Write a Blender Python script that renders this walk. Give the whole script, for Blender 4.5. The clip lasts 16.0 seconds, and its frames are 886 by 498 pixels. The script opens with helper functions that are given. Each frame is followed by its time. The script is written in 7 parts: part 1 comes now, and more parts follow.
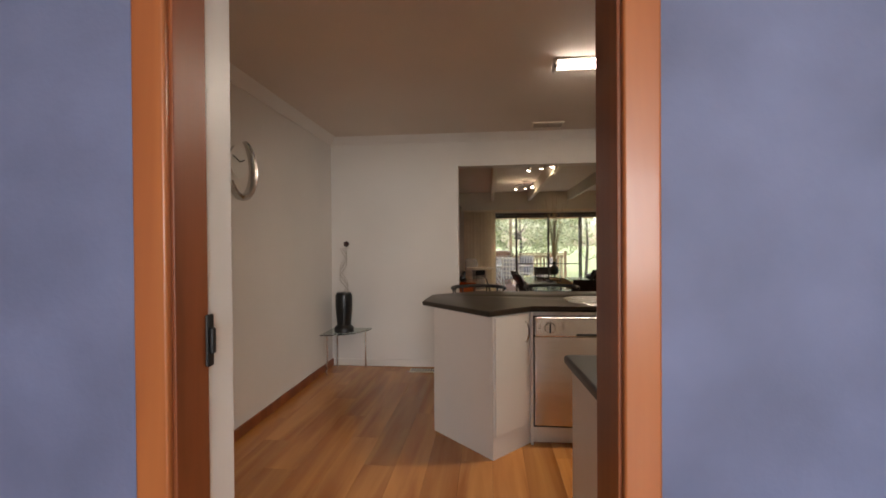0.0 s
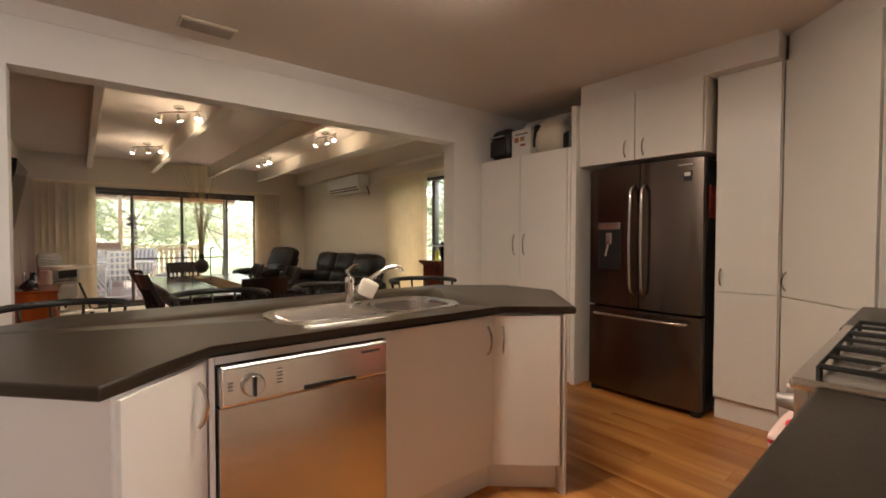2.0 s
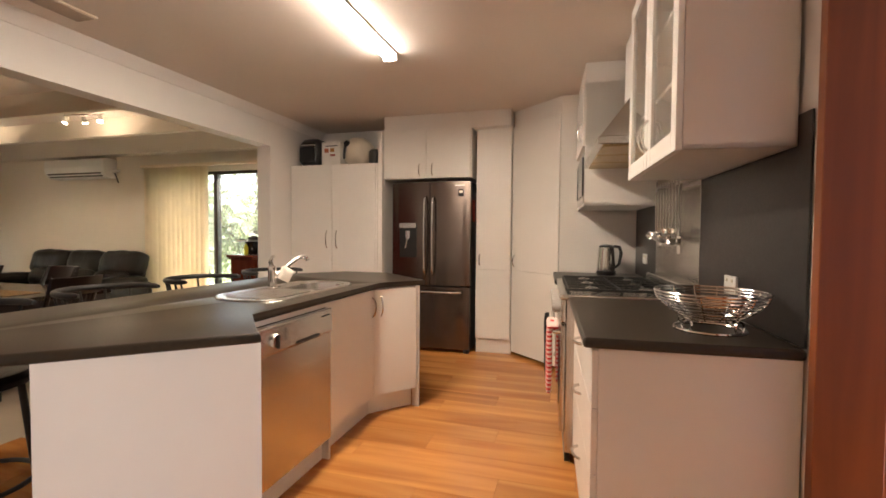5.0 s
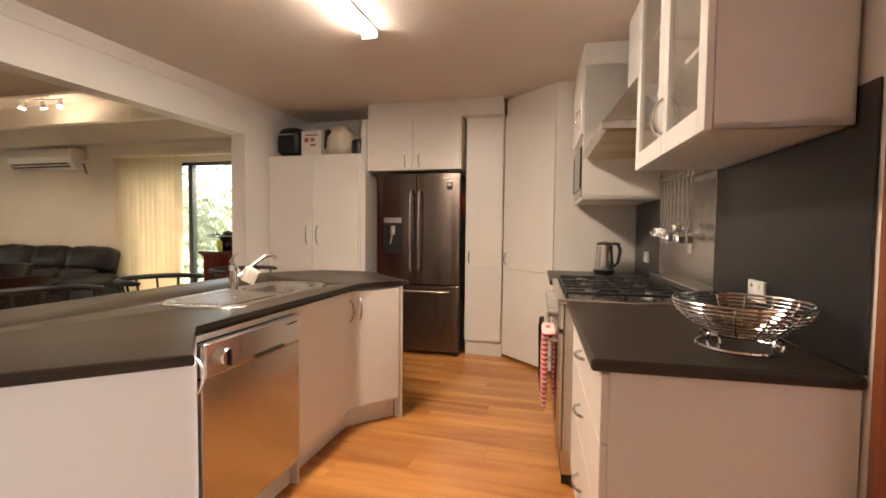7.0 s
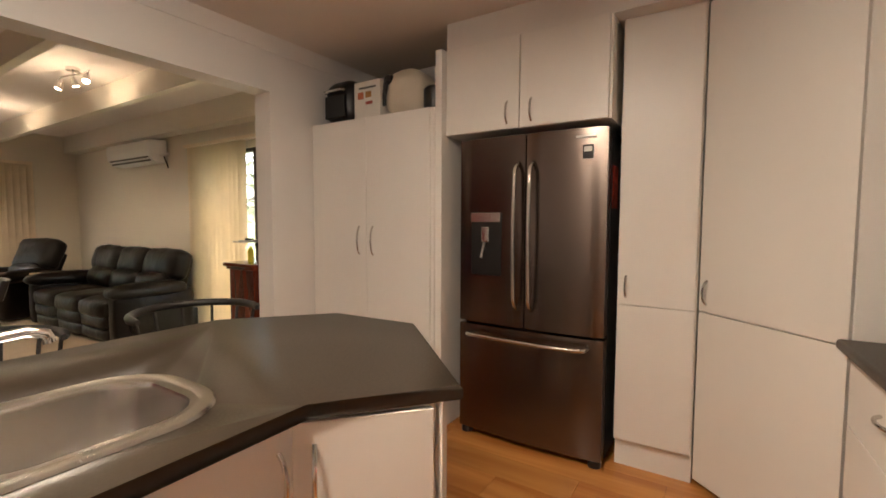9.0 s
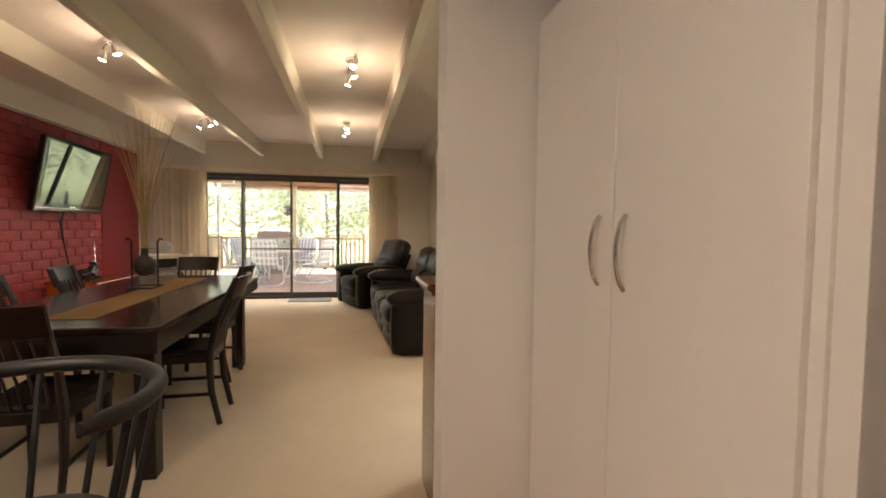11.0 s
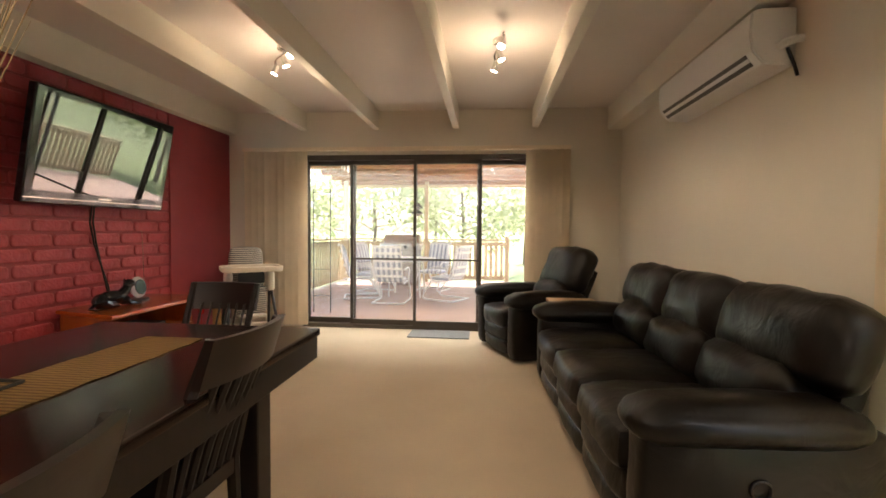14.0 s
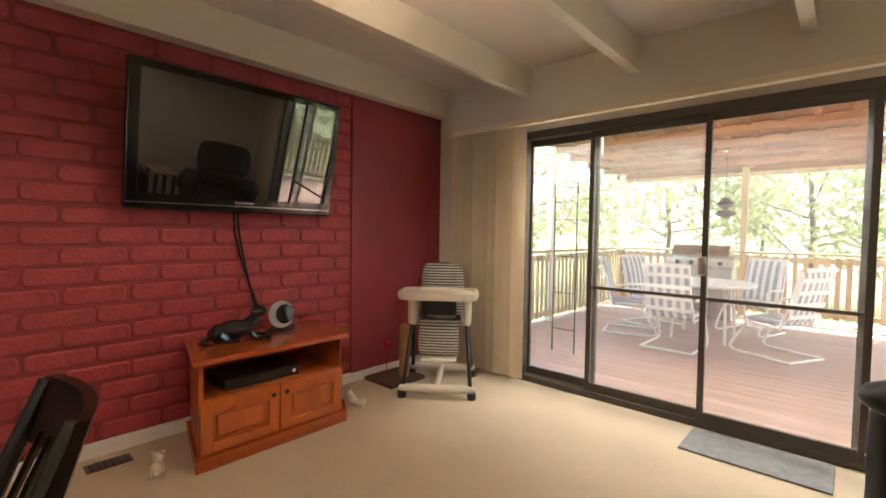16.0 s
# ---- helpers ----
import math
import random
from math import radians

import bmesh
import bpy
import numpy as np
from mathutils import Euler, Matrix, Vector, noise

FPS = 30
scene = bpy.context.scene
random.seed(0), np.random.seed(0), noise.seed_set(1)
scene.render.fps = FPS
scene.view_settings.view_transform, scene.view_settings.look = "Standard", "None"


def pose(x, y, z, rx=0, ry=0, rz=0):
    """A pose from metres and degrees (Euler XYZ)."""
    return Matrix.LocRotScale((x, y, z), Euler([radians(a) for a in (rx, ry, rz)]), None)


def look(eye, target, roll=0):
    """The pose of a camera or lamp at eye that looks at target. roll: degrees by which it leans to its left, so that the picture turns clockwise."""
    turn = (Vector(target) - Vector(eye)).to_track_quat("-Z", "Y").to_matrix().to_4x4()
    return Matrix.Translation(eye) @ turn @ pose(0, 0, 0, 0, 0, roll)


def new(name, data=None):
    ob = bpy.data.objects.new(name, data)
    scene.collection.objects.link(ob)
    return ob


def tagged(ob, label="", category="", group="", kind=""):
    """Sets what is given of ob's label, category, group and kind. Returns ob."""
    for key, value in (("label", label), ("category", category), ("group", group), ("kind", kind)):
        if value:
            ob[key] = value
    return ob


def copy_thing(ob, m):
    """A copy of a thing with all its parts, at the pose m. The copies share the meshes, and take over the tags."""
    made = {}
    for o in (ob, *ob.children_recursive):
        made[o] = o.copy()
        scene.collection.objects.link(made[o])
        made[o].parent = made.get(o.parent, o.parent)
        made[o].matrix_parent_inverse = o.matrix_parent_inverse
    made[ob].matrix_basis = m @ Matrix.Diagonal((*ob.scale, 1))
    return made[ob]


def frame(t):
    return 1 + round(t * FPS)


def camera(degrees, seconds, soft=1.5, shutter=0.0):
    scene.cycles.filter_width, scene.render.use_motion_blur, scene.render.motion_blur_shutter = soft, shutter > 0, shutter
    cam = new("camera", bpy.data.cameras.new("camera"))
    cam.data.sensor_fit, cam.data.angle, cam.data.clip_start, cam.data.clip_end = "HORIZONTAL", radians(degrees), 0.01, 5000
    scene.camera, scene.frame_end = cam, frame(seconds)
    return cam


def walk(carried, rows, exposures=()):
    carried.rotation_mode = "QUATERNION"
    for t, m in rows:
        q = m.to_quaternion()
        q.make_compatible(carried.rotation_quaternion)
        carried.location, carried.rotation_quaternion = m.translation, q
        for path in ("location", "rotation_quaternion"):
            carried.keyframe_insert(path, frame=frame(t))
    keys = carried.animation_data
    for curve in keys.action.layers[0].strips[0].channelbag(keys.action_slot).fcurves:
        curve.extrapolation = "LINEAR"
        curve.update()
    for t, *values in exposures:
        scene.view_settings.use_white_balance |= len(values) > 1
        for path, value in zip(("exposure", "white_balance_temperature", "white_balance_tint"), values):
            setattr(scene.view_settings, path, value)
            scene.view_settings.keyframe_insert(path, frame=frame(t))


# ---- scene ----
cam = camera(89.4, 16.0, soft=1.7, shutter=0.0)
PATH = [
    (0, (0.359, 0.114, 1.296), (0.16, 2.104, 1.279), -0.4),
    (0.5, (0.176, 0.488, 1.271), (0.403, 2.476, 1.247), 0.3),
    (1, (0.189, 0.855, 1.242), (0.817, 2.754, 1.203), -0.3),
    (1.5, (0.232, 1.178, 1.242), (1.176, 2.94, 1.188), -0.1),
    (2, (0.339, 1.57, 1.225), (1.598, 3.124, 1.172), 0.1),
    (2.5, (0.279, 1.808, 1.242), (1.787, 3.121, 1.19), 0.4),
    (3, (0.041, 1.851, 1.257), (1.81, 2.784, 1.212), 0.6),
    (3.5, (-0.267, 1.833, 1.268), (1.591, 2.571, 1.216), 0.5),
    (4, (-0.549, 1.824, 1.228), (1.347, 2.46, 1.186), 0.6),
    (6.5, (-0.959, 1.756, 1.235), (0.969, 2.281, 1.147), 0.5),
    (7, (-0.597, 1.835, 1.239), (1.332, 2.356, 1.147), 0.6),
    (7.5, (-0.176, 1.919, 1.266), (1.75, 2.452, 1.164), 0.8),
    (8, (0.319, 2.072, 1.25), (2.232, 2.647, 1.147), 0.7),
    (8.5, (0.76, 2.134, 1.262), (2.604, 2.903, 1.158), 1.0),
    (9, (1.236, 2.279, 1.294), (2.916, 3.357, 1.167), 0.2),
    (9.5, (1.651, 2.397, 1.326), (3.088, 3.78, 1.166), -0.9),
    (10, (2.084, 2.628, 1.264), (3.122, 4.335, 1.157), 0.4),
    (11.3, (2.86, 3.45, 1.21), (3.12, 5.42, 1.115), 0.4),
    (12.5, (2.636, 4.294, 1.166), (2.491, 6.287, 1.085), 0.4),
    (13, (2.703, 4.837, 1.169), (2.527, 6.828, 1.086), 0.5),
    (13.5, (2.661, 5.347, 1.154), (2.485, 7.338, 1.08), 0.5),
    (14, (2.654, 5.885, 1.176), (2.462, 7.874, 1.094), 0.5),
    (14.5, (2.608, 6.366, 1.157), (2.331, 8.345, 1.091), 0.4),
    (15, (2.588, 6.882, 1.217), (2.003, 8.793, 1.132), 0.6),
    (15.5, (2.547, 7.36, 1.223), (1.597, 9.118, 1.142), 0.8),
    (16, (2.488, 7.883, 1.239), (1.147, 9.365, 1.159), 0.8),
]
EXPOSURES = [(0, 1.75), (0.8, 2.0), (1.5, 2.25), (3.5, 2.85), (6.5, 3.15), (8.0, 2.95), (10.0, 2.8), (12.5, 2.9), (16, 2.9)]
walk(cam, [(t, look(eye, target, roll)) for t, eye, target, roll in PATH], EXPOSURES)

# ---- world and lights ----
world = bpy.data.worlds.new("sky")
scene.world = world
world.use_nodes = True
wn = world.node_tree.nodes
sky = wn.new("ShaderNodeTexSky")
sky.sky_type = "NISHITA"
sky.sun_disc = False
sky.sun_elevation, sky.sun_rotation = radians(62), radians(18)
sky.air_density, sky.dust_density = 1.0, 3.0
wn["Background"].inputs["Strength"].default_value = 0.15
world.node_tree.links.new(sky.outputs["Color"], wn["Background"].inputs["Color"])
SUN = bpy.data.lights.new("sun", "SUN")
SUN.energy, SUN.angle, SUN.color = 5.0, radians(6), (1.0, 0.95, 0.86)
sun = new("sun", SUN)
sun.matrix_world = look((2.83, 19.55, 13), (0.7, 13, 0))


def area(name, m, sx, sy, watts, color):
    d = bpy.data.lights.new(name, "AREA")
    d.shape, d.size, d.size_y, d.energy, d.color = "RECTANGLE", sx, sy, watts, color
    ob = new(name, d)
    ob.matrix_world = m
    return ob


WARM = (1.0, 0.78, 0.56)
DAY = (1.0, 0.97, 0.90)
area("tube_light", look((1.40, 3.02, 2.35), (1.40, 3.02, 0)), 1.15, 0.12, 5.6, (1.0, 0.84, 0.66))
# Hidden lamps above the door heads, added to stand in for sky light
area("deck_daylight", look((1.8, 11.42, 2.36), (1.8, 8.2, 0.0)), 2.6, 0.22, 19, DAY)
area("side_daylight", look((4.46, 6.08, 2.30), (2.4, 6.0, 0.0)), 0.9, 0.2, 8, DAY)
# Added fill lamp at a made-up lounge opening, out of view
area("lounge_daylight", look((1.5, -3.95, 1.5), (1.5, 1, 1.3)), 3.0, 1.4, 56, (0.95, 0.97, 1.0))
for lx, ly in ((1.1, 9.2), (2.73, 9.2), (1.15, 6.9), (2.78, 7.0)):
    for watts, aim in ((1.6, 2.57), (3.2, 0.0)):
        d = bpy.data.lights.new("spot_glow", "SPOT")
        d.energy, d.color, d.shadow_soft_size, d.spot_size, d.spot_blend = watts, WARM, 0.06, radians(160), 0.4
        new("spot_glow", d).matrix_world = look((lx, ly, 2.22), (lx, ly + 0.02, aim))


# ---- materials ----
def shader(name, rough=0.5, metal=0.0):
    m = bpy.data.materials.new(name)
    m.use_nodes = True
    b = m.node_tree.nodes["Principled BSDF"]
    b.inputs["Roughness"].default_value, b.inputs["Metallic"].default_value = rough, metal
    return m, m.node_tree.nodes, m.node_tree.links, b


def rgb(c):
    return (*c, 1.0)


def paint(name, c, rough=0.5, vary=0.06, scale=3.0, bump=0.03, fine=60.0, metal=0.0, stretch=(1, 1, 1)):
    """A surface of one colour with large mottling, fine relief and uneven gloss."""
    m, n, l, b = shader(name, rough, metal)
    tc, mp = n.new("ShaderNodeTexCoord"), n.new("ShaderNodeMapping")
    mp.inputs["Scale"].default_value = stretch
    l.new(tc.outputs["Object"], mp.inputs["Vector"])
    big, small = n.new("ShaderNodeTexNoise"), n.new("ShaderNodeTexNoise")
    big.inputs["Scale"].default_value, small.inputs["Scale"].default_value = scale, fine
    big.inputs["Detail"].default_value = 4
    l.new(mp.outputs["Vector"], big.inputs["Vector"])
    l.new(mp.outputs["Vector"], small.inputs["Vector"])
    ramp = n.new("ShaderNodeValToRGB")
    ramp.color_ramp.elements[0].position, ramp.color_ramp.elements[1].position = 0.3, 0.7
    ramp.color_ramp.elements[0].color = rgb([x * (1 - vary) for x in c])
    ramp.color_ramp.elements[1].color = rgb([min(1, x * (1 + vary)) for x in c])
    l.new(big.outputs["Fac"], ramp.inputs["Fac"])
    l.new(ramp.outputs["Color"], b.inputs["Base Color"])
    r = n.new("ShaderNodeMapRange")
    r.inputs["To Min"].default_value, r.inputs["To Max"].default_value = max(0.03, rough - 0.07), min(1, rough + 0.07)
    l.new(small.outputs["Fac"], r.inputs["Value"])
    l.new(r.outputs["Result"], b.inputs["Roughness"])
    if bump:
        bp = n.new("ShaderNodeBump")
        bp.inputs["Strength"].default_value, bp.inputs["Distance"].default_value = bump, 0.01
        l.new(small.outputs["Fac"], bp.inputs["Height"])
        l.new(bp.outputs["Normal"], b.inputs["Normal"])
    return m


def timber(name, dark, light, axis="z", rough=0.35, grain=1.0, piece=0.0, coat=0.0):
    """Wood with grain along one axis; piece: how much each board differs."""
    m, n, l, b = shader(name, rough)
    tc, mp = n.new("ShaderNodeTexCoord"), n.new("ShaderNodeMapping")
    s = {"x": (1.2, 14, 14), "y": (14, 1.2, 14), "z": (14, 14, 1.2)}[axis]
    mp.inputs["Scale"].default_value = [v * grain for v in s]
    info = n.new("ShaderNodeObjectInfo")
    off = n.new("ShaderNodeVectorMath")
    off.operation = "ADD"
    sc = n.new("ShaderNodeMath")
    sc.operation, sc.inputs[1].default_value = "MULTIPLY", 37.0
    l.new(info.outputs["Random"], sc.inputs[0])
    l.new(tc.outputs["Object"], off.inputs[0])
    l.new(sc.outputs["Value"], off.inputs[1])
    l.new(off.outputs["Vector"], mp.inputs["Vector"])
    no, fi = n.new("ShaderNodeTexNoise"), n.new("ShaderNodeTexNoise")
    no.inputs["Scale"].default_value, no.inputs["Detail"].default_value, no.inputs["Distortion"].default_value = 1.0, 5, 0.6
    fi.inputs["Scale"].default_value, fi.inputs["Detail"].default_value = 6.0, 3
    l.new(mp.outputs["Vector"], no.inputs["Vector"])
    l.new(mp.outputs["Vector"], fi.inputs["Vector"])
    ramp = n.new("ShaderNodeValToRGB")
    ramp.color_ramp.elements[0].position, ramp.color_ramp.elements[1].position = 0.32, 0.68
    ramp.color_ramp.elements[0].color, ramp.color_ramp.elements[1].color = rgb(dark), rgb(light)
    l.new(no.outputs["Fac"], ramp.inputs["Fac"])
    hs = n.new("ShaderNodeHueSaturation")
    mr = n.new("ShaderNodeMapRange")
    mr.inputs["To Min"].default_value, mr.inputs["To Max"].default_value = 1 - piece, 1 + piece
    l.new(info.outputs["Random"], mr.inputs["Value"])
    l.new(mr.outputs["Result"], hs.inputs["Value"])
    l.new(ramp.outputs["Color"], hs.inputs["Color"])
    l.new(hs.outputs["Color"], b.inputs["Base Color"])
    bp = n.new("ShaderNodeBump")
    bp.inputs["Strength"].default_value, bp.inputs["Distance"].default_value = 0.06, 0.004
    l.new(fi.outputs["Fac"], bp.inputs["Height"])
    l.new(bp.outputs["Normal"], b.inputs["Normal"])
    b.inputs["Coat Weight"].default_value = coat
    b.inputs["Coat Roughness"].default_value = 0.15
    return m


def glow(name, c, strength):
    m, n, l, b = shader(name)
    b.inputs["Base Color"].default_value = rgb(c)
    b.inputs["Emission Color"].default_value, b.inputs["Emission Strength"].default_value = rgb(c), strength
    return m


def clear(name, rough=0.0, tint=(1, 1, 1)):
    m, n, l, b = shader(name, rough)
    b.inputs["Base Color"].default_value = rgb(tint)
    b.inputs["Transmission Weight"].default_value, b.inputs["IOR"].default_value = 1.0, 1.45
    return m


def stripes(name, a, c, axis, count, rough=0.8):
    """Woven cloth with bands along one axis."""
    m, n, l, b = shader(name, rough)
    tc, sep = n.new("ShaderNodeTexCoord"), n.new("ShaderNodeSeparateXYZ")
    l.new(tc.outputs["Object"], sep.inputs["Vector"])
    mu, fr, gt = n.new("ShaderNodeMath"), n.new("ShaderNodeMath"), n.new("ShaderNodeMath")
    mu.operation, fr.operation, gt.operation = "MULTIPLY", "FRACT", "GREATER_THAN"
    mu.inputs[1].default_value, gt.inputs[1].default_value = count, 0.5
    l.new(sep.outputs[axis], mu.inputs[0])
    l.new(mu.outputs["Value"], fr.inputs[0])
    l.new(fr.outputs["Value"], gt.inputs[0])
    mx = n.new("ShaderNodeMix")
    mx.data_type = "RGBA"
    mx.inputs[6].default_value, mx.inputs[7].default_value = rgb(a), rgb(c)
    l.new(gt.outputs["Value"], mx.inputs[0])
    l.new(mx.outputs[2], b.inputs["Base Color"])
    return m


WALL = paint("wall_paint", (0.74, 0.70, 0.66), 0.6, 0.03, 1.5, 0.05, 90)
CEIL = paint("ceiling_paint", (0.70, 0.62, 0.55), 0.8, 0.03, 1.2, 0.05, 80)
LIVWALL = paint("living_wall_paint", (0.72, 0.66, 0.55), 0.6, 0.03, 1.5, 0.05, 90)
BLUE = paint("blue_sponged_paint", (0.145, 0.170, 0.285), 0.65, 0.20, 3.2, 0.08, 70)
WHITE = paint("white_gloss", (0.78, 0.75, 0.71), 0.35, 0.02, 2.0, 0.015, 40)
LAMINATE = paint("white_laminate", (0.74, 0.70, 0.65), 0.38, 0.03, 1.2, 0.02, 120)
REDWALL = paint("red_paint", (0.27, 0.036, 0.046), 0.5, 0.10, 3.0, 0.1, 80)
MORTAR = paint("red_mortar", (0.25, 0.034, 0.042), 0.6, 0.12, 4.0, 0.2, 70)
BRICK = paint("red_painted_brick", (0.34, 0.046, 0.056), 0.5, 0.14, 9.0, 0.25, 60)
JARRAH = timber("red_stained_timber", (0.17, 0.045, 0.014), (0.30, 0.085, 0.025), "z", 0.42, 0.6, 0.05, 0.0)
FLOORWOOD = timber("floor_timber", (0.33, 0.118, 0.028), (0.56, 0.25, 0.070), "y", 0.24, 0.6, 0.16)
GAP = paint("floor_gap", (0.09, 0.035, 0.015), 0.7)
CARPET = paint("beige_carpet", (0.52, 0.42, 0.295), 0.95, 0.07, 1.6, 0.6, 260)
BENCH = paint("dark_benchtop", (0.027, 0.019, 0.012), 0.36, 0.14, 60, 0.012, 160)
BENCH.node_tree.nodes["Principled BSDF"].inputs["Specular IOR Level"].default_value = 0.42
DARKSPLASH = paint("dark_splashback", (0.020, 0.017, 0.017), 0.34, 0.2, 20, 0.02, 120)
STEEL = paint("brushed_steel", (0.56, 0.53, 0.50), 0.24, 0.05, 2.0, 0.015, 30, 1.0, (1, 1, 30))
BENTSTEEL = paint("satin_steel", (0.62, 0.60, 0.57), 0.24, 0.04, 4.0, 0.02, 50, 1.0)
CHROME = paint("chrome", (0.80, 0.79, 0.77), 0.10, 0.02, 4.0, 0.0, 50, 1.0)
DARKSTEEL = paint("dark_fridge_steel", (0.165, 0.130, 0.112), 0.27, 0.03, 2.0, 0.0, 6, 1.0, (6, 6, 0.3))
fb = DARKSTEEL.node_tree.nodes["Principled BSDF"]
ft = DARKSTEEL.node_tree.nodes.new("ShaderNodeTangent")
ft.direction_type, ft.axis = "RADIAL", "Z"
DARKSTEEL.node_tree.links.new(ft.outputs["Tangent"], fb.inputs["Tangent"])
DARKSTEEL.node_tree.links.remove(fb.inputs["Roughness"].links[0])
fb.inputs["Roughness"].default_value = 0.24
fb.inputs["Anisotropic"].default_value, fb.inputs["Anisotropic Rotation"].default_value = 0.7, 0.25
BLACK = paint("black_plastic", (0.007, 0.0065, 0.0065), 0.35, 0.1, 5, 0.02, 80)
BLACKGLOSS = paint("black_gloss", (0.008, 0.008, 0.009), 0.08, 0.1, 5, 0.0, 80)
IRON = paint("black_iron", (0.008, 0.0075, 0.007), 0.5, 0.2, 20, 0.15, 90)
LEATHER = paint("dark_leather", (0.0048, 0.0032, 0.0021), 0.29, 0.3, 5, 0.04, 60)


def creases(m, scale, strength, depth):
    """Soft folds added over a material's fine grain."""
    n, l = m.node_tree.nodes, m.node_tree.links
    b = n["Principled BSDF"]
    tc, no, bp = n.new("ShaderNodeTexCoord"), n.new("ShaderNodeTexNoise"), n.new("ShaderNodeBump")
    no.inputs["Scale"].default_value, no.inputs["Detail"].default_value, no.inputs["Distortion"].default_value = scale, 3, 1.2
    bp.inputs["Strength"].default_value, bp.inputs["Distance"].default_value = strength, depth
    l.new(tc.outputs["Object"], no.inputs["Vector"])
    l.new(no.outputs["Fac"], bp.inputs["Height"])
    l.new(b.inputs["Normal"].links[0].from_socket, bp.inputs["Normal"])
    l.new(bp.outputs["Normal"], b.inputs["Normal"])


creases(LEATHER, 5.5, 0.20, 0.04)
LEATHER.node_tree.links.remove(LEATHER.node_tree.nodes["Principled BSDF"].inputs["Roughness"].links[0])
LEATHER.node_tree.nodes["Principled BSDF"].inputs["Roughness"].default_value = 0.34
LEATHER.node_tree.nodes["Principled BSDF"].inputs["Specular IOR Level"].default_value = 0.27
TANLEATHER = paint("tan_leather", (0.34, 0.10, 0.05), 0.38, 0.2, 5, 0.25, 90)
creases(TANLEATHER, 6.0, 0.6, 0.04)
creases(BRICK, 14.0, 0.5, 0.02)
DARKWOOD = timber("dark_stained_wood", (0.006, 0.003, 0.0025), (0.016, 0.007, 0.005), "x", 0.30, 0.7, 0.1, 0.1)
DARKLEG = timber("dark_stained_leg", (0.005, 0.0026, 0.0022), (0.013, 0.006, 0.0045), "z", 0.38, 0.7, 0.1, 0.0)
REDWOOD = timber("red_lacquered_wood", (0.075, 0.014, 0.008), (0.13, 0.028, 0.014), "z", 0.25, 0.5, 0.05, 0.5)
PINE = timber("orange_stained_pine", (0.34, 0.066, 0.010), (0.52, 0.13, 0.020), "z", 0.28, 0.6, 0.06, 0.4)
PINEX = timber("orange_stained_pine_top", (0.30, 0.055, 0.009), (0.46, 0.105, 0.018), "y", 0.22, 0.6, 0.06, 0.5)
BLIND = paint("cream_blind", (0.80, 0.68, 0.51), 0.75, 0.05, 6, 0.15, 200)
bt = BLIND.node_tree
tr, mxs = bt.nodes.new("ShaderNodeBsdfTranslucent"), bt.nodes.new("ShaderNodeMixShader")
tr.inputs["Color"].default_value, mxs.inputs[0].default_value = (0.80, 0.70, 0.56, 1), 0.04
bt.links.new(bt.nodes["Principled BSDF"].outputs[0], mxs.inputs[1])
bt.links.new(tr.outputs[0], mxs.inputs[2])
bt.links.new(mxs.outputs[0], bt.nodes["Material Output"].inputs["Surface"])
BRONZE = paint("bronze_aluminium", (0.060, 0.048, 0.036), 0.4, 0.08, 8, 0.03, 60)
GLASS = clear("window_glass")
gt = GLASS.node_tree
# Milky veil mixed into the glass imitates the haze of bright daylight outside
glare_haze, gmix = gt.nodes.new("ShaderNodeBsdfTranslucent"), gt.nodes.new("ShaderNodeMixShader")
glare_haze.inputs["Color"].default_value, gmix.inputs[0].default_value = (0.8, 0.8, 0.78, 1), 0.05
gt.links.new(gt.nodes["Principled BSDF"].outputs[0], gmix.inputs[1])
gt.links.new(glare_haze.outputs[0], gmix.inputs[2])
gt.links.new(gmix.outputs[0], gt.nodes["Material Output"].inputs["Surface"])
SHEERGLASS = clear("cabinet_glass", 0.02)
CREAM = paint("cream_plastic", (0.66, 0.58, 0.46), 0.35, 0.03, 6, 0.02, 60)
WHITEPLASTIC = paint("white_plastic", (0.74, 0.72, 0.68), 0.3, 0.02, 6, 0.01, 60)
TUBE = glow("lamp_tube", (1.0, 0.88, 0.74), 9.0)
BULB = glow("lamp_bulb", (1.0, 0.86, 0.66), 9.0)
DECK = timber("deck_board", (0.30, 0.19, 0.15), (0.42, 0.28, 0.22), "x", 0.6, 0.6, 0.12)
RAILWOOD = timber("rail_timber", (0.42, 0.30, 0.17), (0.58, 0.44, 0.28), "z", 0.6, 0.6, 0.12)
ROOFWOOD = timber("roof_lining", (0.24, 0.10, 0.05), (0.38, 0.19, 0.11), "x", 0.7, 0.7, 0.25)
LEAF = paint("leaf", (0.17, 0.21, 0.09), 0.6, 0.4, 4, 0.0, 20)
lt = LEAF.node_tree
tr2, mx2 = lt.nodes.new("ShaderNodeBsdfTranslucent"), lt.nodes.new("ShaderNodeMixShader")
tr2.inputs["Color"].default_value, mx2.inputs[0].default_value = (0.42, 0.46, 0.24, 1), 0.55
lt.links.new(lt.nodes["Principled BSDF"].outputs[0], mx2.inputs[1])
lt.links.new(tr2.outputs[0], mx2.inputs[2])
lt.links.new(mx2.outputs[0], lt.nodes["Material Output"].inputs["Surface"])
BARK = paint("bark", (0.16, 0.12, 0.09), 0.85, 0.3, 8, 0.4, 30)
LAWN = paint("lawn", (0.12, 0.15, 0.05), 0.9, 0.4, 2, 0.5, 40)


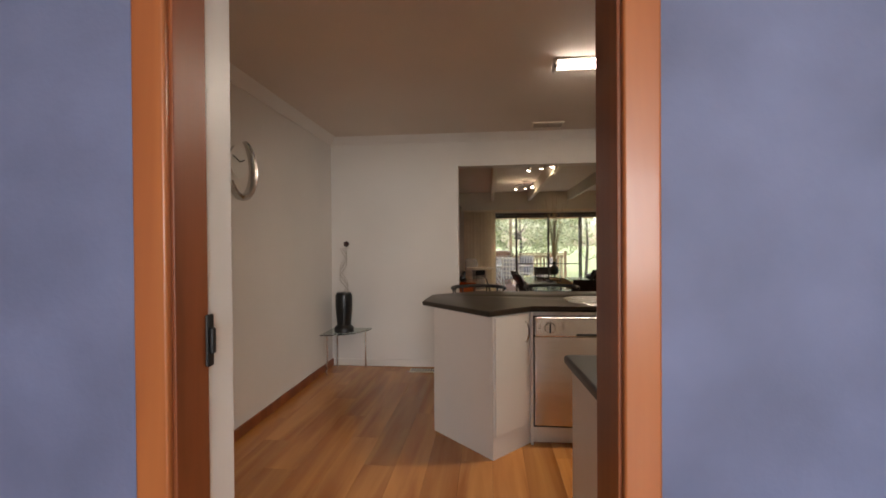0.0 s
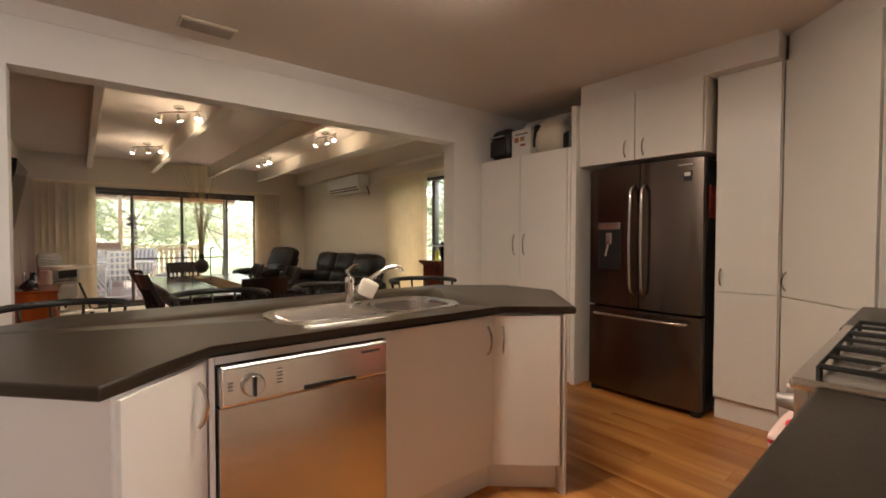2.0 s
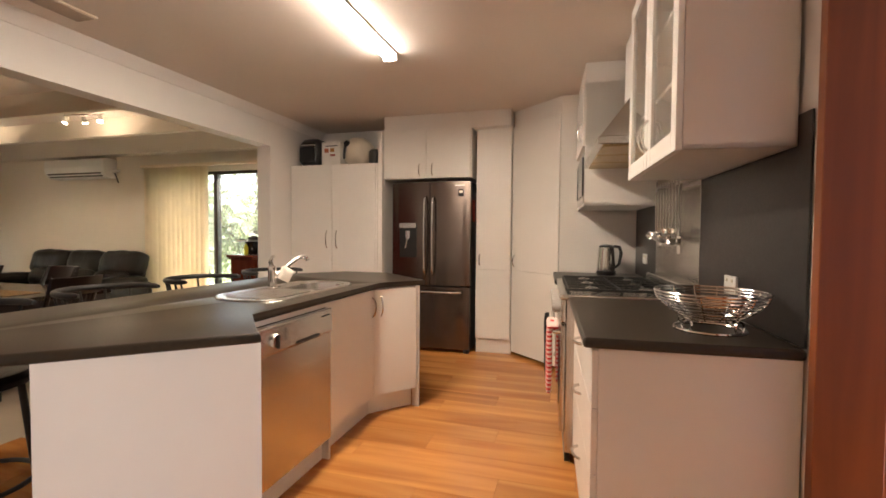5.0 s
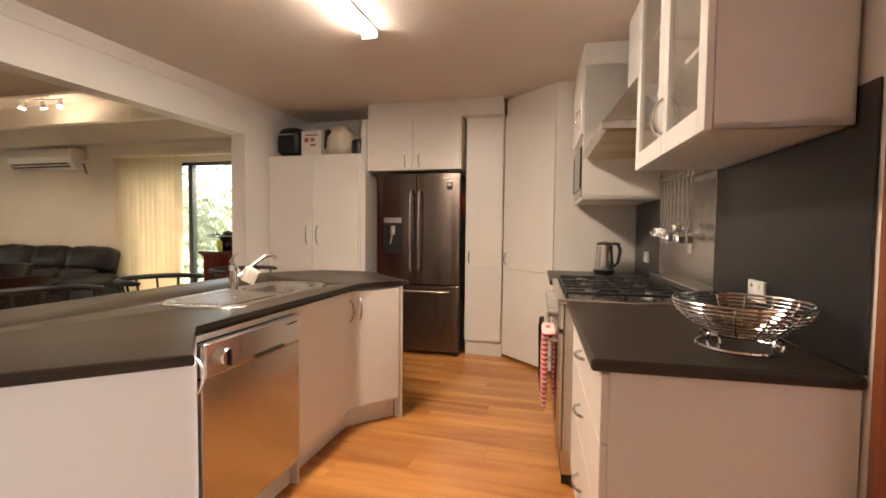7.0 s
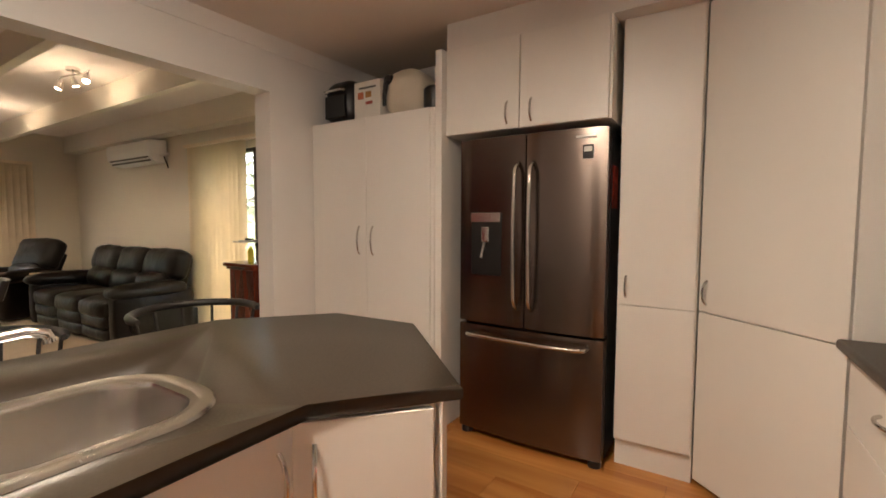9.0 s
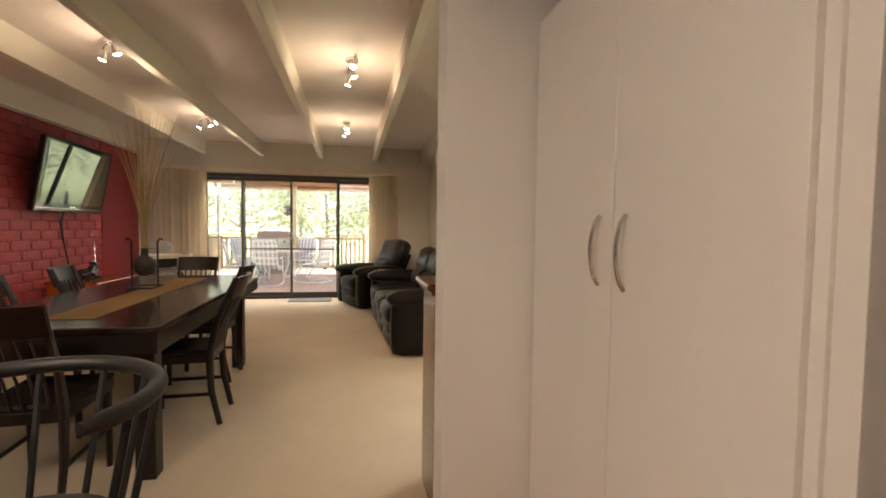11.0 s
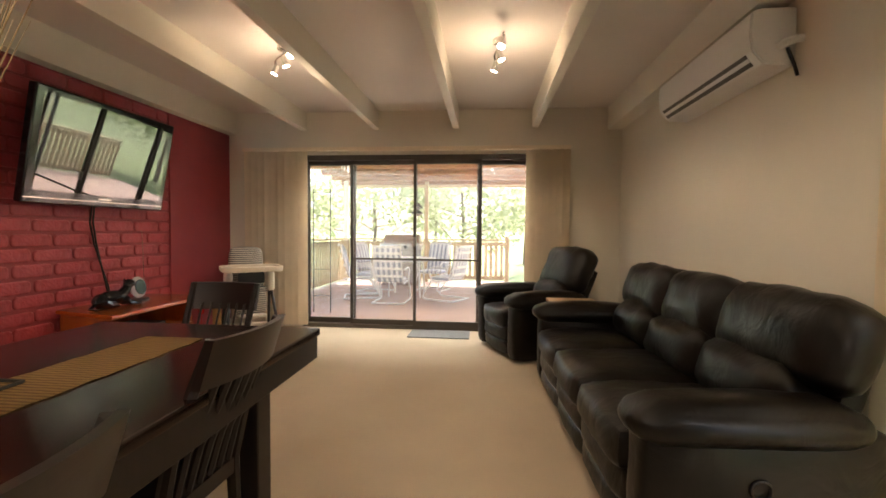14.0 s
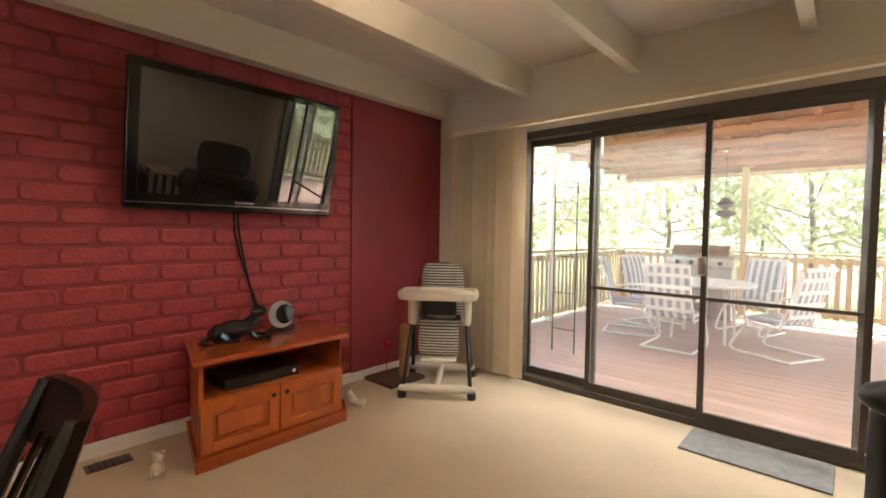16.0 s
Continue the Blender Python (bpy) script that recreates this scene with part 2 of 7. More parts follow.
# ---- builders ----
def weigh_normals(me):
    """Keep large faces flat next to rounded edges: normals weighted by face area."""
    ps = me.polygons
    if not 6 < len(ps) <= 700:
        return
    areas, normals = [p.area for p in ps], [p.normal.copy() for p in ps]
    if max(areas) < 12 * min(areas):
        return
    at = {}
    for p in ps:
        for v in p.vertices:
            at.setdefault(v, []).append(p.index)
    out = []
    for p in ps:
        n0 = normals[p.index]
        for v in p.vertices:
            n = Vector((0, 0, 0))
            for q in at[v]:
                if normals[q].dot(n0) > 0.70:
                    n += normals[q] * areas[q]
            out.append(n.normalized() if n.length > 1e-12 else n0)
    me.normals_split_custom_set(out)


def finish(name, bm, material, angle=38):
    me = bpy.data.meshes.new(name)
    bmesh.ops.recalc_face_normals(bm, faces=bm.faces)
    bm.to_mesh(me)
    bm.free()
    me.materials.append(material)
    me.shade_smooth()
    me.set_sharp_from_angle(angle=radians(angle))
    weigh_normals(me)
    return me


def part(name, bm, material, parent, label=""):
    ob = new(name, finish(name, bm, material))
    ob.parent = parent
    return tagged(ob, label)


def solid(name, bm, material, label="", category="", group="", kind=""):
    return tagged(new(name, finish(name, bm, material)), label, category, group, kind)


def thing(name, m, label, category, group="", kind=""):
    ob = new(name)
    ob.empty_display_size = 0.1
    ob.matrix_world = m if isinstance(m, Matrix) else Matrix.Translation(m)
    return tagged(ob, label, category, group, kind)


def B():
    return bmesh.new()


def box(bm, x0, x1, y0, y1, z0, z1, bev=0.0, seg=2):
    vs = [bm.verts.new((x, y, z)) for z in (z0, z1) for x, y in ((x0, y0), (x1, y0), (x1, y1), (x0, y1))]
    fs = [bm.faces.new([vs[i] for i in f]) for f in ((3, 2, 1, 0), (4, 5, 6, 7), (0, 1, 5, 4), (1, 2, 6, 5), (2, 3, 7, 6), (3, 0, 4, 7))]
    if bev:
        es = list({e for f in fs for e in f.edges})
        bmesh.ops.bevel(bm, geom=es, offset=bev, segments=seg, affect="EDGES", profile=0.5)
    return bm


def prism(bm, pts, z0, z1, bev=0.0, seg=2):
    lo, hi = [bm.verts.new((x, y, z0)) for x, y in pts], [bm.verts.new((x, y, z1)) for x, y in pts]
    n = len(pts)
    top, bot = bm.faces.new(hi), bm.faces.new(lo[::-1])
    for i in range(n):
        bm.faces.new((lo[i], lo[(i + 1) % n], hi[(i + 1) % n], hi[i]))
    if bev:
        bmesh.ops.bevel(bm, geom=list(top.edges) + list(bot.edges), offset=bev, segments=seg, affect="EDGES", profile=0.5)
    return bm


def tube(bm, pts, r, seg=10, closed=False, flat=1.0):
    """A round bar along a path; r may be one radius or one for each point."""
    pts = [Vector(p) for p in pts]
    n = len(pts)
    rs = r if isinstance(r, (list, tuple)) else [r] * n
    rings, up = [], None
    for i, p in enumerate(pts):
        a = pts[(i - 1) % n] if closed or i else p
        c = pts[(i + 1) % n] if closed or i < n - 1 else p
        d = (c - a).normalized()
        if up is None:
            up = d.orthogonal().normalized() if abs(d.z) > 0.9 else Vector((0, 0, 1))
        side = d.cross(up).normalized()
        up = side.cross(d).normalized()
        rings.append([bm.verts.new(p + (side * math.cos(k * math.tau / seg) + up * (math.sin(k * math.tau / seg) * flat)) * rs[i]) for k in range(seg)])
    for i in range(n if closed else n - 1):
        a, b = rings[i], rings[(i + 1) % n]
        for k in range(seg):
            bm.faces.new((a[k], a[(k + 1) % seg], b[(k + 1) % seg], b[k]))
    if not closed:
        bm.faces.new(rings[0][::-1])
        bm.faces.new(rings[-1])
    return bm


def lathe(bm, prof, seg=24, at=(0, 0, 0), sx=1.0, sy=1.0):
    rings = []
    for r, z in prof:
        rings.append([bm.verts.new((at[0] + sx * r * math.cos(k * math.tau / seg), at[1] + sy * r * math.sin(k * math.tau / seg), at[2] + z)) for k in range(seg)])
    for a, b in zip(rings, rings[1:]):
        for k in range(seg):
            bm.faces.new((a[k], a[(k + 1) % seg], b[(k + 1) % seg], b[k]))
    bm.faces.new(rings[0][::-1])
    bm.faces.new(rings[-1])
    return bm


def arc(cx, cy, r, a0, a1, n, z=0.0, ry=None):
    ry = r if ry is None else ry
    return [(cx + r * math.cos(radians(a0 + (a1 - a0) * i / n)), cy + ry * math.sin(radians(a0 + (a1 - a0) * i / n)), z) for i in range(n + 1)]


def cushion(bm, x0, x1, y0, y1, z0, z1, r=0.05, puff=0.03, nx=8, ny=8, lump=0.006):
    """A soft block: rounded edges, swollen faces, small creases."""
    cx, cy, cz = (x0 + x1) / 2, (y0 + y1) / 2, (z0 + z1) / 2
    hx, hy, hz = (x1 - x0) / 2, (y1 - y0) / 2, (z1 - z0) / 2
    tmp = bmesh.new()
    bmesh.ops.create_cube(tmp, size=2.0)
    bmesh.ops.subdivide_edges(tmp, edges=tmp.edges[:], cuts=7, use_grid_fill=True)
    rr = min(r, hx, hy, hz)
    seed = Vector((x0 * 3.1 + 7, y0 * 2.3, z0 * 5.7))
    for v in tmp.verts:
        u = v.co.copy()
        q = Vector((u.x * hx, u.y * hy, u.z * hz))
        inner = Vector((max(-hx + rr, min(hx - rr, q.x)), max(-hy + rr, min(hy - rr, q.y)), max(-hz + rr, min(hz - rr, q.z))))
        d = q - inner
        if d.length > 1e-6:
            q = inner + d.normalized() * rr
        w = [math.cos(u[i] * math.pi / 2) for i in range(3)]
        q.x += u.x * puff * w[1] * w[2]
        q.y += u.y * puff * w[0] * w[2]
        q.z += u.z * puff * w[0] * w[1]
        q += noise.noise_vector((q + seed) * 9.0) * lump
        v.co = q + Vector((cx, cy, cz))
    me = bpy.data.meshes.new("t")
    tmp.to_mesh(me)
    tmp.free()
    bm.from_mesh(me)
    bpy.data.meshes.remove(me)
    return bm


def turn(bm, m, start=0):
    bm.verts.ensure_lookup_table()
    for v in bm.verts[start:]:
        v.co = m @ v.co
    return bm


# ---- setting ----
# kitchen x -1.33..4.1, y 1.13..4.84; living x -0.47..4.15, y 5.03..11.1; lounge y -4..0.93
KC, LC = 2.46, 2.57
bm = B(); box(bm, -3.1, 5.7, -4.1, 1.1, -0.30, -0.03); box(bm, -1.45, 4.3, 1.1, 11.25, -0.30, -0.03); solid("floor_slab", bm, GAP, "dark sub-floor under the boards", "floor", kind="structure")
bm = B(); box(bm, -0.47, 4.15, 4.93, 11.12, -0.03, 0.0); solid("carpet", bm, CARPET, "beige cut-pile carpet in the living room", "carpet", kind="structure")
bm = B(); box(bm, -3.0, 5.6, -4.0, 0.94, -0.03, -0.002); solid("lounge_floor", bm, FLOORWOOD, "timber floor of the adjoining lounge", "floor", kind="structure")
bm = B(); box(bm, -1.45, 4.25, 1.13, 4.9, KC, KC + 0.1); solid("ceiling_kitchen", bm, CEIL, "flat painted kitchen ceiling", "ceiling", kind="structure")
bm = B(); box(bm, -0.6, 4.3, 4.9, 11.25, LC, LC + 0.1); solid("ceiling_living", bm, CEIL, "painted living-room ceiling between beams", "ceiling", kind="structure")
bm = B(); box(bm, -3.1, 5.7, -4.1, 1.13, KC, KC + 0.1); solid("ceiling_lounge", bm, CEIL, "flat painted lounge ceiling", "ceiling", kind="structure")
# wall between lounge and kitchen, with the doorway
bm = B()
box(bm, -3.1, -0.30, 0.985, 1.03, 0, KC); box(bm, 0.615, 5.7, 0.985, 1.03, 0, KC); box(bm, -0.30, 0.615, 0.985, 1.03, 2.07, KC)
solid("wall_lounge_side", bm, BLUE, "blue sponge-painted lounge wall", "wall", kind="structure")
bm = B()
box(bm, -1.45, -0.30, 1.03, 1.13, 0, KC); prism(bm, [(0.615, 1.03), (4.25, 1.03), (4.25, 1.32), (0.66, 1.128), (0.615, 1.128)], 0, KC); box(bm, -0.30, 0.615, 1.03, 1.13, 2.07, KC)
solid("wall_stove", bm, WALL, "off-white kitchen wall behind the stove", "wall", kind="structure")
bm = B(); box(bm, -1.45, -1.33, 1.13, 4.84, 0, KC); solid("wall_kitchen_west", bm, WALL, "off-white kitchen side wall", "wall", kind="structure")
bm = B(); box(bm, 4.12, 4.25, 1.13, 4.84, 0, KC); solid("wall_kitchen_east", bm, WALL, "off-white wall behind the fridge", "wall", kind="structure")
bm = B()
box(bm, -1.45, 0.05, 4.84, 5.0, 0, LC); box(bm, 3.13, 4.25, 4.84, 5.0, 0, LC); box(bm, 0.05, 3.13, 4.84, 5.0, 2.13, LC)
solid("wall_opening", bm, WALL, "off-white wall with a wide opening to the living room", "wall", kind="structure")
bm = B(); box(bm, -0.62, -0.49, 5.03, 11.1, 0, LC); solid("wall_brick_core", bm, MORTAR, "dark red painted wall core behind brick", "wall", kind="structure")
bm = B(); box(bm, -0.49, -0.47, 10.06, 11.1, 0, 2.31, 0.003); solid("wall_red_plain", bm, REDWALL, "plain deep red painted wall strip", "wall", kind="structure")
bm = B()
box(bm, -0.62, 0.45, 11.1, 11.25, 0, LC); box(bm, 3.16, 4.30, 11.1, 11.25, 0, LC); box(bm, 0.45, 3.16, 11.1, 11.25, 2.06, LC)
solid("wall_deck", bm, LIVWALL, "cream wall around the sliding doors", "wall", kind="structure")
bm = B()
box(bm, 4.15, 4.30, 5.03, 5.62, 0, LC); box(bm, 4.15, 4.30, 7.62, 11.1, 0, LC); box(bm, 4.15, 4.30, 5.62, 7.62, 2.06, LC); box(bm, 4.15, 4.30, 5.62, 7.62, -0.03, 0.03)
solid("wall_living_east", bm, LIVWALL, "cream living-room side wall", "wall", kind="structure")
# lounge shell; the unseen south wall has an opening added to let light in
bm = B()
box(bm, -3.1, 0.0, -4.1, -4.0, 0, KC); box(bm, 3.0, 5.7, -4.1, -4.0, 0, KC); box(bm, 0.0, 3.0, -4.1, -4.0, 0, 0.8); box(bm, 0.0, 3.0, -4.1, -4.0, 2.2, KC)
solid("wall_lounge_south", bm, WALL, "unseen white lounge wall with an opening added for light", "wall", kind="structure")
bm = B(); box(bm, -3.1, -3.0, -4.0, 0.96, 0, KC); solid("wall_lounge_west", bm, BLUE, "blue lounge end wall", "wall", kind="structure")
bm = B(); box(bm, 5.6, 5.7, -4.0, 0.96, 0, KC); solid("wall_lounge_east", bm, WHITE, "white lounge end wall", "wall", kind="structure")
# ceiling beams of the living room
for bx in (0.47, 1.35, 2.29, 3.19):
    bm = B(); box(bm, bx - 0.035, bx + 0.035, 5.0, 11.1, 2.355, LC + 0.01, 0.004); solid("ceiling_beam", bm, LIVWALL, "cream-painted exposed ceiling beam", "beam", "living room beams", "structure")
bm = B(); box(bm, -0.49, -0.38, 5.03, 11.1, 2.315, LC + 0.01, 0.004); solid("wall_plate_beam", bm, LIVWALL, "cream-painted beam above the brick wall", "beam", kind="structure")
bm = B(); box(bm, 3.99, 4.16, 5.03, 11.1, 2.32, LC + 0.01, 0.004); solid("bulkhead", bm, LIVWALL, "cream boxed bulkhead along the wall", "bulkhead", kind="structure")


def cornice(name, p0, p1, nx, ny):
    """A cove cornice under the ceiling along p0-p1; (nx, ny) points into the room."""
    bm = B()
    prof = [(0, 0), (0, -0.075), (0.010, -0.075), (0.022, -0.055), (0.045, -0.028), (0.065, -0.012), (0.075, 0)]
    a = [bm.verts.new((p0[0] + nx * u, p0[1] + ny * u, KC + w)) for u, w in prof]
    b = [bm.verts.new((p1[0] + nx * u, p1[1] + ny * u, KC + w)) for u, w in prof]
    for i in range(len(prof) - 1):
        bm.faces.new((a[i], a[i + 1], b[i + 1], b[i]))
    bm.faces.new(a); bm.faces.new(b[::-1])
    solid(name, bm, WALL, "off-white cove cornice", "cornice", kind="structure")


cornice("cornice_north", (-1.33, 4.84), (4.1, 4.84), 0, -1)
cornice("cornice_west", (-1.33, 1.13), (-1.33, 4.84), 1, 0)


def skirting(name, x0, x1, y0, y1, material, label):
    bm = B(); box(bm, x0, x1, y0, y1, 0.0, 0.075, 0.004); solid(name, bm, material, label, "skirting board", kind="structure")


skirting("baseboard_kitchen_west", -1.33, -1.315, 1.2, 4.84, JARRAH, "red-stained timber skirting")
skirting("baseboard_kitchen_north", -1.315, 0.05, 4.825, 4.84, WALL, "off-white skirting board")
skirting("baseboard_red", -0.49, -0.455, 5.05, 11.08, WHITE, "white skirting under the red wall")
skirting("baseboard_deck_west", -0.455, 0.44, 11.085, 11.1, LIVWALL, "cream skirting board")
skirting("baseboard_deck_east", 3.17, 4.14, 11.085, 11.1, LIVWALL, "cream skirting board")
skirting("baseboard_living_east", 4.135, 4.15, 7.64, 11.08, LIVWALL, "cream skirting board")

# doorway lining
door = thing("door_frame_1", (0, 0, 0), "red-stained timber door lining and architraves", "door frame", kind="structure")
bm = B(); box(bm, -0.33, -0.285, 0.98, 1.09, 0, 2.07, 0.003); part("jamb", bm, JARRAH, door)
bm = B(); box(bm, -0.33, -0.297, 1.09, 1.21, 0, 2.07, 0.004); part("white_jamb", bm, WHITE, door, "white painted door edge")
bm = B(); box(bm, 0.60, 0.64, 0.98, 1.145, 0, 2.07, 0.003); part("jamb", bm, JARRAH, door)
bm = B(); box(bm, -0.33, 0.64, 0.98, 1.145, 2.05, 2.09, 0.003); part("head", bm, JARRAH, door)
ORANGE = timber("orange_timber_trim", (0.33, 0.10, 0.03), (0.46, 0.16, 0.05), "z", 0.35, 0.6, 0.05, 0.2)
for x0, x1 in ((-0.365, -0.292), (0.607, 0.675)):
    bm = B(); box(bm, x0, x1, 0.962, 0.983, 0, 2.14, 0.006); part("architrave", bm, ORANGE, door, "orange timber architrave")
bm = B(); box(bm, -0.365, 0.675, 0.962, 0.983, 2.075, 2.14, 0.006); part("architrave", bm, ORANGE, door, "orange timber architrave")
bm = B(); box(bm, -0.285, -0.278, 1.075, 1.10, 1.02, 1.14, 0.003); box(bm, -0.279, -0.268, 1.08, 1.094, 1.05, 1.11, 0.004); part("strike_plate", bm, IRON, door, "dark metal strike plate")

# ---- kitchen ----
def handle(parent, x, y, z, h=0.12, nx=0.0, ny=-1.0, r=0.006):
    """A bowed bar pull standing off a door, upright."""
    bm = B()
    pts = []
    for i in range(11):
        k = i / 10
        o = 0.004 + 0.026 * math.sin(math.pi * k) ** 0.6
        pts.append((x + nx * o, y + ny * o, z - h / 2 + h * k))
    tube(bm, pts, r, 8)
    return part("handle", bm, BENTSTEEL, parent, "bowed satin metal handle")


def unit(name, x0, x1, y0, y1, z0, z1, label, face="x", group="", kick=0.0):
    """A laminate carcass; returns its empty. Coordinates stay in the room."""
    t = thing(name, (0, 0, 0), label, "cabinet", group)
    bm = B(); box(bm, x0, x1, y0, y1, z0 + kick, z1, 0.002); part("body", bm, LAMINATE, t)
    return t


def door_x(parent, x, y0, y1, z0, z1, hy=None, hz=None, th=0.018, hh=0.12):
    """A flat door that faces -x."""
    bm = B(); box(bm, x - th, x, y0 + 0.002, y1 - 0.002, z0 + 0.002, z1 - 0.002, 0.002); d = part("door", bm, LAMINATE, parent)
    if hy is not None:
        handle(d, x - th, hy, hz, hh, -1.0, 0.0)
    return d


# tall wall of cupboards facing the room
t = unit("tall_cupboard", 3.49, 4.11, 3.79, 4.835, 0, 1.97, "white two-door tall cupboard beside the fridge", kick=0.10)
bm = B(); box(bm, 3.53, 4.09, 3.80, 4.83, 0, 0.10); part("kickboard", bm, LAMINATE, t)
door_x(t, 3.49, 3.81, 4.32, 0.10, 1.97, 4.38 - 0.12, 1.16, hh=0.19)
door_x(t, 3.49, 4.32, 4.83, 0.10, 1.97, 4.38, 1.16, hh=0.19)
t = unit("overhead_cupboard", 3.56, 4.11, 2.79, 3.745, 1.80, 2.30, "white two-door cupboard above the fridge")
door_x(t, 3.56, 2.80, 3.27, 1.80, 2.30, 3.20, 1.89)
door_x(t, 3.56, 3.27, 3.74, 1.80, 2.30, 3.34, 1.89)
bm = B(); box(bm, 3.56, 4.11, 2.4, 3.745, 2.30, KC, 0.002); solid("bulkhead_kitchen", bm, WALL, "off-white bulkhead above the cupboards", "bulkhead", kind="structure")
bm = B(); box(bm, 3.50, 4.11, 3.745, 3.79, 0, 2.30, 0.002); solid("end_panel", bm, LAMINATE, "white laminate panel beside the fridge", "panel")
t = unit("pantry_cupboard", 3.68, 4.11, 2.40, 2.765, 0, 2.30, "narrow white pantry cupboard with two doors", kick=0.14)
bm = B(); box(bm, 3.70, 4.09, 2.40, 2.76, 0, 0.14); part("kickboard", bm, LAMINATE, t)
door_x(t, 3.68, 2.405, 2.76, 0.15, 0.865, None)
door_x(t, 3.68, 2.405, 2.76, 0.865, 2.30, 2.72, 0.96, hh=0.11)
# angled corner pantry
t = thing("corner_pantry", (0, 0, 0), "white angled corner pantry with flush doors", "cabinet")
bm = B(); prism(bm, [(3.70, 2.385), (4.11, 2.385), (4.11, 1.14), (3.27, 1.14), (3.27, 1.91)], 0.03, KC - 0.002); part("body", bm, LAMINATE, t)
ang = math.degrees(math.atan2(1.91 - 2.385, 3.27 - 3.70))
L = math.hypot(0.43, 0.475)
for z0, z1, hz in ((0.035, 0.862, None), (0.868, 2.30, 0.96)):
    bm = B(); box(bm, 0.004, L - 0.004, 0.0, 0.018, z0, z1, 0.002)
    turn(bm, pose(3.70, 2.385, 0, 0, 0, ang) @ Matrix.Diagonal((1, -1, 1, 1)))
    d = part("door", bm, LAMINATE, t)
    if hz:
        hx, hy2 = 3.70 + 0.05 * math.cos(radians(ang)), 2.385 + 0.05 * math.sin(radians(ang))
        nx, ny = -0.741, 0.671
        handle(d, hx + nx * 0.018, hy2 + ny * 0.018, hz, 0.11, nx, ny)

# fridge
f = thing("refrigerator", (0, 0, 0), "dark steel french-door fridge with a water dispenser", "refrigerator")
bm = B(); box(bm, 3.64, 4.10, 2.80, 3.65, 0.03, 1.76, 0.006); part("body", bm, BLACK, f)


def fridge_door(y0, y1, z0, z1):
    bm = B()
    n = 10
    prof = []
    for i in range(n + 1):
        k = i / n
        y = y0 + (y1 - y0) * k
        u = (y - 3.225) / 0.425
        prof.append((3.545 + 0.022 * u * u, y))
    poly = prof + [(3.63, y1), (3.63, y0)]
    prism(bm, poly, z0, z1, 0.005)
    return bm


dl = part("door", fridge_door(3.23, 3.648, 0.695, 1.765), DARKSTEEL, f)
dr = part("door", fridge_door(2.802, 3.222, 0.695, 1.765), DARKSTEEL, f)
fz = part("freezer_drawer", fridge_door(2.802, 3.648, 0.04, 0.68), DARKSTEEL, f)
for yy, d in ((3.268, dl), (3.182, dr)):
    bm = B()
    tube(bm, [(3.545, yy, 0.80), (3.50, yy, 0.83)] + [(3.487 - 0.012 * math.sin(math.pi * i / 8), yy, 0.86 + 0.70 * i / 8) for i in range(9)] + [(3.50, yy, 1.58), (3.545, yy, 1.61)], 0.011, 10)
    part("handle", bm, BENTSTEEL, d, "long curved steel handle")
bm = B()
tube(bm, [(3.55, 2.88, 0.632), (3.50, 2.89, 0.632)] + [(3.488 - 0.015 * math.sin(math.pi * i / 8), 2.92 + 0.61 * i / 8, 0.632) for i in range(9)] + [(3.50, 3.56, 0.632), (3.55, 3.57, 0.632)], 0.011, 10)
part("handle", bm, BENTSTEEL, fz, "long steel drawer handle")
bm = B(); box(bm, 3.540, 3.556, 3.37, 3.56, 0.98, 1.34, 0.006); dp = part("dispenser", bm, BLACK, dl, "black water dispenser")
bm = B(); box(bm, 3.530, 3.548, 3.372, 3.558, 1.285, 1.34, 0.004); part("panel", bm, STEEL, dl, "silver control panel")
bm = B(); box(bm, 3.528, 3.544, 3.44, 3.49, 1.17, 1.26, 0.006); tube(bm, [(3.535, 3.47, 1.17), (3.525, 3.485, 1.08)], 0.01, 8); part("spout", bm, BENTSTEEL, dl, "steel dispenser spout")
bm = B(); box(bm, 3.552, 3.560, 2.87, 2.925, 1.61, 1.68, 0.002); part("sticker", bm, BLACK, dr, "black and white sticker")
bm = B(); box(bm, 3.549, 3.553, 2.878, 2.917, 1.645, 1.67); part("sticker_print", bm, WHITEPLASTIC, dr, "white printed block")
bm = B(); box(bm, 3.548, 3.556, 2.86, 2.96, 1.715, 1.728, 0.001); part("badge", bm, STEEL, dr, "small silver badge")
for yy in (2.84, 3.61):
    bm = B(); lathe(bm, [(0.035, 0), (0.035, 0.03), (0.025, 0.05)], 12, (3.60, yy, 0)); part("foot", bm, BLACK, f)
bm = B(); box(bm, 3.66, 3.76, 2.793, 2.799, 1.36, 1.58, 0.001); solid("fridge_magnet", bm, paint("red_magnet", (0.5, 0.06, 0.04), 0.5, 0.5, 30), "red magnetic card on the fridge side", "magnet")

# island
IX = 1.25
top = [(-1.36, 3.29), (-0.885, 2.775), (-0.62, 3.04), (0.62, 3.04), (0.89, 2.80), (1.36, 3.29), (1.34, 3.68), (0.98, 3.98), (-0.98, 3.98), (-1.34, 3.68)]
bm = B(); prism(bm, [(IX + x, y) for x, y in top], 0.865, 0.90, 0.011, 3); ISLTOP = solid("island_benchtop", bm, BENCH, "dark laminate island benchtop with angled ends", "benchtop")
isl = thing("kitchen_island", (0, 0, 0), "white laminate kitchen island with angled ends", "kitchen island")
bm = B(); prism(bm, [(IX + x, y) for x, y in [(-1.27, 3.22), (-0.865, 2.805), (-0.62, 3.075), (-0.60, 3.075), (-0.60, 3.52), (-0.98, 3.52)]], 0.0, 0.865); part("end_body", bm, LAMINATE, isl)
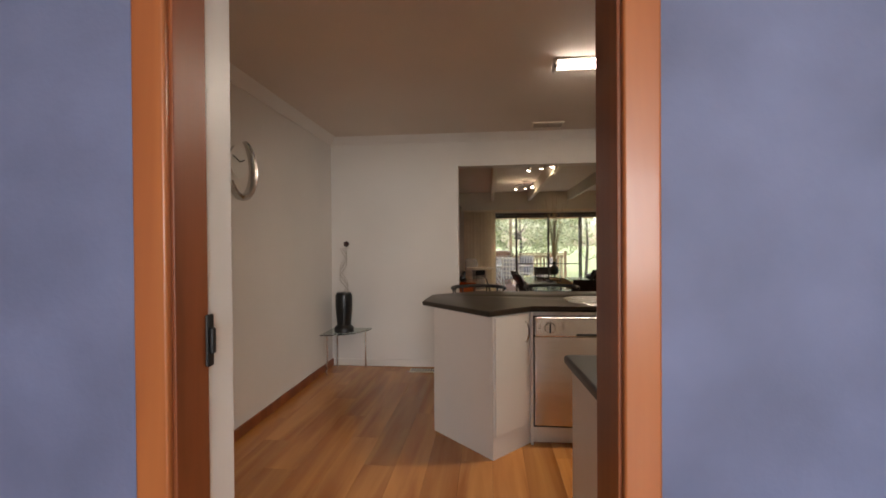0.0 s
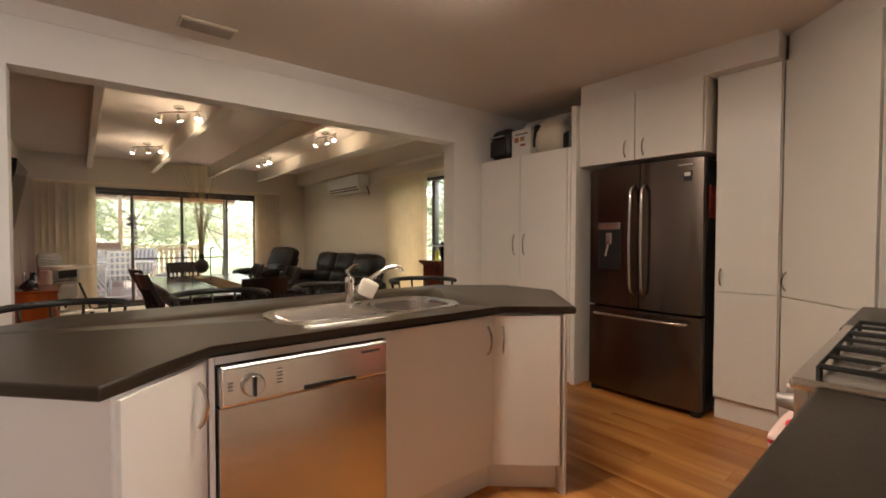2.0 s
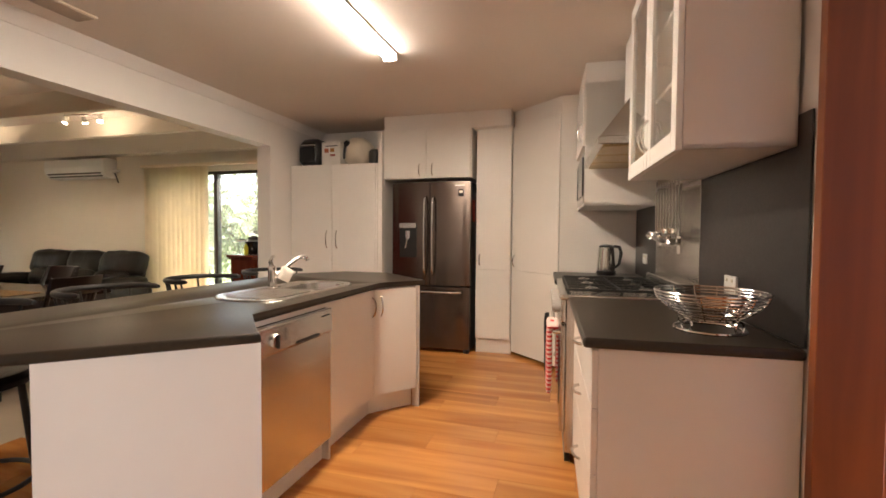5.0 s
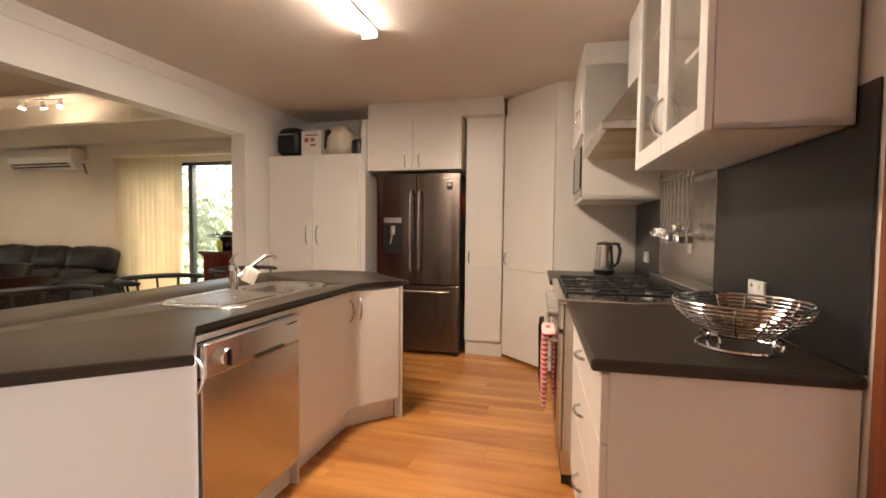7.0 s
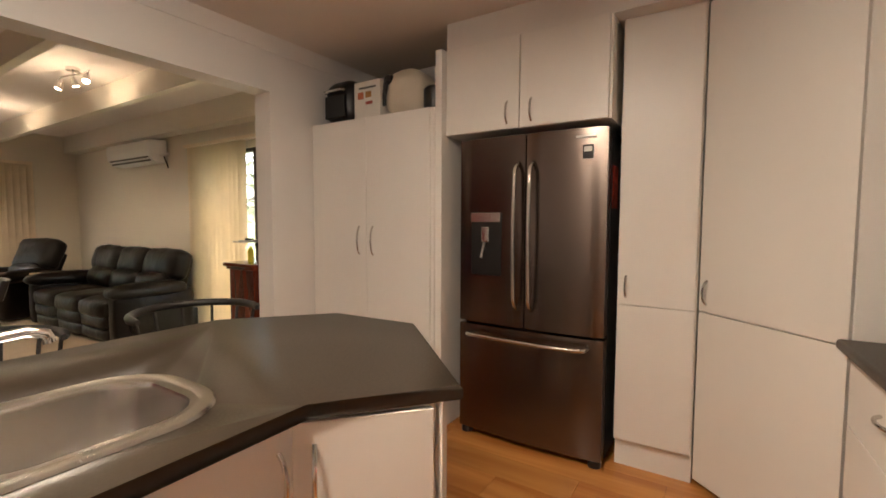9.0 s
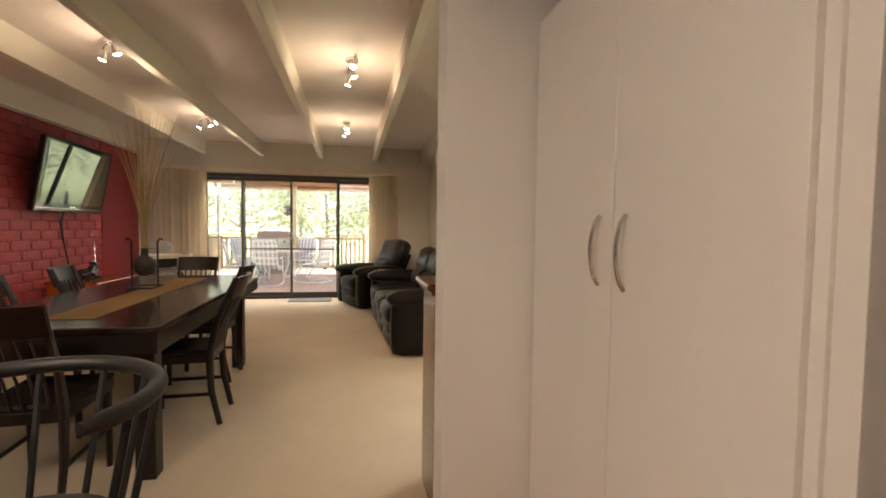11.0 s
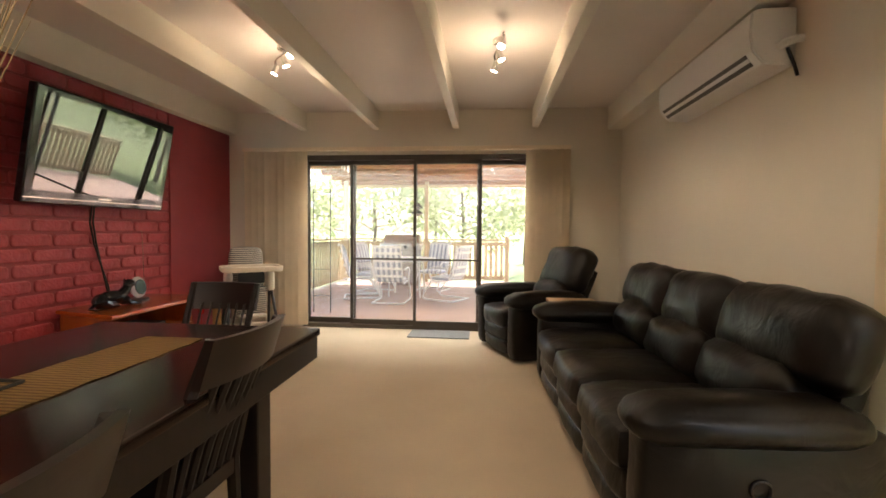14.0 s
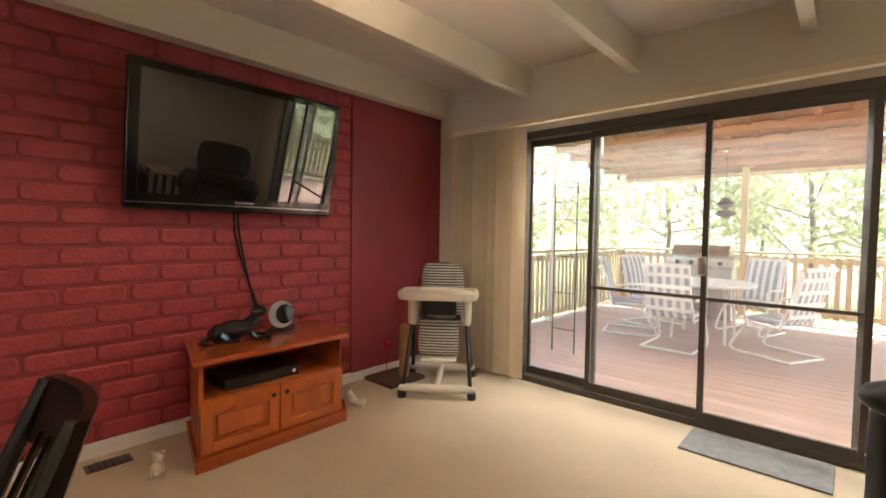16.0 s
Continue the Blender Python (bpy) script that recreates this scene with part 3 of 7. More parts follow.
bm = B(); prism(bm, [(IX + x, y) for x, y in [(0.02, 3.085), (0.60, 3.085), (0.86, 2.86), (1.25, 3.24), (0.98, 3.52), (0.02, 3.52)]], 0.13, 0.865); SINKBODY = part("end_body", bm, LAMINATE, isl)
bm = B(); prism(bm, [(IX + x, y) for x, y in [(0.02, 3.12), (0.63, 3.12), (0.88, 2.90), (1.22, 3.24), (0.96, 3.50), (0.02, 3.50)]], 0, 0.13); part("kickboard", bm, LAMINATE, isl)
bm = B(); box(bm, IX - 0.60, IX + 0.02, 3.50, 3.52, 0, 0.865); part("back_panel", bm, LAMINATE, isl)
bm = B(); box(bm, IX - 0.60, IX + 0.003, 3.050, 3.10, 0.836, 0.864); part("rail", bm, WHITE, isl)
bm = B(); box(bm, IX - 0.62, IX - 0.603, 3.04, 3.5, 0, 0.865, 0.002); part("side_panel", bm, WHITE, isl)
bm = B(); box(bm, IX + 0.003, IX + 0.022, 3.05, 3.5, 0, 0.865, 0.002); part("side_panel", bm, LAMINATE, isl)
bm = B(); box(bm, IX + 0.026, IX + 0.605, 3.062, 3.082, 0.14, 0.855, 0.002); d = part("door", bm, LAMINATE, isl); handle(d, IX + 0.565, 3.062, 0.74, 0.13)


def angled_door(xa, ya, xb, yb, z0, z1, hside):
    """A door on the slanted face from a to b; the front is to the right of a-b."""
    a = math.atan2(yb - ya, xb - xa)
    w = math.hypot(xb - xa, yb - ya)
    bm = B(); box(bm, 0.004, w - 0.004, -0.018, 0.0, z0, z1, 0.002); turn(bm, pose(xa, ya, 0, 0, 0, math.degrees(a)))
    d = part("door", bm, LAMINATE, isl)
    s = 0.05 if hside == 0 else w - 0.05
    nx, ny = math.sin(a), -math.cos(a)
    handle(d, xa + s * math.cos(a) + nx * 0.018, ya + s * math.sin(a) + ny * 0.018, 0.74, 0.13, nx, ny)


angled_door(IX - 0.862, 2.815, IX - 0.635, 3.055, 0.14, 0.855, 1)
angled_door(IX + 0.61, 3.075, IX + 0.85, 2.858, 0.14, 0.855, 0)
bm = B(); prism(bm, [(IX + 0.852, 2.835), (IX + 0.872, 2.835), (IX + 0.90, 2.87), (IX + 0.87, 2.89)], 0, 0.865); part("corner_panel", bm, LAMINATE, isl)

# dishwasher
dw = thing("dishwasher", (0, 0, 0), "stainless steel dishwasher built into the island", "dishwasher")
bm = B(); box(bm, IX - 0.598, IX - 0.002, 3.06, 3.49, 0.11, 0.84, 0.002); part("body", bm, BLACK, dw)
bm = B(); box(bm, IX - 0.595, IX - 0.005, 3.03, 3.06, 0.13, 0.7035, 0.004); dd = part("door", bm, STEEL, dw)
bm = B(); box(bm, IX - 0.595, IX - 0.005, 3.018, 3.06, 0.704, 0.832, 0.012, 3); cp = part("control_panel", bm, BENTSTEEL, dw)
bm = B(); tube(bm, [(IX - 0.50, 3.018, 0.765), (IX - 0.50, 3.002, 0.765), (IX - 0.50, 2.996, 0.765)], [0.036, 0.034, 0.030], 24); part("knob", bm, BENTSTEEL, cp, "round steel dial")
bm = B(); box(bm, IX - 0.505, IX - 0.495, 2.986, 2.998, 0.735, 0.795, 0.003); part("knob_grip", bm, BLACK, cp, "dark dial grip")
bm = B(); prism(bm, [(IX - 0.335, 3.013), (IX - 0.145, 3.013), (IX - 0.165, 3.022), (IX - 0.315, 3.022)], 0.712, 0.728, 0.003); part("grip_recess", bm, BLACK, cp, "dark handle recess")
for x0, x1, z0, n in ((IX - 0.425, IX - 0.408, 0.755, 5), (IX - 0.572, IX - 0.558, 0.758, 3), (IX - 0.12, IX - 0.045, 0.800, 1)):
    for i in range(n):
        bm = B(); box(bm, x0, x1, 3.0155, 3.019, z0 + i * 0.011, z0 + i * 0.011 + (0.0025 if n > 1 else 0.007)); part("print_mark", bm, BLACK, cp, "small dark print mark")
bm = B(); box(bm, IX - 0.598, IX - 0.002, 3.09, 3.11, 0.0, 0.125); part("kickboard", bm, LAMINATE, dw)

# sink
sk = thing("sink", (0, 0, 0), "stainless steel sink with a ribbed drainer", "sink")


def rrect(x0, x1, y0, y1, r, n=6):
    p = []
    for cx, cy, a in ((x1 - r, y0 + r, -90), (x1 - r, y1 - r, 0), (x0 + r, y1 - r, 90), (x0 + r, y0 + r, 180)):
        p += [(u, v) for u, v, _ in arc(cx, cy, r, a, a + 90, n)]
    return p


def dish(rings):
    """Joined outlines, each (points, z), the last one capped."""
    bm = B()
    vs = [[bm.verts.new((x, y, z)) for x, y in pts] for pts, z in rings]
    for a, b in zip(vs, vs[1:]):
        for i in range(len(a)):
            j = (i + 1) % len(a)
            bm.faces.new((a[i], a[j], b[j], b[i]))
    bm.faces.new(vs[-1])
    return bm


def ring(rings):
    """As dish, but left open at the end."""
    bm = dish(rings)
    bm.faces.ensure_lookup_table()
    bmesh.ops.delete(bm, geom=[bm.faces[len(bm.faces) - 1]], context="FACES_ONLY")
    return bm


def cut(ob, z0, z1):
    """Cut the sink bowl's hole through ob."""
    bm = B(); prism(bm, rrect(1.372, 1.748, 3.187, 3.513, 0.10, 8), z0, z1)
    tool = new("cutter", finish("cutter", bm, BENCH))
    mod = ob.modifiers.new("hole", "BOOLEAN")
    mod.operation, mod.object, mod.solver = "DIFFERENCE", tool, "EXACT"
    dg = bpy.context.evaluated_depsgraph_get()
    me = bpy.data.meshes.new_from_object(ob.evaluated_get(dg))
    ob.modifiers.clear()
    ob.data = me
    bpy.data.objects.remove(tool)


cut(ISLTOP, 0.70, 1.0)
cut(SINKBODY, 0.70, 1.0)
bm = ring([(rrect(0.90, 1.80, 3.14, 3.56, 0.16, 8), 0.901), (rrect(0.905, 1.795, 3.145, 3.555, 0.156, 8), 0.908), (rrect(0.925, 1.775, 3.165, 3.535, 0.14, 8), 0.9075), (rrect(0.94, 1.765, 3.18, 3.525, 0.13, 8), 0.9035)])
part("rim", bm, BENTSTEEL, sk)
bm = B(); prism(bm, rrect(0.93, 1.37, 3.17, 3.53, 0.08, 6), 0.9005, 0.9036); part("drainer", bm, BENTSTEEL, sk)
bm = dish([(rrect(1.355, 1.775, 3.168, 3.532, 0.12, 8), 0.9042), (rrect(1.375, 1.745, 3.19, 3.51, 0.10, 8), 0.9042), (rrect(1.382, 1.738, 3.197, 3.503, 0.095, 8), 0.890), (rrect(1.395, 1.725, 3.21, 3.49, 0.09, 8), 0.775), (rrect(1.42, 1.70, 3.235, 3.465, 0.07, 8), 0.755)])
part("bowl", bm, STEEL, sk)
for i in range(11):
    bm = B(); y = 3.20 + i * 0.027; w = 0.03 if i in (0, 10) else 0
    tube(bm, [(0.955 + w, y, 0.9045), (0.97 + w, y, 0.9075), (1.29, y, 0.9075), (1.305, y, 0.9045)], 0.006, 6); part("drainer_rib", bm, BENTSTEEL, sk)
tp = thing("mixer_tap", (1.30, 3.44, 0.904), "chrome mixer tap with a long swivel spout", "tap")
bm = B(); lathe(bm, [(0.028, 0), (0.028, 0.01), (0.022, 0.015), (0.022, 0.11), (0.024, 0.12), (0.020, 0.135), (0.006, 0.142)], 20); part("body", bm, CHROME, tp)
bm = B(); tube(bm, [(0, 0, 0.135), (-0.015, 0.0, 0.16), (0.03, 0.02, 0.185), (0.06, 0.03, 0.19)], [0.014, 0.014, 0.010, 0.007], 10, flat=0.7); part("lever", bm, CHROME, tp)
bm = B(); tube(bm, [(0.015, 0, 0.07), (0.06, -0.02, 0.10), (0.12, -0.04, 0.145), (0.17, -0.055, 0.175), (0.21, -0.065, 0.180), (0.235, -0.072, 0.172), (0.24, -0.074, 0.155)], [0.013, 0.012, 0.011, 0.011, 0.011, 0.011, 0.012], 10); part("spout", bm, CHROME, tp)
bm = B(); cushion(bm, -0.042, 0.042, -0.014, 0.014, -0.038, 0.038, 0.008, 0.003, lump=0.010); turn(bm, pose(1.375, 3.405, 0.985, 10, 24, -10)); solid("dish_cloth", bm, paint("white_cloth", (0.75, 0.70, 0.62), 0.9, 0.05, 20, 0.4, 200), "crumpled white cloth hung over the tap spout", "cloth")

# stove bench, set a little askew
RUN0 = set(bpy.data.objects)
BX0, BXS0, BXS1, BX1 = 0.675, 1.62, 2.52, 3.265
FY = 1.76
bm = B(); box(bm, BX0 - 0.012, BXS0, 1.135, FY, 0.865, 0.90, 0.011, 3); solid("stove_benchtop", bm, BENCH, "dark laminate benchtop beside the stove", "benchtop")
bm = B(); box(bm, BXS1, BX1, 1.135, FY + 0.06, 0.865, 0.90, 0.011, 3); solid("stove_benchtop", bm, BENCH, "dark laminate benchtop with a kettle on it", "benchtop")
cb = thing("drawer_cabinet", (0, 0, 0), "white laminate base cabinet with three drawers", "cabinet")
bm = B(); box(bm, BX0 + 0.01, BXS0 - 0.004, 1.135, FY - 0.05, 0.0, 0.865, 0.002); part("body", bm, LAMINATE, cb)
for z0, z1 in ((0.12, 0.44), (0.445, 0.66), (0.665, 0.855)):
    bm = B(); box(bm, BX0 + 0.012, BXS0 - 0.006, FY - 0.05, FY - 0.03, z0, z1, 0.002); d = part("drawer", bm, LAMINATE, cb)
    bm = B(); zc = (z0 + z1) / 2 + 0.02
    tube(bm, [(1.08 + 0.12 * i / 8, FY - 0.03 + 0.004 + 0.026 * math.sin(math.pi * i / 8) ** 0.6, zc) for i in range(9)], 0.006, 8); part("handle", bm, BENTSTEEL, d, "bowed satin metal handle")
cb = thing("drawer_cabinet", (0, 0, 0), "white laminate base cabinet with drawers beside the stove", "cabinet")
bm = B(); box(bm, BXS1 + 0.004, BX1 - 0.005, 1.135, FY - 0.0, 0.0, 0.865, 0.002); part("body", bm, LAMINATE, cb)
for z0, z1 in ((0.12, 0.36), (0.365, 0.61), (0.615, 0.855)):
    bm = B(); box(bm, BXS1 + 0.006, BX1 - 0.01, FY, FY + 0.02, z0, z1, 0.002); d = part("drawer", bm, LAMINATE, cb)
    bm = B(); tube(bm, [(2.83 + 0.12 * i / 8, FY + 0.024 + 0.026 * math.sin(math.pi * i / 8) ** 0.6, (z0 + z1) / 2 + 0.02) for i in range(9)], 0.006, 8); part("handle", bm, BENTSTEEL, d, "bowed satin metal handle")

# freestanding stove
KNOB = paint("grey_knob", (0.30, 0.27, 0.25), 0.45, 0.05, 10, 0.02, 60, 0.6)
st = thing("gas_stove", (0, 0, 0), "wide stainless steel gas stove with a towel on its rail", "stove")
bm = B(); box(bm, BXS0 + 0.003, BXS1 - 0.003, 1.16, FY + 0.01, 0.06, 0.885, 0.003); part("body", bm, STEEL, st)
bm = B(); box(bm, BXS0 - 0.004, BXS1 + 0.004, 1.16, FY + 0.045, 0.885, 0.912, 0.008, 3); part("hob", bm, BENTSTEEL, st)
bm = B(); box(bm, BXS0 + 0.02, BXS1 - 0.02, FY + 0.01, FY + 0.04, 0.76, 0.885, 0.006); fp = part("control_panel", bm, BENTSTEEL, st)
for i in range(7):
    bm = B(); x = BXS0 + 0.10 + i * 0.115
    tube(bm, [(x, FY + 0.04, 0.825), (x, FY + 0.055, 0.825), (x, FY + 0.085, 0.825)], [0.024, 0.021, 0.017], 14); part("knob", bm, KNOB, fp, "steel burner knob")
bm = B(); box(bm, BXS0 + 0.03, BXS1 - 0.03, FY + 0.01, FY + 0.04, 0.16, 0.74, 0.006); od = part("oven_door", bm, STEEL, st)
bm = B(); box(bm, BXS0 + 0.12, BXS1 - 0.12, FY + 0.038, FY + 0.044, 0.28, 0.60, 0.003); part("oven_window", bm, BLACKGLOSS, od, "dark glass oven window")
bm = B(); tube(bm, [(BXS0 + 0.09, FY + 0.04, 0.69), (BXS0 + 0.09, FY + 0.07, 0.69), (BXS1 - 0.09, FY + 0.07, 0.69), (BXS1 - 0.09, FY + 0.04, 0.69)], 0.011, 10); part("handle", bm, BENTSTEEL, od, "steel oven rail")
bm = B(); box(bm, BXS0 + 0.03, BXS1 - 0.03, FY - 0.02, FY + 0.01, 0.0, 0.14, 0.003); part("plinth", bm, BLACK, st)
for gx in (1.80, 2.07, 2.34):
    for gy in (1.35, 1.63):
        bm = B(); lathe(bm, [(0.055, 0), (0.055, 0.008), (0.040, 0.012), (0.040, 0.022), (0.030, 0.026)], 18, (gx, gy, 0.912)); part("burner", bm, BENTSTEEL if (gx + gy) % 2 > 0.9 else IRON, st, "round gas burner")
    bm = B()
    tube(bm, [(gx - 0.125, 1.22, 0.934), (gx + 0.125, 1.22, 0.934), (gx + 0.125, 1.76, 0.934), (gx - 0.125, 1.76, 0.934)], 0.007, 6, True)
    tube(bm, [(gx, 1.22, 0.934), (gx, 1.76, 0.934)], 0.006, 6)
    for gy in (1.35, 1.49, 1.63):
        tube(bm, [(gx - 0.125, gy, 0.934), (gx + 0.125, gy, 0.934)], 0.006, 6)
    for ax in (-0.125, 0.125):
        for ay in (1.22, 1.49, 1.76):
            tube(bm, [(gx + ax, ay, 0.912), (gx + ax, ay, 0.934)], 0.007, 6)
    part("trivet", bm, IRON, st, "black cast-iron trivet")
bm = B(); prism(bm, [(BXS0, 1.145), (BXS1, 1.145), (BXS1, 1.20), (BXS0, 1.20)], 0.912, 0.975, 0.006); part("upstand", bm, BENTSTEEL, st)
TOWEL = stripes("red_white_towel", (0.58, 0.030, 0.035), (0.72, 0.52, 0.46), 2, 40)
bm = B()
cushion(bm, 1.74, 2.00, FY + 0.083, FY + 0.112, 0.33, 0.715, 0.012, 0.004, lump=0.004)
cushion(bm, 1.75, 1.99, FY + 0.046, FY + 0.058, 0.40, 0.715, 0.005, 0.002, lump=0.003)
cushion(bm, 1.74, 2.00, FY + 0.046, FY + 0.112, 0.700, 0.722, 0.010, 0.003, lump=0.002)
solid("tea_towel", bm, TOWEL, "red and white striped tea towel on the oven rail", "tea towel")
bm = B(); tube(bm, [(2.16, FY + 0.11, 0.72), (2.165, FY + 0.112, 0.66), (2.16, FY + 0.11, 0.50), (2.165, FY + 0.112, 0.38), (2.17, FY + 0.11, 0.26)], [0.02, 0.025, 0.022, 0.018, 0.006], 8, flat=0.4); solid("oven_mitt", bm, BLACK, "black cloth mitt hanging on the oven rail", "oven mitt")

# splashback
bm = B(); box(bm, 0.68, BXS0 - 0.002, 1.131, 1.138, 0.90, 1.60, 0.001); solid("splashback_dark", bm, DARKSPLASH, "dark laminate splashback", "splashback", kind="structure")
bm = B(); box(bm, BXS1 + 0.002, BX1, 1.131, 1.138, 0.90, 1.60, 0.001); solid("splashback_dark", bm, DARKSPLASH, "dark laminate splashback", "splashback", kind="structure")
bm = B(); box(bm, BXS0, BXS1, 1.131, 1.142, 0.91, 1.66, 0.002); solid("splashback_steel", bm, STEEL, "stainless steel splashback behind the stove", "splashback", kind="structure")

# glass-fronted wall cupboard
g = thing("glass_cupboard", (0, 0, 0), "white wall cupboard with two glazed doors", "cabinet")
GX0, GX1, GY, GZ0, GZ1 = 0.75, 1.60, 1.46, 1.505, KC - 0.12
bm = B()
for b6 in ((GX0, GX0 + 0.018, 1.14, GY, GZ0, GZ1), (GX1 - 0.018, GX1, 1.14, GY, GZ0, GZ1), (GX0, GX1, 1.14, GY, GZ0, GZ0 + 0.018), (GX0, GX1, 1.14, GY, GZ1 - 0.018, GZ1), (GX0, GX1, 1.14, 1.15, GZ0, GZ1)):
    bm = B(); box(bm, *b6, 0.001); part("panel", bm, LAMINATE, g)
for z in (1.79, 2.06):
    bm = B(); box(bm, GX0 + 0.018, GX1 - 0.018, 1.152, GY - 0.03, z, z + 0.016); part("shelf", bm, LAMINATE, g)
mid = (GX0 + GX1) / 2
for x0, x1, hx in ((GX0, mid - 0.002, mid - 0.03), (mid + 0.002, GX1, mid + 0.03)):
    bm = B()
    for b6 in ((x0, x0 + 0.06, GZ0, GZ1), (x1 - 0.06, x1, GZ0, GZ1), (x0 + 0.06, x1 - 0.06, GZ0, GZ0 + 0.07), (x0 + 0.06, x1 - 0.06, GZ1 - 0.06, GZ1)):
        box(bm, b6[0], b6[1], GY + 0.002, GY + 0.022, b6[2], b6[3], 0.002)
    d = part("door", bm, WHITE, g)
    bm = B(); box(bm, x0 + 0.055, x1 - 0.055, GY + 0.008, GY + 0.012, GZ0 + 0.06, GZ1 - 0.05); p = part("pane", bm, SHEERGLASS, d, "clear glass pane"); p.visible_shadow = False
    handle(d, hx, GY + 0.022, GZ0 + 0.13, 0.12, 0, 1)
bm = B(); box(bm, GX0, GX1, 1.14, GY + 0.005, GZ1, KC - 0.001); solid("bulkhead_stove", bm, WALL, "off-white bulkhead above the wall cupboards", "bulkhead", kind="structure")
rnd = random.Random(4)
for z in (1.553, 1.806, 2.076):
    for i in range(5):
        x = GX0 + 0.09 + i * 0.155
        r, hgt = rnd.uniform(0.03, 0.055), rnd.uniform(0.07, 0.16)
        c = rnd.choice([(0.6, 0.6, 0.58), (0.12, 0.25, 0.40), (0.55, 0.42, 0.15), (0.30, 0.10, 0.07), (0.5, 0.5, 0.45)])
        bm = B(); lathe(bm, [(r * 0.8, 0), (r, 0.01), (r, hgt * 0.75), (r * 0.75, hgt * 0.82), (r * 0.8, hgt * 0.84), (r * 0.8, hgt), (r * 0.5, hgt)], 16, (x, 1.27 + rnd.uniform(-0.03, 0.06), z))
        solid("jar", bm, paint("jar_glaze", c, 0.3, 0.1, 9), "small jar on the cupboard shelf", "jar", "jars in the glass cupboard")

# range hood
rh = thing("range_hood", (0, 0, 0), "stainless steel canopy range hood above the stove", "range hood")
bm = B()
ca = [(BXS0, 1.14), (BXS1, 1.14), (BXS1, 1.62), (BXS0, 1.62)]
cb2 = [(BXS0 + 0.22, 1.14), (BXS1 - 0.22, 1.14), (BXS1 - 0.22, 1.42), (BXS0 + 0.22, 1.42)]
lo = [bm.verts.new((x, y, 1.74)) for x, y in ca]; up = [bm.verts.new((x, y, 2.02)) for x, y in cb2]
for i in range(4):
    bm.faces.new((lo[i], lo[(i + 1) % 4], up[(i + 1) % 4], up[i]))
bm.faces.new(up)
bm.faces.new(lo[::-1])
part("canopy", bm, BENTSTEEL, rh)
bm = B(); box(bm, BXS0, BXS1, 1.14, 1.63, 1.70, 1.74, 0.004); part("lip", bm, BENTSTEEL, rh)
bm = B()
for i in range(3):
    box(bm, BXS0 + 0.03 + i * 0.285, BXS0 + 0.30 + i * 0.285, 1.18, 1.60, 1.692, 1.70, 0.003)
part("filter", bm, paint("brass_filter", (0.52, 0.36, 0.17), 0.35, 0.1, 30, 0.3, 150, 1.0), rh, "greasy brass-coloured mesh filter")
bm = B(); box(bm, BXS0 + 0.22, BXS1 - 0.22, 1.14, 1.40, 2.02, KC - 0.003, 0.003); part("flue", bm, WHITE, rh)

# microwave cupboard
mc = thing("microwave_cupboard", (0, 0, 0), "white wall cupboard housing a microwave", "cabinet")
MX0, MX1, MY = 2.56, 3.26, 1.62
bm = B()
for b6 in ((MX0, MX0 + 0.018, 1.14, MY, 1.44, KC - 0.14), (MX1 - 0.018, MX1, 1.14, MY, 1.44, KC - 0.14), (MX0, MX1, 1.14, MY, 1.44, 1.46), (MX0, MX1, 1.14, MY, 1.86, KC - 0.14)):
    bm = B(); box(bm, *b6, 0.001); part("panel", bm, LAMINATE, mc)
bm = B(); box(bm, MX0 + 0.004, MX1 - 0.004, MY, MY + 0.018, 1.87, KC - 0.14, 0.002); d = part("door", bm, LAMINATE, mc); handle(d, MX0 + 0.08, MY + 0.018, 1.98, 0.13, 0, 1)
bm = B(); box(bm, MX0, MX1, 1.14, MY + 0.005, KC - 0.14, KC - 0.001); part("bulkhead", bm, WALL, mc)
mw = thing("microwave", (0, 0, 0), "silver microwave oven set into the wall cupboard", "microwave")
bm = B(); box(bm, MX0 + 0.03, MX1 - 0.03, 1.2, MY + 0.005, 1.462, 1.84, 0.004); part("body", bm, BENTSTEEL, mw)
bm = B(); box(bm, MX0 + 0.06, MX1 - 0.22, MY + 0.004, MY + 0.014, 1.52, 1.80, 0.003); part("window", bm, BLACKGLOSS, mw, "dark glass door window")
bm = B(); box(bm, MX1 - 0.19, MX1 - 0.05, MY + 0.004, MY + 0.012, 1.52, 1.80, 0.003); part("keypad", bm, BLACK, mw, "dark button panel")

# things on the stove bench
WB = thing("wire_basket", (0.885, 1.325, 0.902), "chrome wire fruit basket on the benchtop", "basket")
bm = B(); tube(bm, [(x, y, 0.006) for x, y, _ in arc(0, 0, 0.11, 0, 360, 28)[:-1]], 0.005, 6, True); part("foot_ring", bm, CHROME, WB)
for i in range(9):
    k = i / 8; r = 0.09 + 0.085 * math.sin(k * math.pi / 2)
    bm = B(); tube(bm, [(x, y, 0.045 + 0.09 * k) for x, y, _ in arc(0, 0, r, 0, 360, 32)[:-1]], 0.0045 if i == 8 else 0.003, 6, True); part("ring", bm, CHROME, WB)
for i in range(14):
    a = math.tau * i / 14
    bm = B(); tube(bm, [(math.cos(a) * (0.09 + 0.085 * math.sin(k * math.pi / 2)), math.sin(a) * (0.09 + 0.085 * math.sin(k * math.pi / 2)), 0.045 + 0.09 * k) for k in [j / 6 for j in range(7)]], 0.003, 5); part("rib", bm, CHROME, WB)
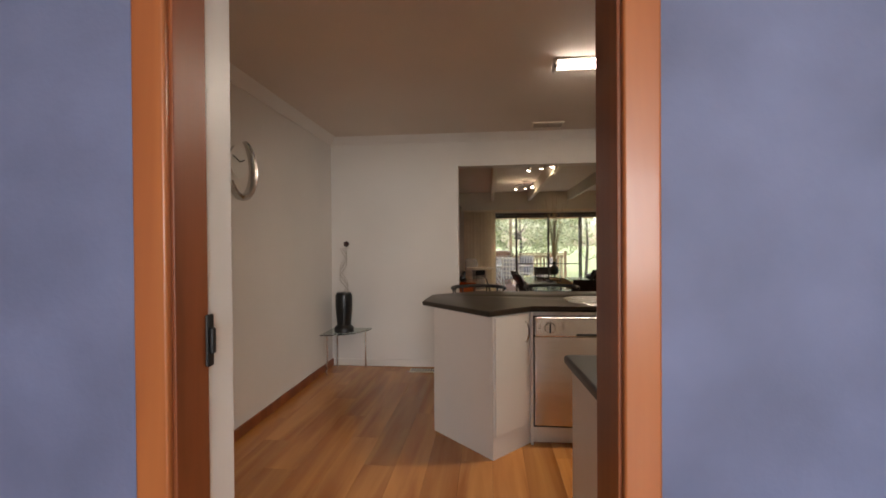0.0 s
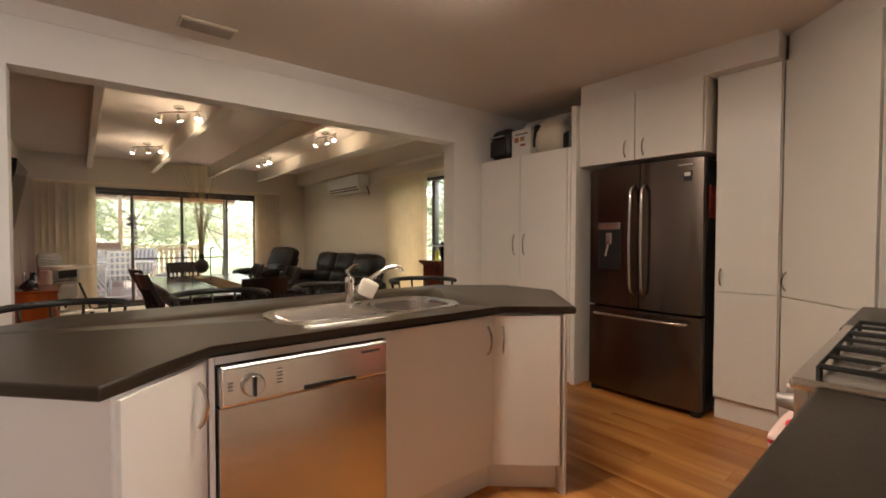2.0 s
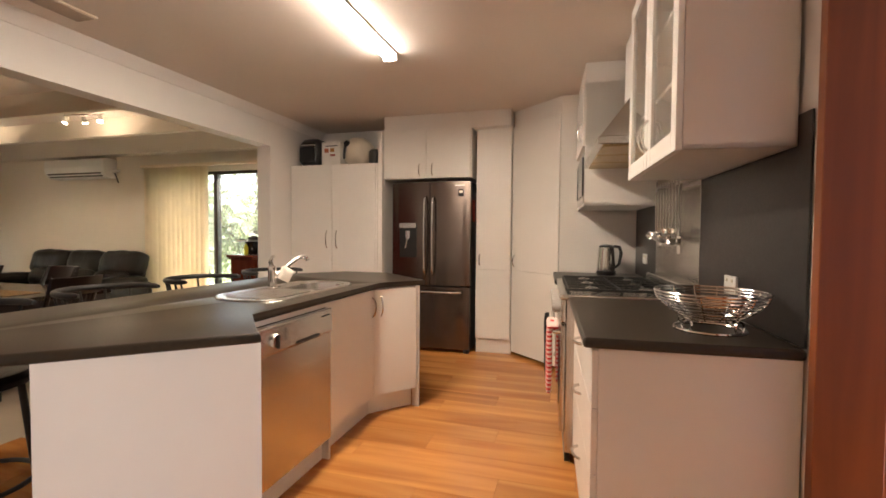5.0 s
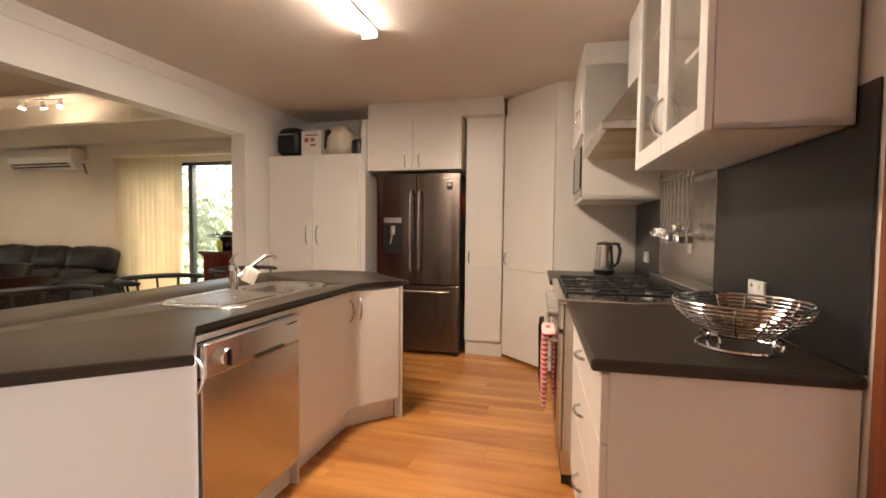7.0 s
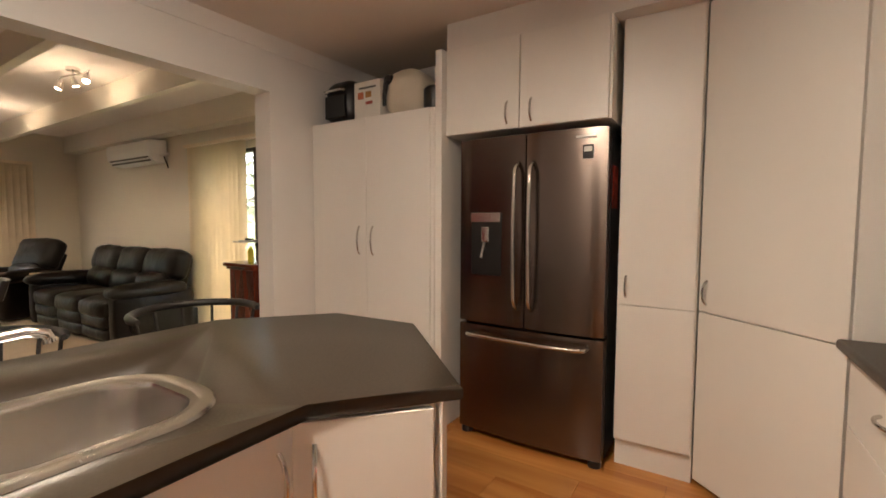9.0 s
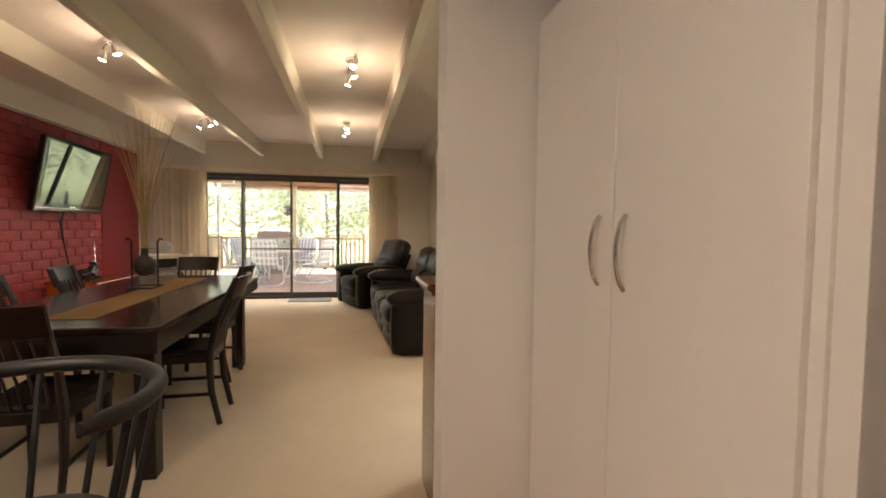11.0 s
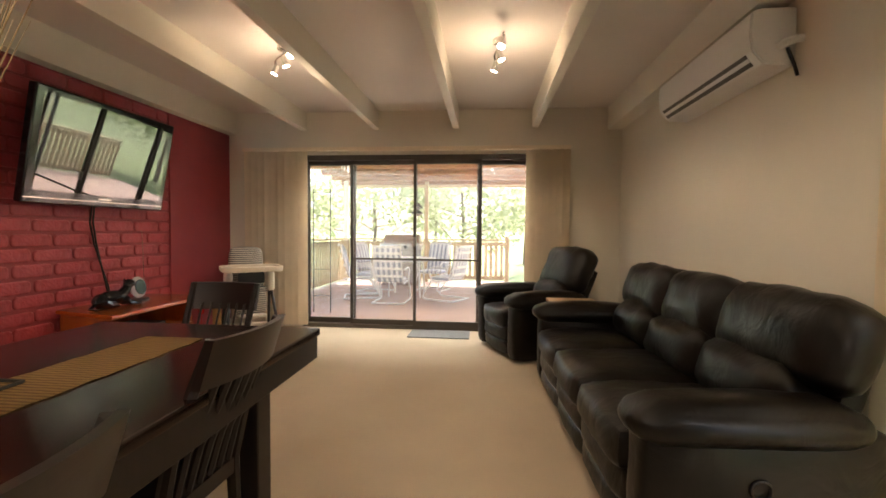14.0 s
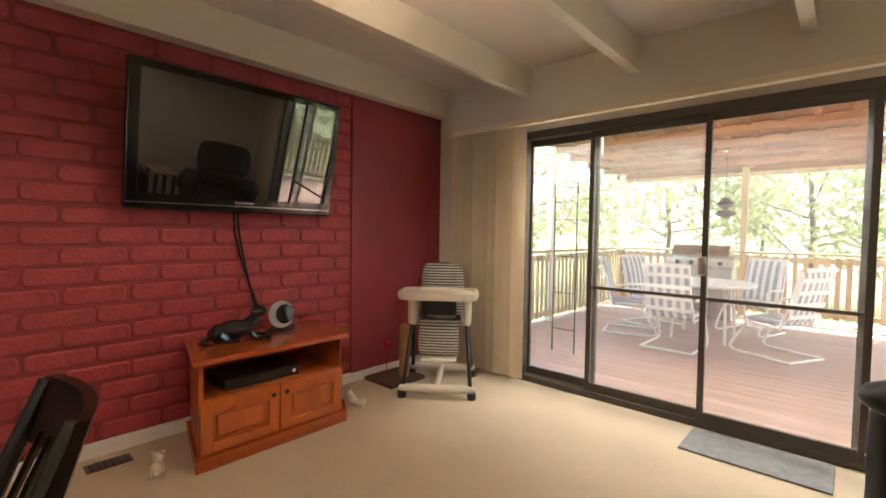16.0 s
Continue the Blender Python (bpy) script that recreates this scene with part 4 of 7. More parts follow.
for i in range(4):
    a = math.tau * i / 4 + 0.6
    bm = B(); tube(bm, [(0.108 * math.cos(a) + x * -math.sin(a), 0.108 * math.sin(a) + x * math.cos(a), 0.028 + z) for x, z, _ in arc(0, 0, 0.02, 0, 360, 16)[:-1]], 0.004, 5, True); part("foot_loop", bm, CHROME, WB)
KT = thing("kettle", (3.06, 1.40, 0.902), "glass and steel electric kettle with a dark handle", "kettle")
bm = B(); lathe(bm, [(0.075, 0), (0.078, 0.03), (0.075, 0.035)], 24); part("base", bm, BLACK, KT)
bm = B(); lathe(bm, [(0.070, 0.036), (0.072, 0.07), (0.060, 0.22), (0.058, 0.225)], 24); part("jug", bm, BENTSTEEL, KT)
bm = B(); lathe(bm, [(0.060, 0.226), (0.056, 0.24), (0.02, 0.25)], 24); part("lid", bm, BLACK, KT)
bm = B(); tube(bm, [(0.0, -0.055, 0.235), (0.0, -0.10, 0.23), (0.0, -0.115, 0.18), (0.0, -0.10, 0.09), (0.0, -0.07, 0.06)], [0.012, 0.014, 0.014, 0.012, 0.010], 8); part("handle", bm, BLACK, KT)
for x, z in ((1.21, 1.03), (2.86, 1.05)):
    o = thing("power_point", (x, 1.138, z), "white double power point on the splashback", "power point", "power points")
    bm = B(); box(bm, -0.058, 0.058, 0, 0.012, -0.037, 0.037, 0.003); part("plate", bm, WHITEPLASTIC, o)
    for s in (-1, 1):
        bm = B(); box(bm, s * 0.028 - 0.007, s * 0.028 + 0.007, 0.012, 0.016, 0.012, 0.026, 0.001); part("switch", bm, CREAM, o)
UR = thing("utensil_rail", (0, 0, 0), "steel hanging rail above the stove", "rail")
bm = B(); tube(bm, [(1.67, 1.19, 1.53), (2.40, 1.19, 1.53)], 0.008, 8); part("bar", bm, CHROME, UR)
for x in (1.70, 2.36):
    bm = B(); tube(bm, [(x, 1.143, 1.53), (x, 1.19, 1.53)], 0.007, 8); part("bracket", bm, CHROME, UR)
rnd = random.Random(2)
for i in range(9):
    x = 1.72 + i * 0.064; L2 = rnd.uniform(0.25, 0.31)
    u = thing("ladle" if i % 3 else "spatula", (x, 1.20, 1.53), "steel kitchen utensil hanging from the rail", "utensil", "hanging utensils")
    bm = B(); tube(bm, [(0, 0.0, 0.012), (0, 0.010, 0.004), (0, 0.008, -0.03)], 0.003, 5); part("hook", bm, CHROME, u)
    bm = B(); tube(bm, [(0, 0.008, -0.03), (0, 0.008, -0.13), (0, 0.008, -L2)], [0.013, 0.011, 0.005], 8, flat=0.6); part("handle", bm, BENTSTEEL, u)
    bm = B()
    if i % 3:
        lathe(bm, [(0.008, -0.035), (0.03, -0.025), (0.04, 0.0), (0.038, 0.002), (0.028, -0.02), (0.006, -0.028)], 16, (0, 0.03, -L2 - 0.01))
    else:
        prism(bm, [(-0.02, 0.004), (0.02, 0.004), (0.03, 0.010), (-0.03, 0.010)], -L2 - 0.09, -L2 + 0.005, 0.001)
    part("head", bm, CHROME, u)


SKEW = Matrix.Translation((0.66, 1.13, 0)) @ pose(0, 0, 0, 0, 0, 3.2) @ Matrix.Translation((-0.66, -1.13, 0))
for ob in [q for q in bpy.data.objects if q not in RUN0 and q.parent is None]:
    ob.matrix_world = SKEW @ ob.matrix_basis



# ---- dining ----
def dining_chair(m, first=None):
    """A dark slat-back chair; local front is +y, the origin on the floor under the seat."""
    if first:
        return copy_thing(first, m)
    c = thing("dining_chair", m, "dark-stained wooden dining chair with a slatted back and woven seat", "chair", "chairs round the table")
    bm = B(); prism(bm, [(-0.20, -0.20), (0.20, -0.20), (0.225, 0.21), (-0.225, 0.21)], 0.455, 0.485, 0.012, 3); part("seat", bm, stripes("woven_seat", (0.026, 0.014, 0.009), (0.010, 0.006, 0.004), 0, 90), c, "dark woven seat pad")
    bm = B(); prism(bm, [(-0.205, -0.205), (0.205, -0.205), (0.225, 0.205), (-0.225, 0.205)], 0.40, 0.455, 0.004); part("seat_frame", bm, DARKLEG, c)
    for s in (-1, 1):
        bm = B(); tube(bm, [(s * 0.205, 0.18, 0.0), (s * 0.205, 0.18, 0.42)], [0.016, 0.022], 8); part("leg", bm, DARKLEG, c)
        bm = B(); tube(bm, [(s * 0.195, -0.245, 0.0), (s * 0.195, -0.20, 0.22), (s * 0.195, -0.19, 0.45), (s * 0.20, -0.235, 0.65), (s * 0.205, -0.345, 0.93)], [0.017, 0.020, 0.024, 0.020, 0.016], 8); part("leg", bm, DARKLEG, c)
        bm = B(); tube(bm, [(s * 0.20, -0.20, 0.20), (s * 0.20, 0.18, 0.20)], 0.012, 6); part("stretcher", bm, DARKLEG, c)
    bm = B()
    rows = []
    for i in range(13):
        x = -0.225 + 0.45 * i / 12
        y = -0.318 - 0.035 * (1 - (x / 0.225) ** 2)
        rows.append([bm.verts.new((x, y - d, z)) for d, z in ((-0.02, 0.80), (0.004, 0.80), (0.046, 0.935), (0.024, 0.934))])
    for a, b in zip(rows, rows[1:]):
        for k in range(4):
            bm.faces.new((a[k], a[(k + 1) % 4], b[(k + 1) % 4], b[k]))
    bm.faces.new(rows[0]); bm.faces.new(rows[-1][::-1])
    part("top_rail", bm, DARKWOOD, c)
    for i in range(6):
        x = -0.14 + 0.056 * i
        yb = -0.035 * (1 - (x / 0.225) ** 2)
        bm = B()
        pts = [(x, -0.20, 0.46), (x, -0.225 + yb * 0.5, 0.60), (x, -0.265 + yb, 0.72), (x, -0.31 + yb, 0.83)]
        tube(bm, pts, 0.013, 6, flat=0.5); part("slat", bm, DARKLEG, c)
    c.scale = (0.80, 1.0, 0.965)
    return c


T = thing("dining_table", (1.43, 6.63, 0), "long dark-stained wooden dining table", "table")
bm = B(); box(bm, -0.51, 0.51, -1.13, 1.13, 0.715, 0.75, 0.008, 3); turn(bm, Matrix.Identity(4)); part("tabletop", bm, timber("dark_tabletop", (0.009, 0.004, 0.0035), (0.020, 0.008, 0.006), "y", 0.18, 0.6, 0.0, 0.15), T)
for b6 in ((-0.50, -0.475, -1.12, 1.12), (0.475, 0.50, -1.12, 1.12), (-0.475, 0.475, -1.12, -1.095), (-0.475, 0.475, 1.095, 1.12)):
    bm = B(); box(bm, *b6, 0.62, 0.715, 0.003); part("apron", bm, DARKLEG, T)
for sx in (-1, 1):
    for sy in (-1, 1):
        bm = B(); box(bm, sx * 0.42 - 0.045, sx * 0.42 + 0.045, (1.02 if sy < 0 else 0.72) * sy - 0.045, (1.02 if sy < 0 else 0.72) * sy + 0.045, 0, 0.715, 0.006); part("leg", bm, DARKLEG, T)
c1 = dining_chair(pose(1.765, 6.31, 0, 0, 0, 92))
for x, y, a in ((1.64, 7.10, 88), (1.10, 6.26, -86), (1.10, 7.00, -82), (1.46, 5.56, 3), (1.34, 7.68, 180)):
    dining_chair(pose(x, y, 0, 0, 0, a), c1)
bm = B()
RUN = []
for i in range(41):
    y = 5.72 + 1.78 * i / 40
    RUN.append([bm.verts.new((1.335 + 0.24 * j / 6 + 0.003 * math.sin(i * 1.7), y, 0.7525 + 0.0012 * ((i + j) % 2))) for j in range(7)])
for a, b in zip(RUN, RUN[1:]):
    for j in range(6):
        bm.faces.new((a[j], a[j + 1], b[j + 1], b[j]))
bmesh.ops.solidify(bm, geom=bm.faces[:], thickness=-0.003)
solid("table_runner", bm, stripes("rattan_weave", (0.42, 0.25, 0.09), (0.24, 0.13, 0.045), 1, 55), "woven straw table runner along the table", "table runner")
V = thing("vase", (1.335, 6.86, 0.757), "round dark vase of tall dried reeds in an iron stand", "vase")
bm = B(); lathe(bm, [(0.02, 0.085), (0.040, 0.09), (0.060, 0.115), (0.070, 0.155), (0.062, 0.195), (0.040, 0.22), (0.024, 0.235), (0.024, 0.275), (0.029, 0.285), (0.020, 0.285)], 28); part("body", bm, paint("dark_pot", (0.03, 0.026, 0.018), 0.5, 0.5, 30, 0.6, 70), V)
bm = B()
for s in (-1, 1):
    tube(bm, [(s * 0.085, -0.10, 0.004), (s * 0.085, 0.10, 0.004)], 0.005, 6)
    tube(bm, [(s * 0.085, 0, 0.004), (s * 0.085, 0, 0.33), (s * 0.095, 0, 0.35), (s * 0.115, 0, 0.355), (s * 0.12, 0, 0.34)], 0.006, 6)
tube(bm, [(-0.085, -0.10, 0.004), (0.085, -0.10, 0.004)], 0.005, 6); tube(bm, [(-0.085, 0.10, 0.004), (0.085, 0.10, 0.004)], 0.005, 6); tube(bm, [(-0.085, 0, 0.155), (0.085, 0, 0.155)], 0.005, 6)
part("stand", bm, IRON, V, "black iron stand")
REED = paint("dried_reed", (0.40, 0.28, 0.14), 0.8, 0.2, 10)
rnd = random.Random(11)
bm = B()
for i in range(46):
    a, s, h = rnd.uniform(0, math.tau), rnd.uniform(0.03, 0.20), rnd.uniform(0.60, 0.95)
    dx, dy = math.cos(a) * s, math.sin(a) * s
    tube(bm, [(dx * 0.06, dy * 0.06, 0.20), (dx * 0.2, dy * 0.2, 0.36 + 0.25 * h), (dx * 0.6, dy * 0.6, 0.36 + 0.62 * h), (dx * 1.15, dy * 1.15, 0.34 + h)], [0.0026, 0.0024, 0.0018, 0.0008], 4)
tagged(part("dried_reeds", bm, REED, V, "spray of thin dried reeds"), kind="stuff")


# ---- lounge suite ----
def lounge_seat(name, m, label, n, width, recline=0.0, lift=0.0):
    """A leather recliner with n seats; local front is -x at x=0, y centred."""
    s = thing(name, m, label, "sofa" if n > 1 else "armchair")
    w, arm = width / 2, 0.21
    bm = B(); cushion(bm, 0.05, 0.85, -w + 0.03, w - 0.03, 0.03, 0.30, 0.03, 0.0, lump=0.002); part("base", bm, LEATHER, s)
    sw = (width - 2 * arm) / n
    for i in range(n):
        y0 = -w + arm + i * sw
        bm = B(); cushion(bm, -0.03, 0.66, y0 + 0.003, y0 + sw - 0.003, 0.27, 0.46, 0.06, 0.016, lump=0.010); part("seat_cushion", bm, LEATHER, s)
        bm = B(); cushion(bm, -0.01, 0.08, y0 + 0.004, y0 + sw - 0.004, 0.16, 0.31, 0.035, 0.018); part("foot_panel", bm, LEATHER, s)
        bm = B(); cushion(bm, 0.0, 0.08, y0 + 0.004, y0 + sw - 0.004, 0.04, 0.17, 0.035, 0.018); part("foot_panel", bm, LEATHER, s)
        bm = B(); cushion(bm, 0.50, 0.70, y0 + 0.004, y0 + sw - 0.004, 0.42, 0.68, 0.08, 0.024, lump=0.016); turn(bm, Matrix.Translation((0.6, 0, 0.45)) @ pose(0, 0, 0, 0, 12, 0) @ Matrix.Translation((-0.6, 0, -0.45))); part("lumbar_cushion", bm, LEATHER, s)
        wide = 0.07 if n == 1 else 0.0
        lo_w, hi_w = (wide or (0.10 if i == 0 else 0.0)), (wide or (0.10 if i == n - 1 else 0.0))
        bm = B(); cushion(bm, 0.53, 0.76, y0 + 0.002 - lo_w, y0 + sw - 0.002 + hi_w, 0.63, 0.965 + lift, 0.085, 0.022, lump=0.016); turn(bm, Matrix.Translation((0.6, 0, 0.45)) @ pose(0, 0, 0, 0, 16 + recline, 0) @ Matrix.Translation((-0.6, 0, -0.45))); part("back_cushion", bm, LEATHER, s)
    bm = B(); cushion(bm, 0.64, 0.74, -w + arm - 0.03, w - arm + 0.03, 0.16, 0.90, 0.03, 0.0, lump=0.003); turn(bm, Matrix.Translation((0.6, 0, 0.3)) @ pose(0, 0, 0, 0, 17 + recline, 0) @ Matrix.Translation((-0.6, 0, -0.3))); part("back", bm, LEATHER, s)
    for k in (-1, 1):
        y0, y1 = (-w, -w + arm) if k < 0 else (w - arm, w)
        bm = B(); cushion(bm, 0.0, 0.80, y0 + 0.015, y1 - 0.015, 0.02, 0.54, 0.05, 0.008, lump=0.004); a = part("arm", bm, LEATHER, s)
        bm = B(); cushion(bm, -0.03, 0.72, y0 - 0.015, y1 + 0.01, 0.48, 0.62, 0.07, 0.02, lump=0.006); part("arm_pad", bm, LEATHER, a)
    bm = B(); ring = arc(0, 0, 0.030, 0, 360, 20)[:-1]
    tube(bm, [(0.36 + x, -w + 0.004, 0.36 + z) for x, z, _ in ring], 0.006, 6, True); part("latch_ring", bm, BLACK, s, "recliner release ring")
    return s


lounge_seat("leather_sofa", pose(3.12, 8.43, 0, 0, 0, 2.8), "dark leather three-seat reclining sofa against the wall", 3, 2.18)
lounge_seat("leather_recliner", pose(2.74, 10.20, 0, 0, 0, 23), "dark leather recliner armchair beside the sliding doors", 1, 0.92, 8, 0.10)
st2 = thing("side_table", (3.38, 9.725, 0), "small pale wooden side table beside the sofa", "table")
bm = B(); box(bm, -0.20, 0.20, -0.13, 0.13, 0.575, 0.60, 0.005); part("tabletop", bm, timber("pale_wood", (0.42, 0.28, 0.16), (0.58, 0.42, 0.26), "x", 0.4, 0.6), st2)
for sx in (-1, 1):
    for sy in (-1, 1):
        bm = B(); box(bm, sx * 0.18 - 0.018, sx * 0.18 + 0.018, sy * 0.10 - 0.018, sy * 0.10 + 0.018, 0, 0.575, 0.003); part("leg", bm, DARKLEG, st2)

# ---- red wall side ----
C = thing("tv_cabinet", (0, 0, 0), "orange-stained pine television cabinet with two arched doors", "cabinet")
pl = [(-0.44, 8.84), (0.10, 8.70), (0.10, 9.58), (-0.05, 9.68), (-0.44, 9.68)]
bm = B(); prism(bm, [(x + (0.02 if x > 0 else 0), y + (0.015 if y > 9 else -0.015)) for x, y in pl], 0.0, 0.07, 0.005); part("plinth", bm, PINEX, C)
bm = B(); prism(bm, [(x + (0.03 if x > 0 else 0), y + (0.025 if y > 9 else -0.025)) for x, y in pl], 0.545, 0.575, 0.008, 3); part("top", bm, PINEX, C)
bm = B(); prism(bm, [(-0.44, 8.85), (0.09, 8.71), (0.09, 9.57), (-0.06, 9.67), (-0.44, 9.67)], 0.07, 0.36); part("body", bm, PINE, C)
for y0, y1 in ((8.72, 8.745), (9.56, 9.67)):
    bm = B(); prism(bm, [(-0.44, 8.85), (0.09, 8.712), (0.09, 8.735), (-0.44, 8.875)] if y0 < 9 else [(-0.44, y0), (0.09, y0), (-0.06, y1), (-0.44, y1)], 0.36, 0.545); part("side", bm, PINE, C)
bm = B(); box(bm, -0.44, -0.42, 8.88, 9.58, 0.36, 0.545); part("back", bm, PINE, C)
for y0, y1, ky in ((8.715, 9.135, 9.10), (9.145, 9.565, 9.18)):
    bm = B()
    for b4 in ((y0, y0 + 0.06, 0.085, 0.345), (y1 - 0.06, y1, 0.085, 0.345), (y0 + 0.06, y1 - 0.06, 0.085, 0.135)):
        box(bm, 0.092, 0.108, b4[0], b4[1], b4[2], b4[3], 0.003)
    pts = [(y0 + 0.06 + (y1 - y0 - 0.12) * i / 12, 0.295 - 0.02 * math.cos(math.tau * i / 12)) for i in range(13)] + [(y1 - 0.06, 0.345), (y0 + 0.06, 0.345)]
    lo = [bm.verts.new((0.092, u, v)) for u, v in pts]; hi = [bm.verts.new((0.108, u, v)) for u, v in pts]
    bm.faces.new(hi); bm.faces.new(lo[::-1])
    for i in range(len(pts)):
        j = (i + 1) % len(pts); bm.faces.new((lo[i], lo[j], hi[j], hi[i]))
    d = part("door", bm, PINE, C)
    bm = B(); box(bm, 0.089, 0.100, y0 + 0.085, y1 - 0.085, 0.155, 0.265, 0.010); part("panel", bm, PINE, d, "raised pine panel")
    bm = B(); tube(bm, [(0.108, ky, 0.30), (0.118, ky, 0.30), (0.124, ky, 0.30)], [0.010, 0.014, 0.009], 12); part("knob", bm, IRON, d, "dark ring pull")
P = thing("media_player", (-0.10, 9.08, 0.36), "black disc player in the cabinet's open shelf", "media player")
bm = B(); box(bm, -0.14, 0.14, -0.22, 0.22, 0.0, 0.06, 0.004); part("body", bm, BLACK, P)
bm = B(); box(bm, 0.139, 0.145, -0.20, 0.20, 0.022, 0.048, 0.002); part("front_panel", bm, BLACKGLOSS, P, "glossy front panel")
bm = B(); tube(bm, [(0.14, 0.18, 0.032), (0.150, 0.18, 0.032)], 0.012, 12); part("dial", bm, BENTSTEEL, P, "small silver dial")

SCREEN = paint("dark_screen", (0.010, 0.009, 0.009), 0.03, 0.05, 2, 0)
SCREEN.node_tree.links.remove(SCREEN.node_tree.nodes["Principled BSDF"].inputs["Roughness"].links[0])
SCREEN.node_tree.nodes["Principled BSDF"].inputs["Roughness"].default_value = 0.012
SCREEN.node_tree.nodes["Principled BSDF"].inputs["IOR"].default_value = 2.2
TV = thing("television", pose(-0.275, 9.13, 1.72, 0, 10.5, 0), "black flat-screen television bracketed to the brick wall", "television")
bm = B(); box(bm, -0.05, 0.012, -0.63, 0.63, -0.39, 0.39, 0.012, 3); part("body", bm, BLACKGLOSS, TV)
bm = B(); box(bm, 0.011, 0.016, -0.575, 0.575, -0.30, 0.345, 0.002); part("screen", bm, SCREEN, TV, "dark glossy screen")
bm = B(); box(bm, 0.012, 0.016, -0.625, 0.625, -0.352, -0.346); part("trim_line", bm, BENTSTEEL, TV, "thin silver line")
bm = B(); box(bm, 0.012, 0.0155, -0.06, 0.06, -0.335, -0.322); part("badge", bm, BENTSTEEL, TV, "small silver badge")
bm = B(); box(bm, -0.17, -0.05, -0.2, 0.2, -0.15, 0.15, 0.005); part("bracket", bm, BLACK, TV)
for k in (0, 1):
    bm = B()
    tube(bm, [(-0.40, 9.10 + 0.02 * k, 1.36), (-0.445, 9.12 + 0.03 * k, 1.22), (-0.450, 9.16 + 0.02 * k, 1.05), (-0.445, 9.22, 0.86), (-0.44, 9.26 + 0.02 * k, 0.68), (-0.40, 9.24, 0.585)], 0.007, 6)
    solid("television_cable", bm, BLACK, "black cable hanging down the brick wall", "cable", "television cables")
H = B()
cushion(H, -0.045, 0.045, -0.10, 0.09, 0.035, 0.115, 0.04, 0.012)
cushion(H, -0.05, 0.05, -0.14, -0.05, 0.012, 0.10, 0.04, 0.012)
tube(H, [(0, 0.06, 0.085), (0, 0.10, 0.125), (0, 0.115, 0.155)], [0.042, 0.034, 0.028], 10)
cushion(H, -0.028, 0.028, 0.085, 0.165, 0.140, 0.192, 0.024, 0.006)
for e in (-0.02, 0.02):
    tube(H, [(e, 0.105, 0.185), (e, 0.102, 0.206)], [0.011, 0.003], 6)
for e in (-0.036, 0.036):
    tube(H, [(e, 0.07, 0.06), (e, 0.10, 0.022), (e, 0.19, 0.014)], [0.026, 0.018, 0.013], 8)
    tube(H, [(e, -0.09, 0.05), (e, -0.04, 0.020), (e, 0.02, 0.014)], [0.034, 0.020, 0.013], 8)
tube(H, [(0, -0.13, 0.04), (0.03, -0.19, 0.015), (0.06, -0.17, 0.010), (0.075, -0.12, 0.010)], [0.014, 0.011, 0.009, 0.006], 8)
turn(H, pose(-0.15, 9.00, 0.575, 0, 0, -12))
solid("panther_figurine", H, BLACKGLOSS, "glossy black ceramic reclining animal figurine", "figurine")
A = thing("indoor_antenna", (-0.22, 9.32, 0.575), "indoor television antenna with a round silver dish", "antenna")
bm = B(); lathe(bm, [(0.10, 0), (0.10, 0.012), (0.05, 0.025)], 20, sx=0.7); part("base", bm, BLACK, A)
bm = B(); tube(bm, [(0.013, 0.02, 0.112), (0.019, 0.02, 0.113)], [0.062, 0.05], 24); part("reflector", bm, BLACKGLOSS, A, "dark glossy reflector")
bm = B(); tube(bm, [(-0.006, 0, 0.11), (0.006, 0, 0.111), (0.012, 0, 0.112)], [0.078, 0.088, 0.084], 28); part("dish", bm, paint("silver_plastic", (0.35, 0.35, 0.36), 0.45), A, "round silver dish")
bm = B(); tube(bm, [(-0.02, 0.10, 0.01), (-0.05, 0.12, 0.58)], [0.003, 0.0015], 6); part("aerial", bm, BENTSTEEL, A, "thin telescopic aerial")

F = thing("picture_frame", (-0.44, 7.82, 1.685), "silver-framed picture on the red brick wall", "picture")
bm = B()
for b4 in ((-0.22, 0.22, 0.105, 0.135), (-0.22, 0.22, -0.135, -0.105), (-0.22, -0.19, -0.105, 0.105), (0.19, 0.22, -0.105, 0.105)):
    box(bm, -0.03, 0.02, b4[0], b4[1], b4[2], b4[3], 0.003)
part("frame", bm, BENTSTEEL, F)
bm = B(); box(bm, -0.02, 0.0, -0.19, 0.19, -0.105, 0.105); part("mount", bm, paint("picture_mount", (0.30, 0.32, 0.34), 0.2, 0.3, 12), F, "grey picture mount")
bm = B()
for y0 in (-0.10, -0.005):
    box(bm, 0.0, 0.003, y0, y0 + 0.09, -0.06, 0.07)
part("photograph", bm, paint("photo", (0.5, 0.48, 0.42), 0.2, 0.5, 18), F, "pale picture cards")

R = thing("cue_rack", (-0.46, 7.03, 0), "dark wooden billiard cue rack with blue felt back", "cue rack")
bm = B(); box(bm, 0.0, 0.02, -0.38, 0.38, 0.58, 1.78); part("back", bm, paint("blue_felt", (0.01, 0.05, 0.20), 0.9, 0.1, 10), R, "blue felt backing")
for b4 in ((-0.40, -0.36, 0.56, 1.80), (0.36, 0.40, 0.56, 1.80), (-0.36, 0.36, 1.76, 1.80), (-0.36, 0.36, 0.56, 0.60), (0.12, 0.15, 0.60, 1.76)):
    bm = B(); box(bm, 0.0, 0.10, b4[0], b4[1], b4[2], b4[3], 0.004); part("frame", bm, DARKLEG, R)
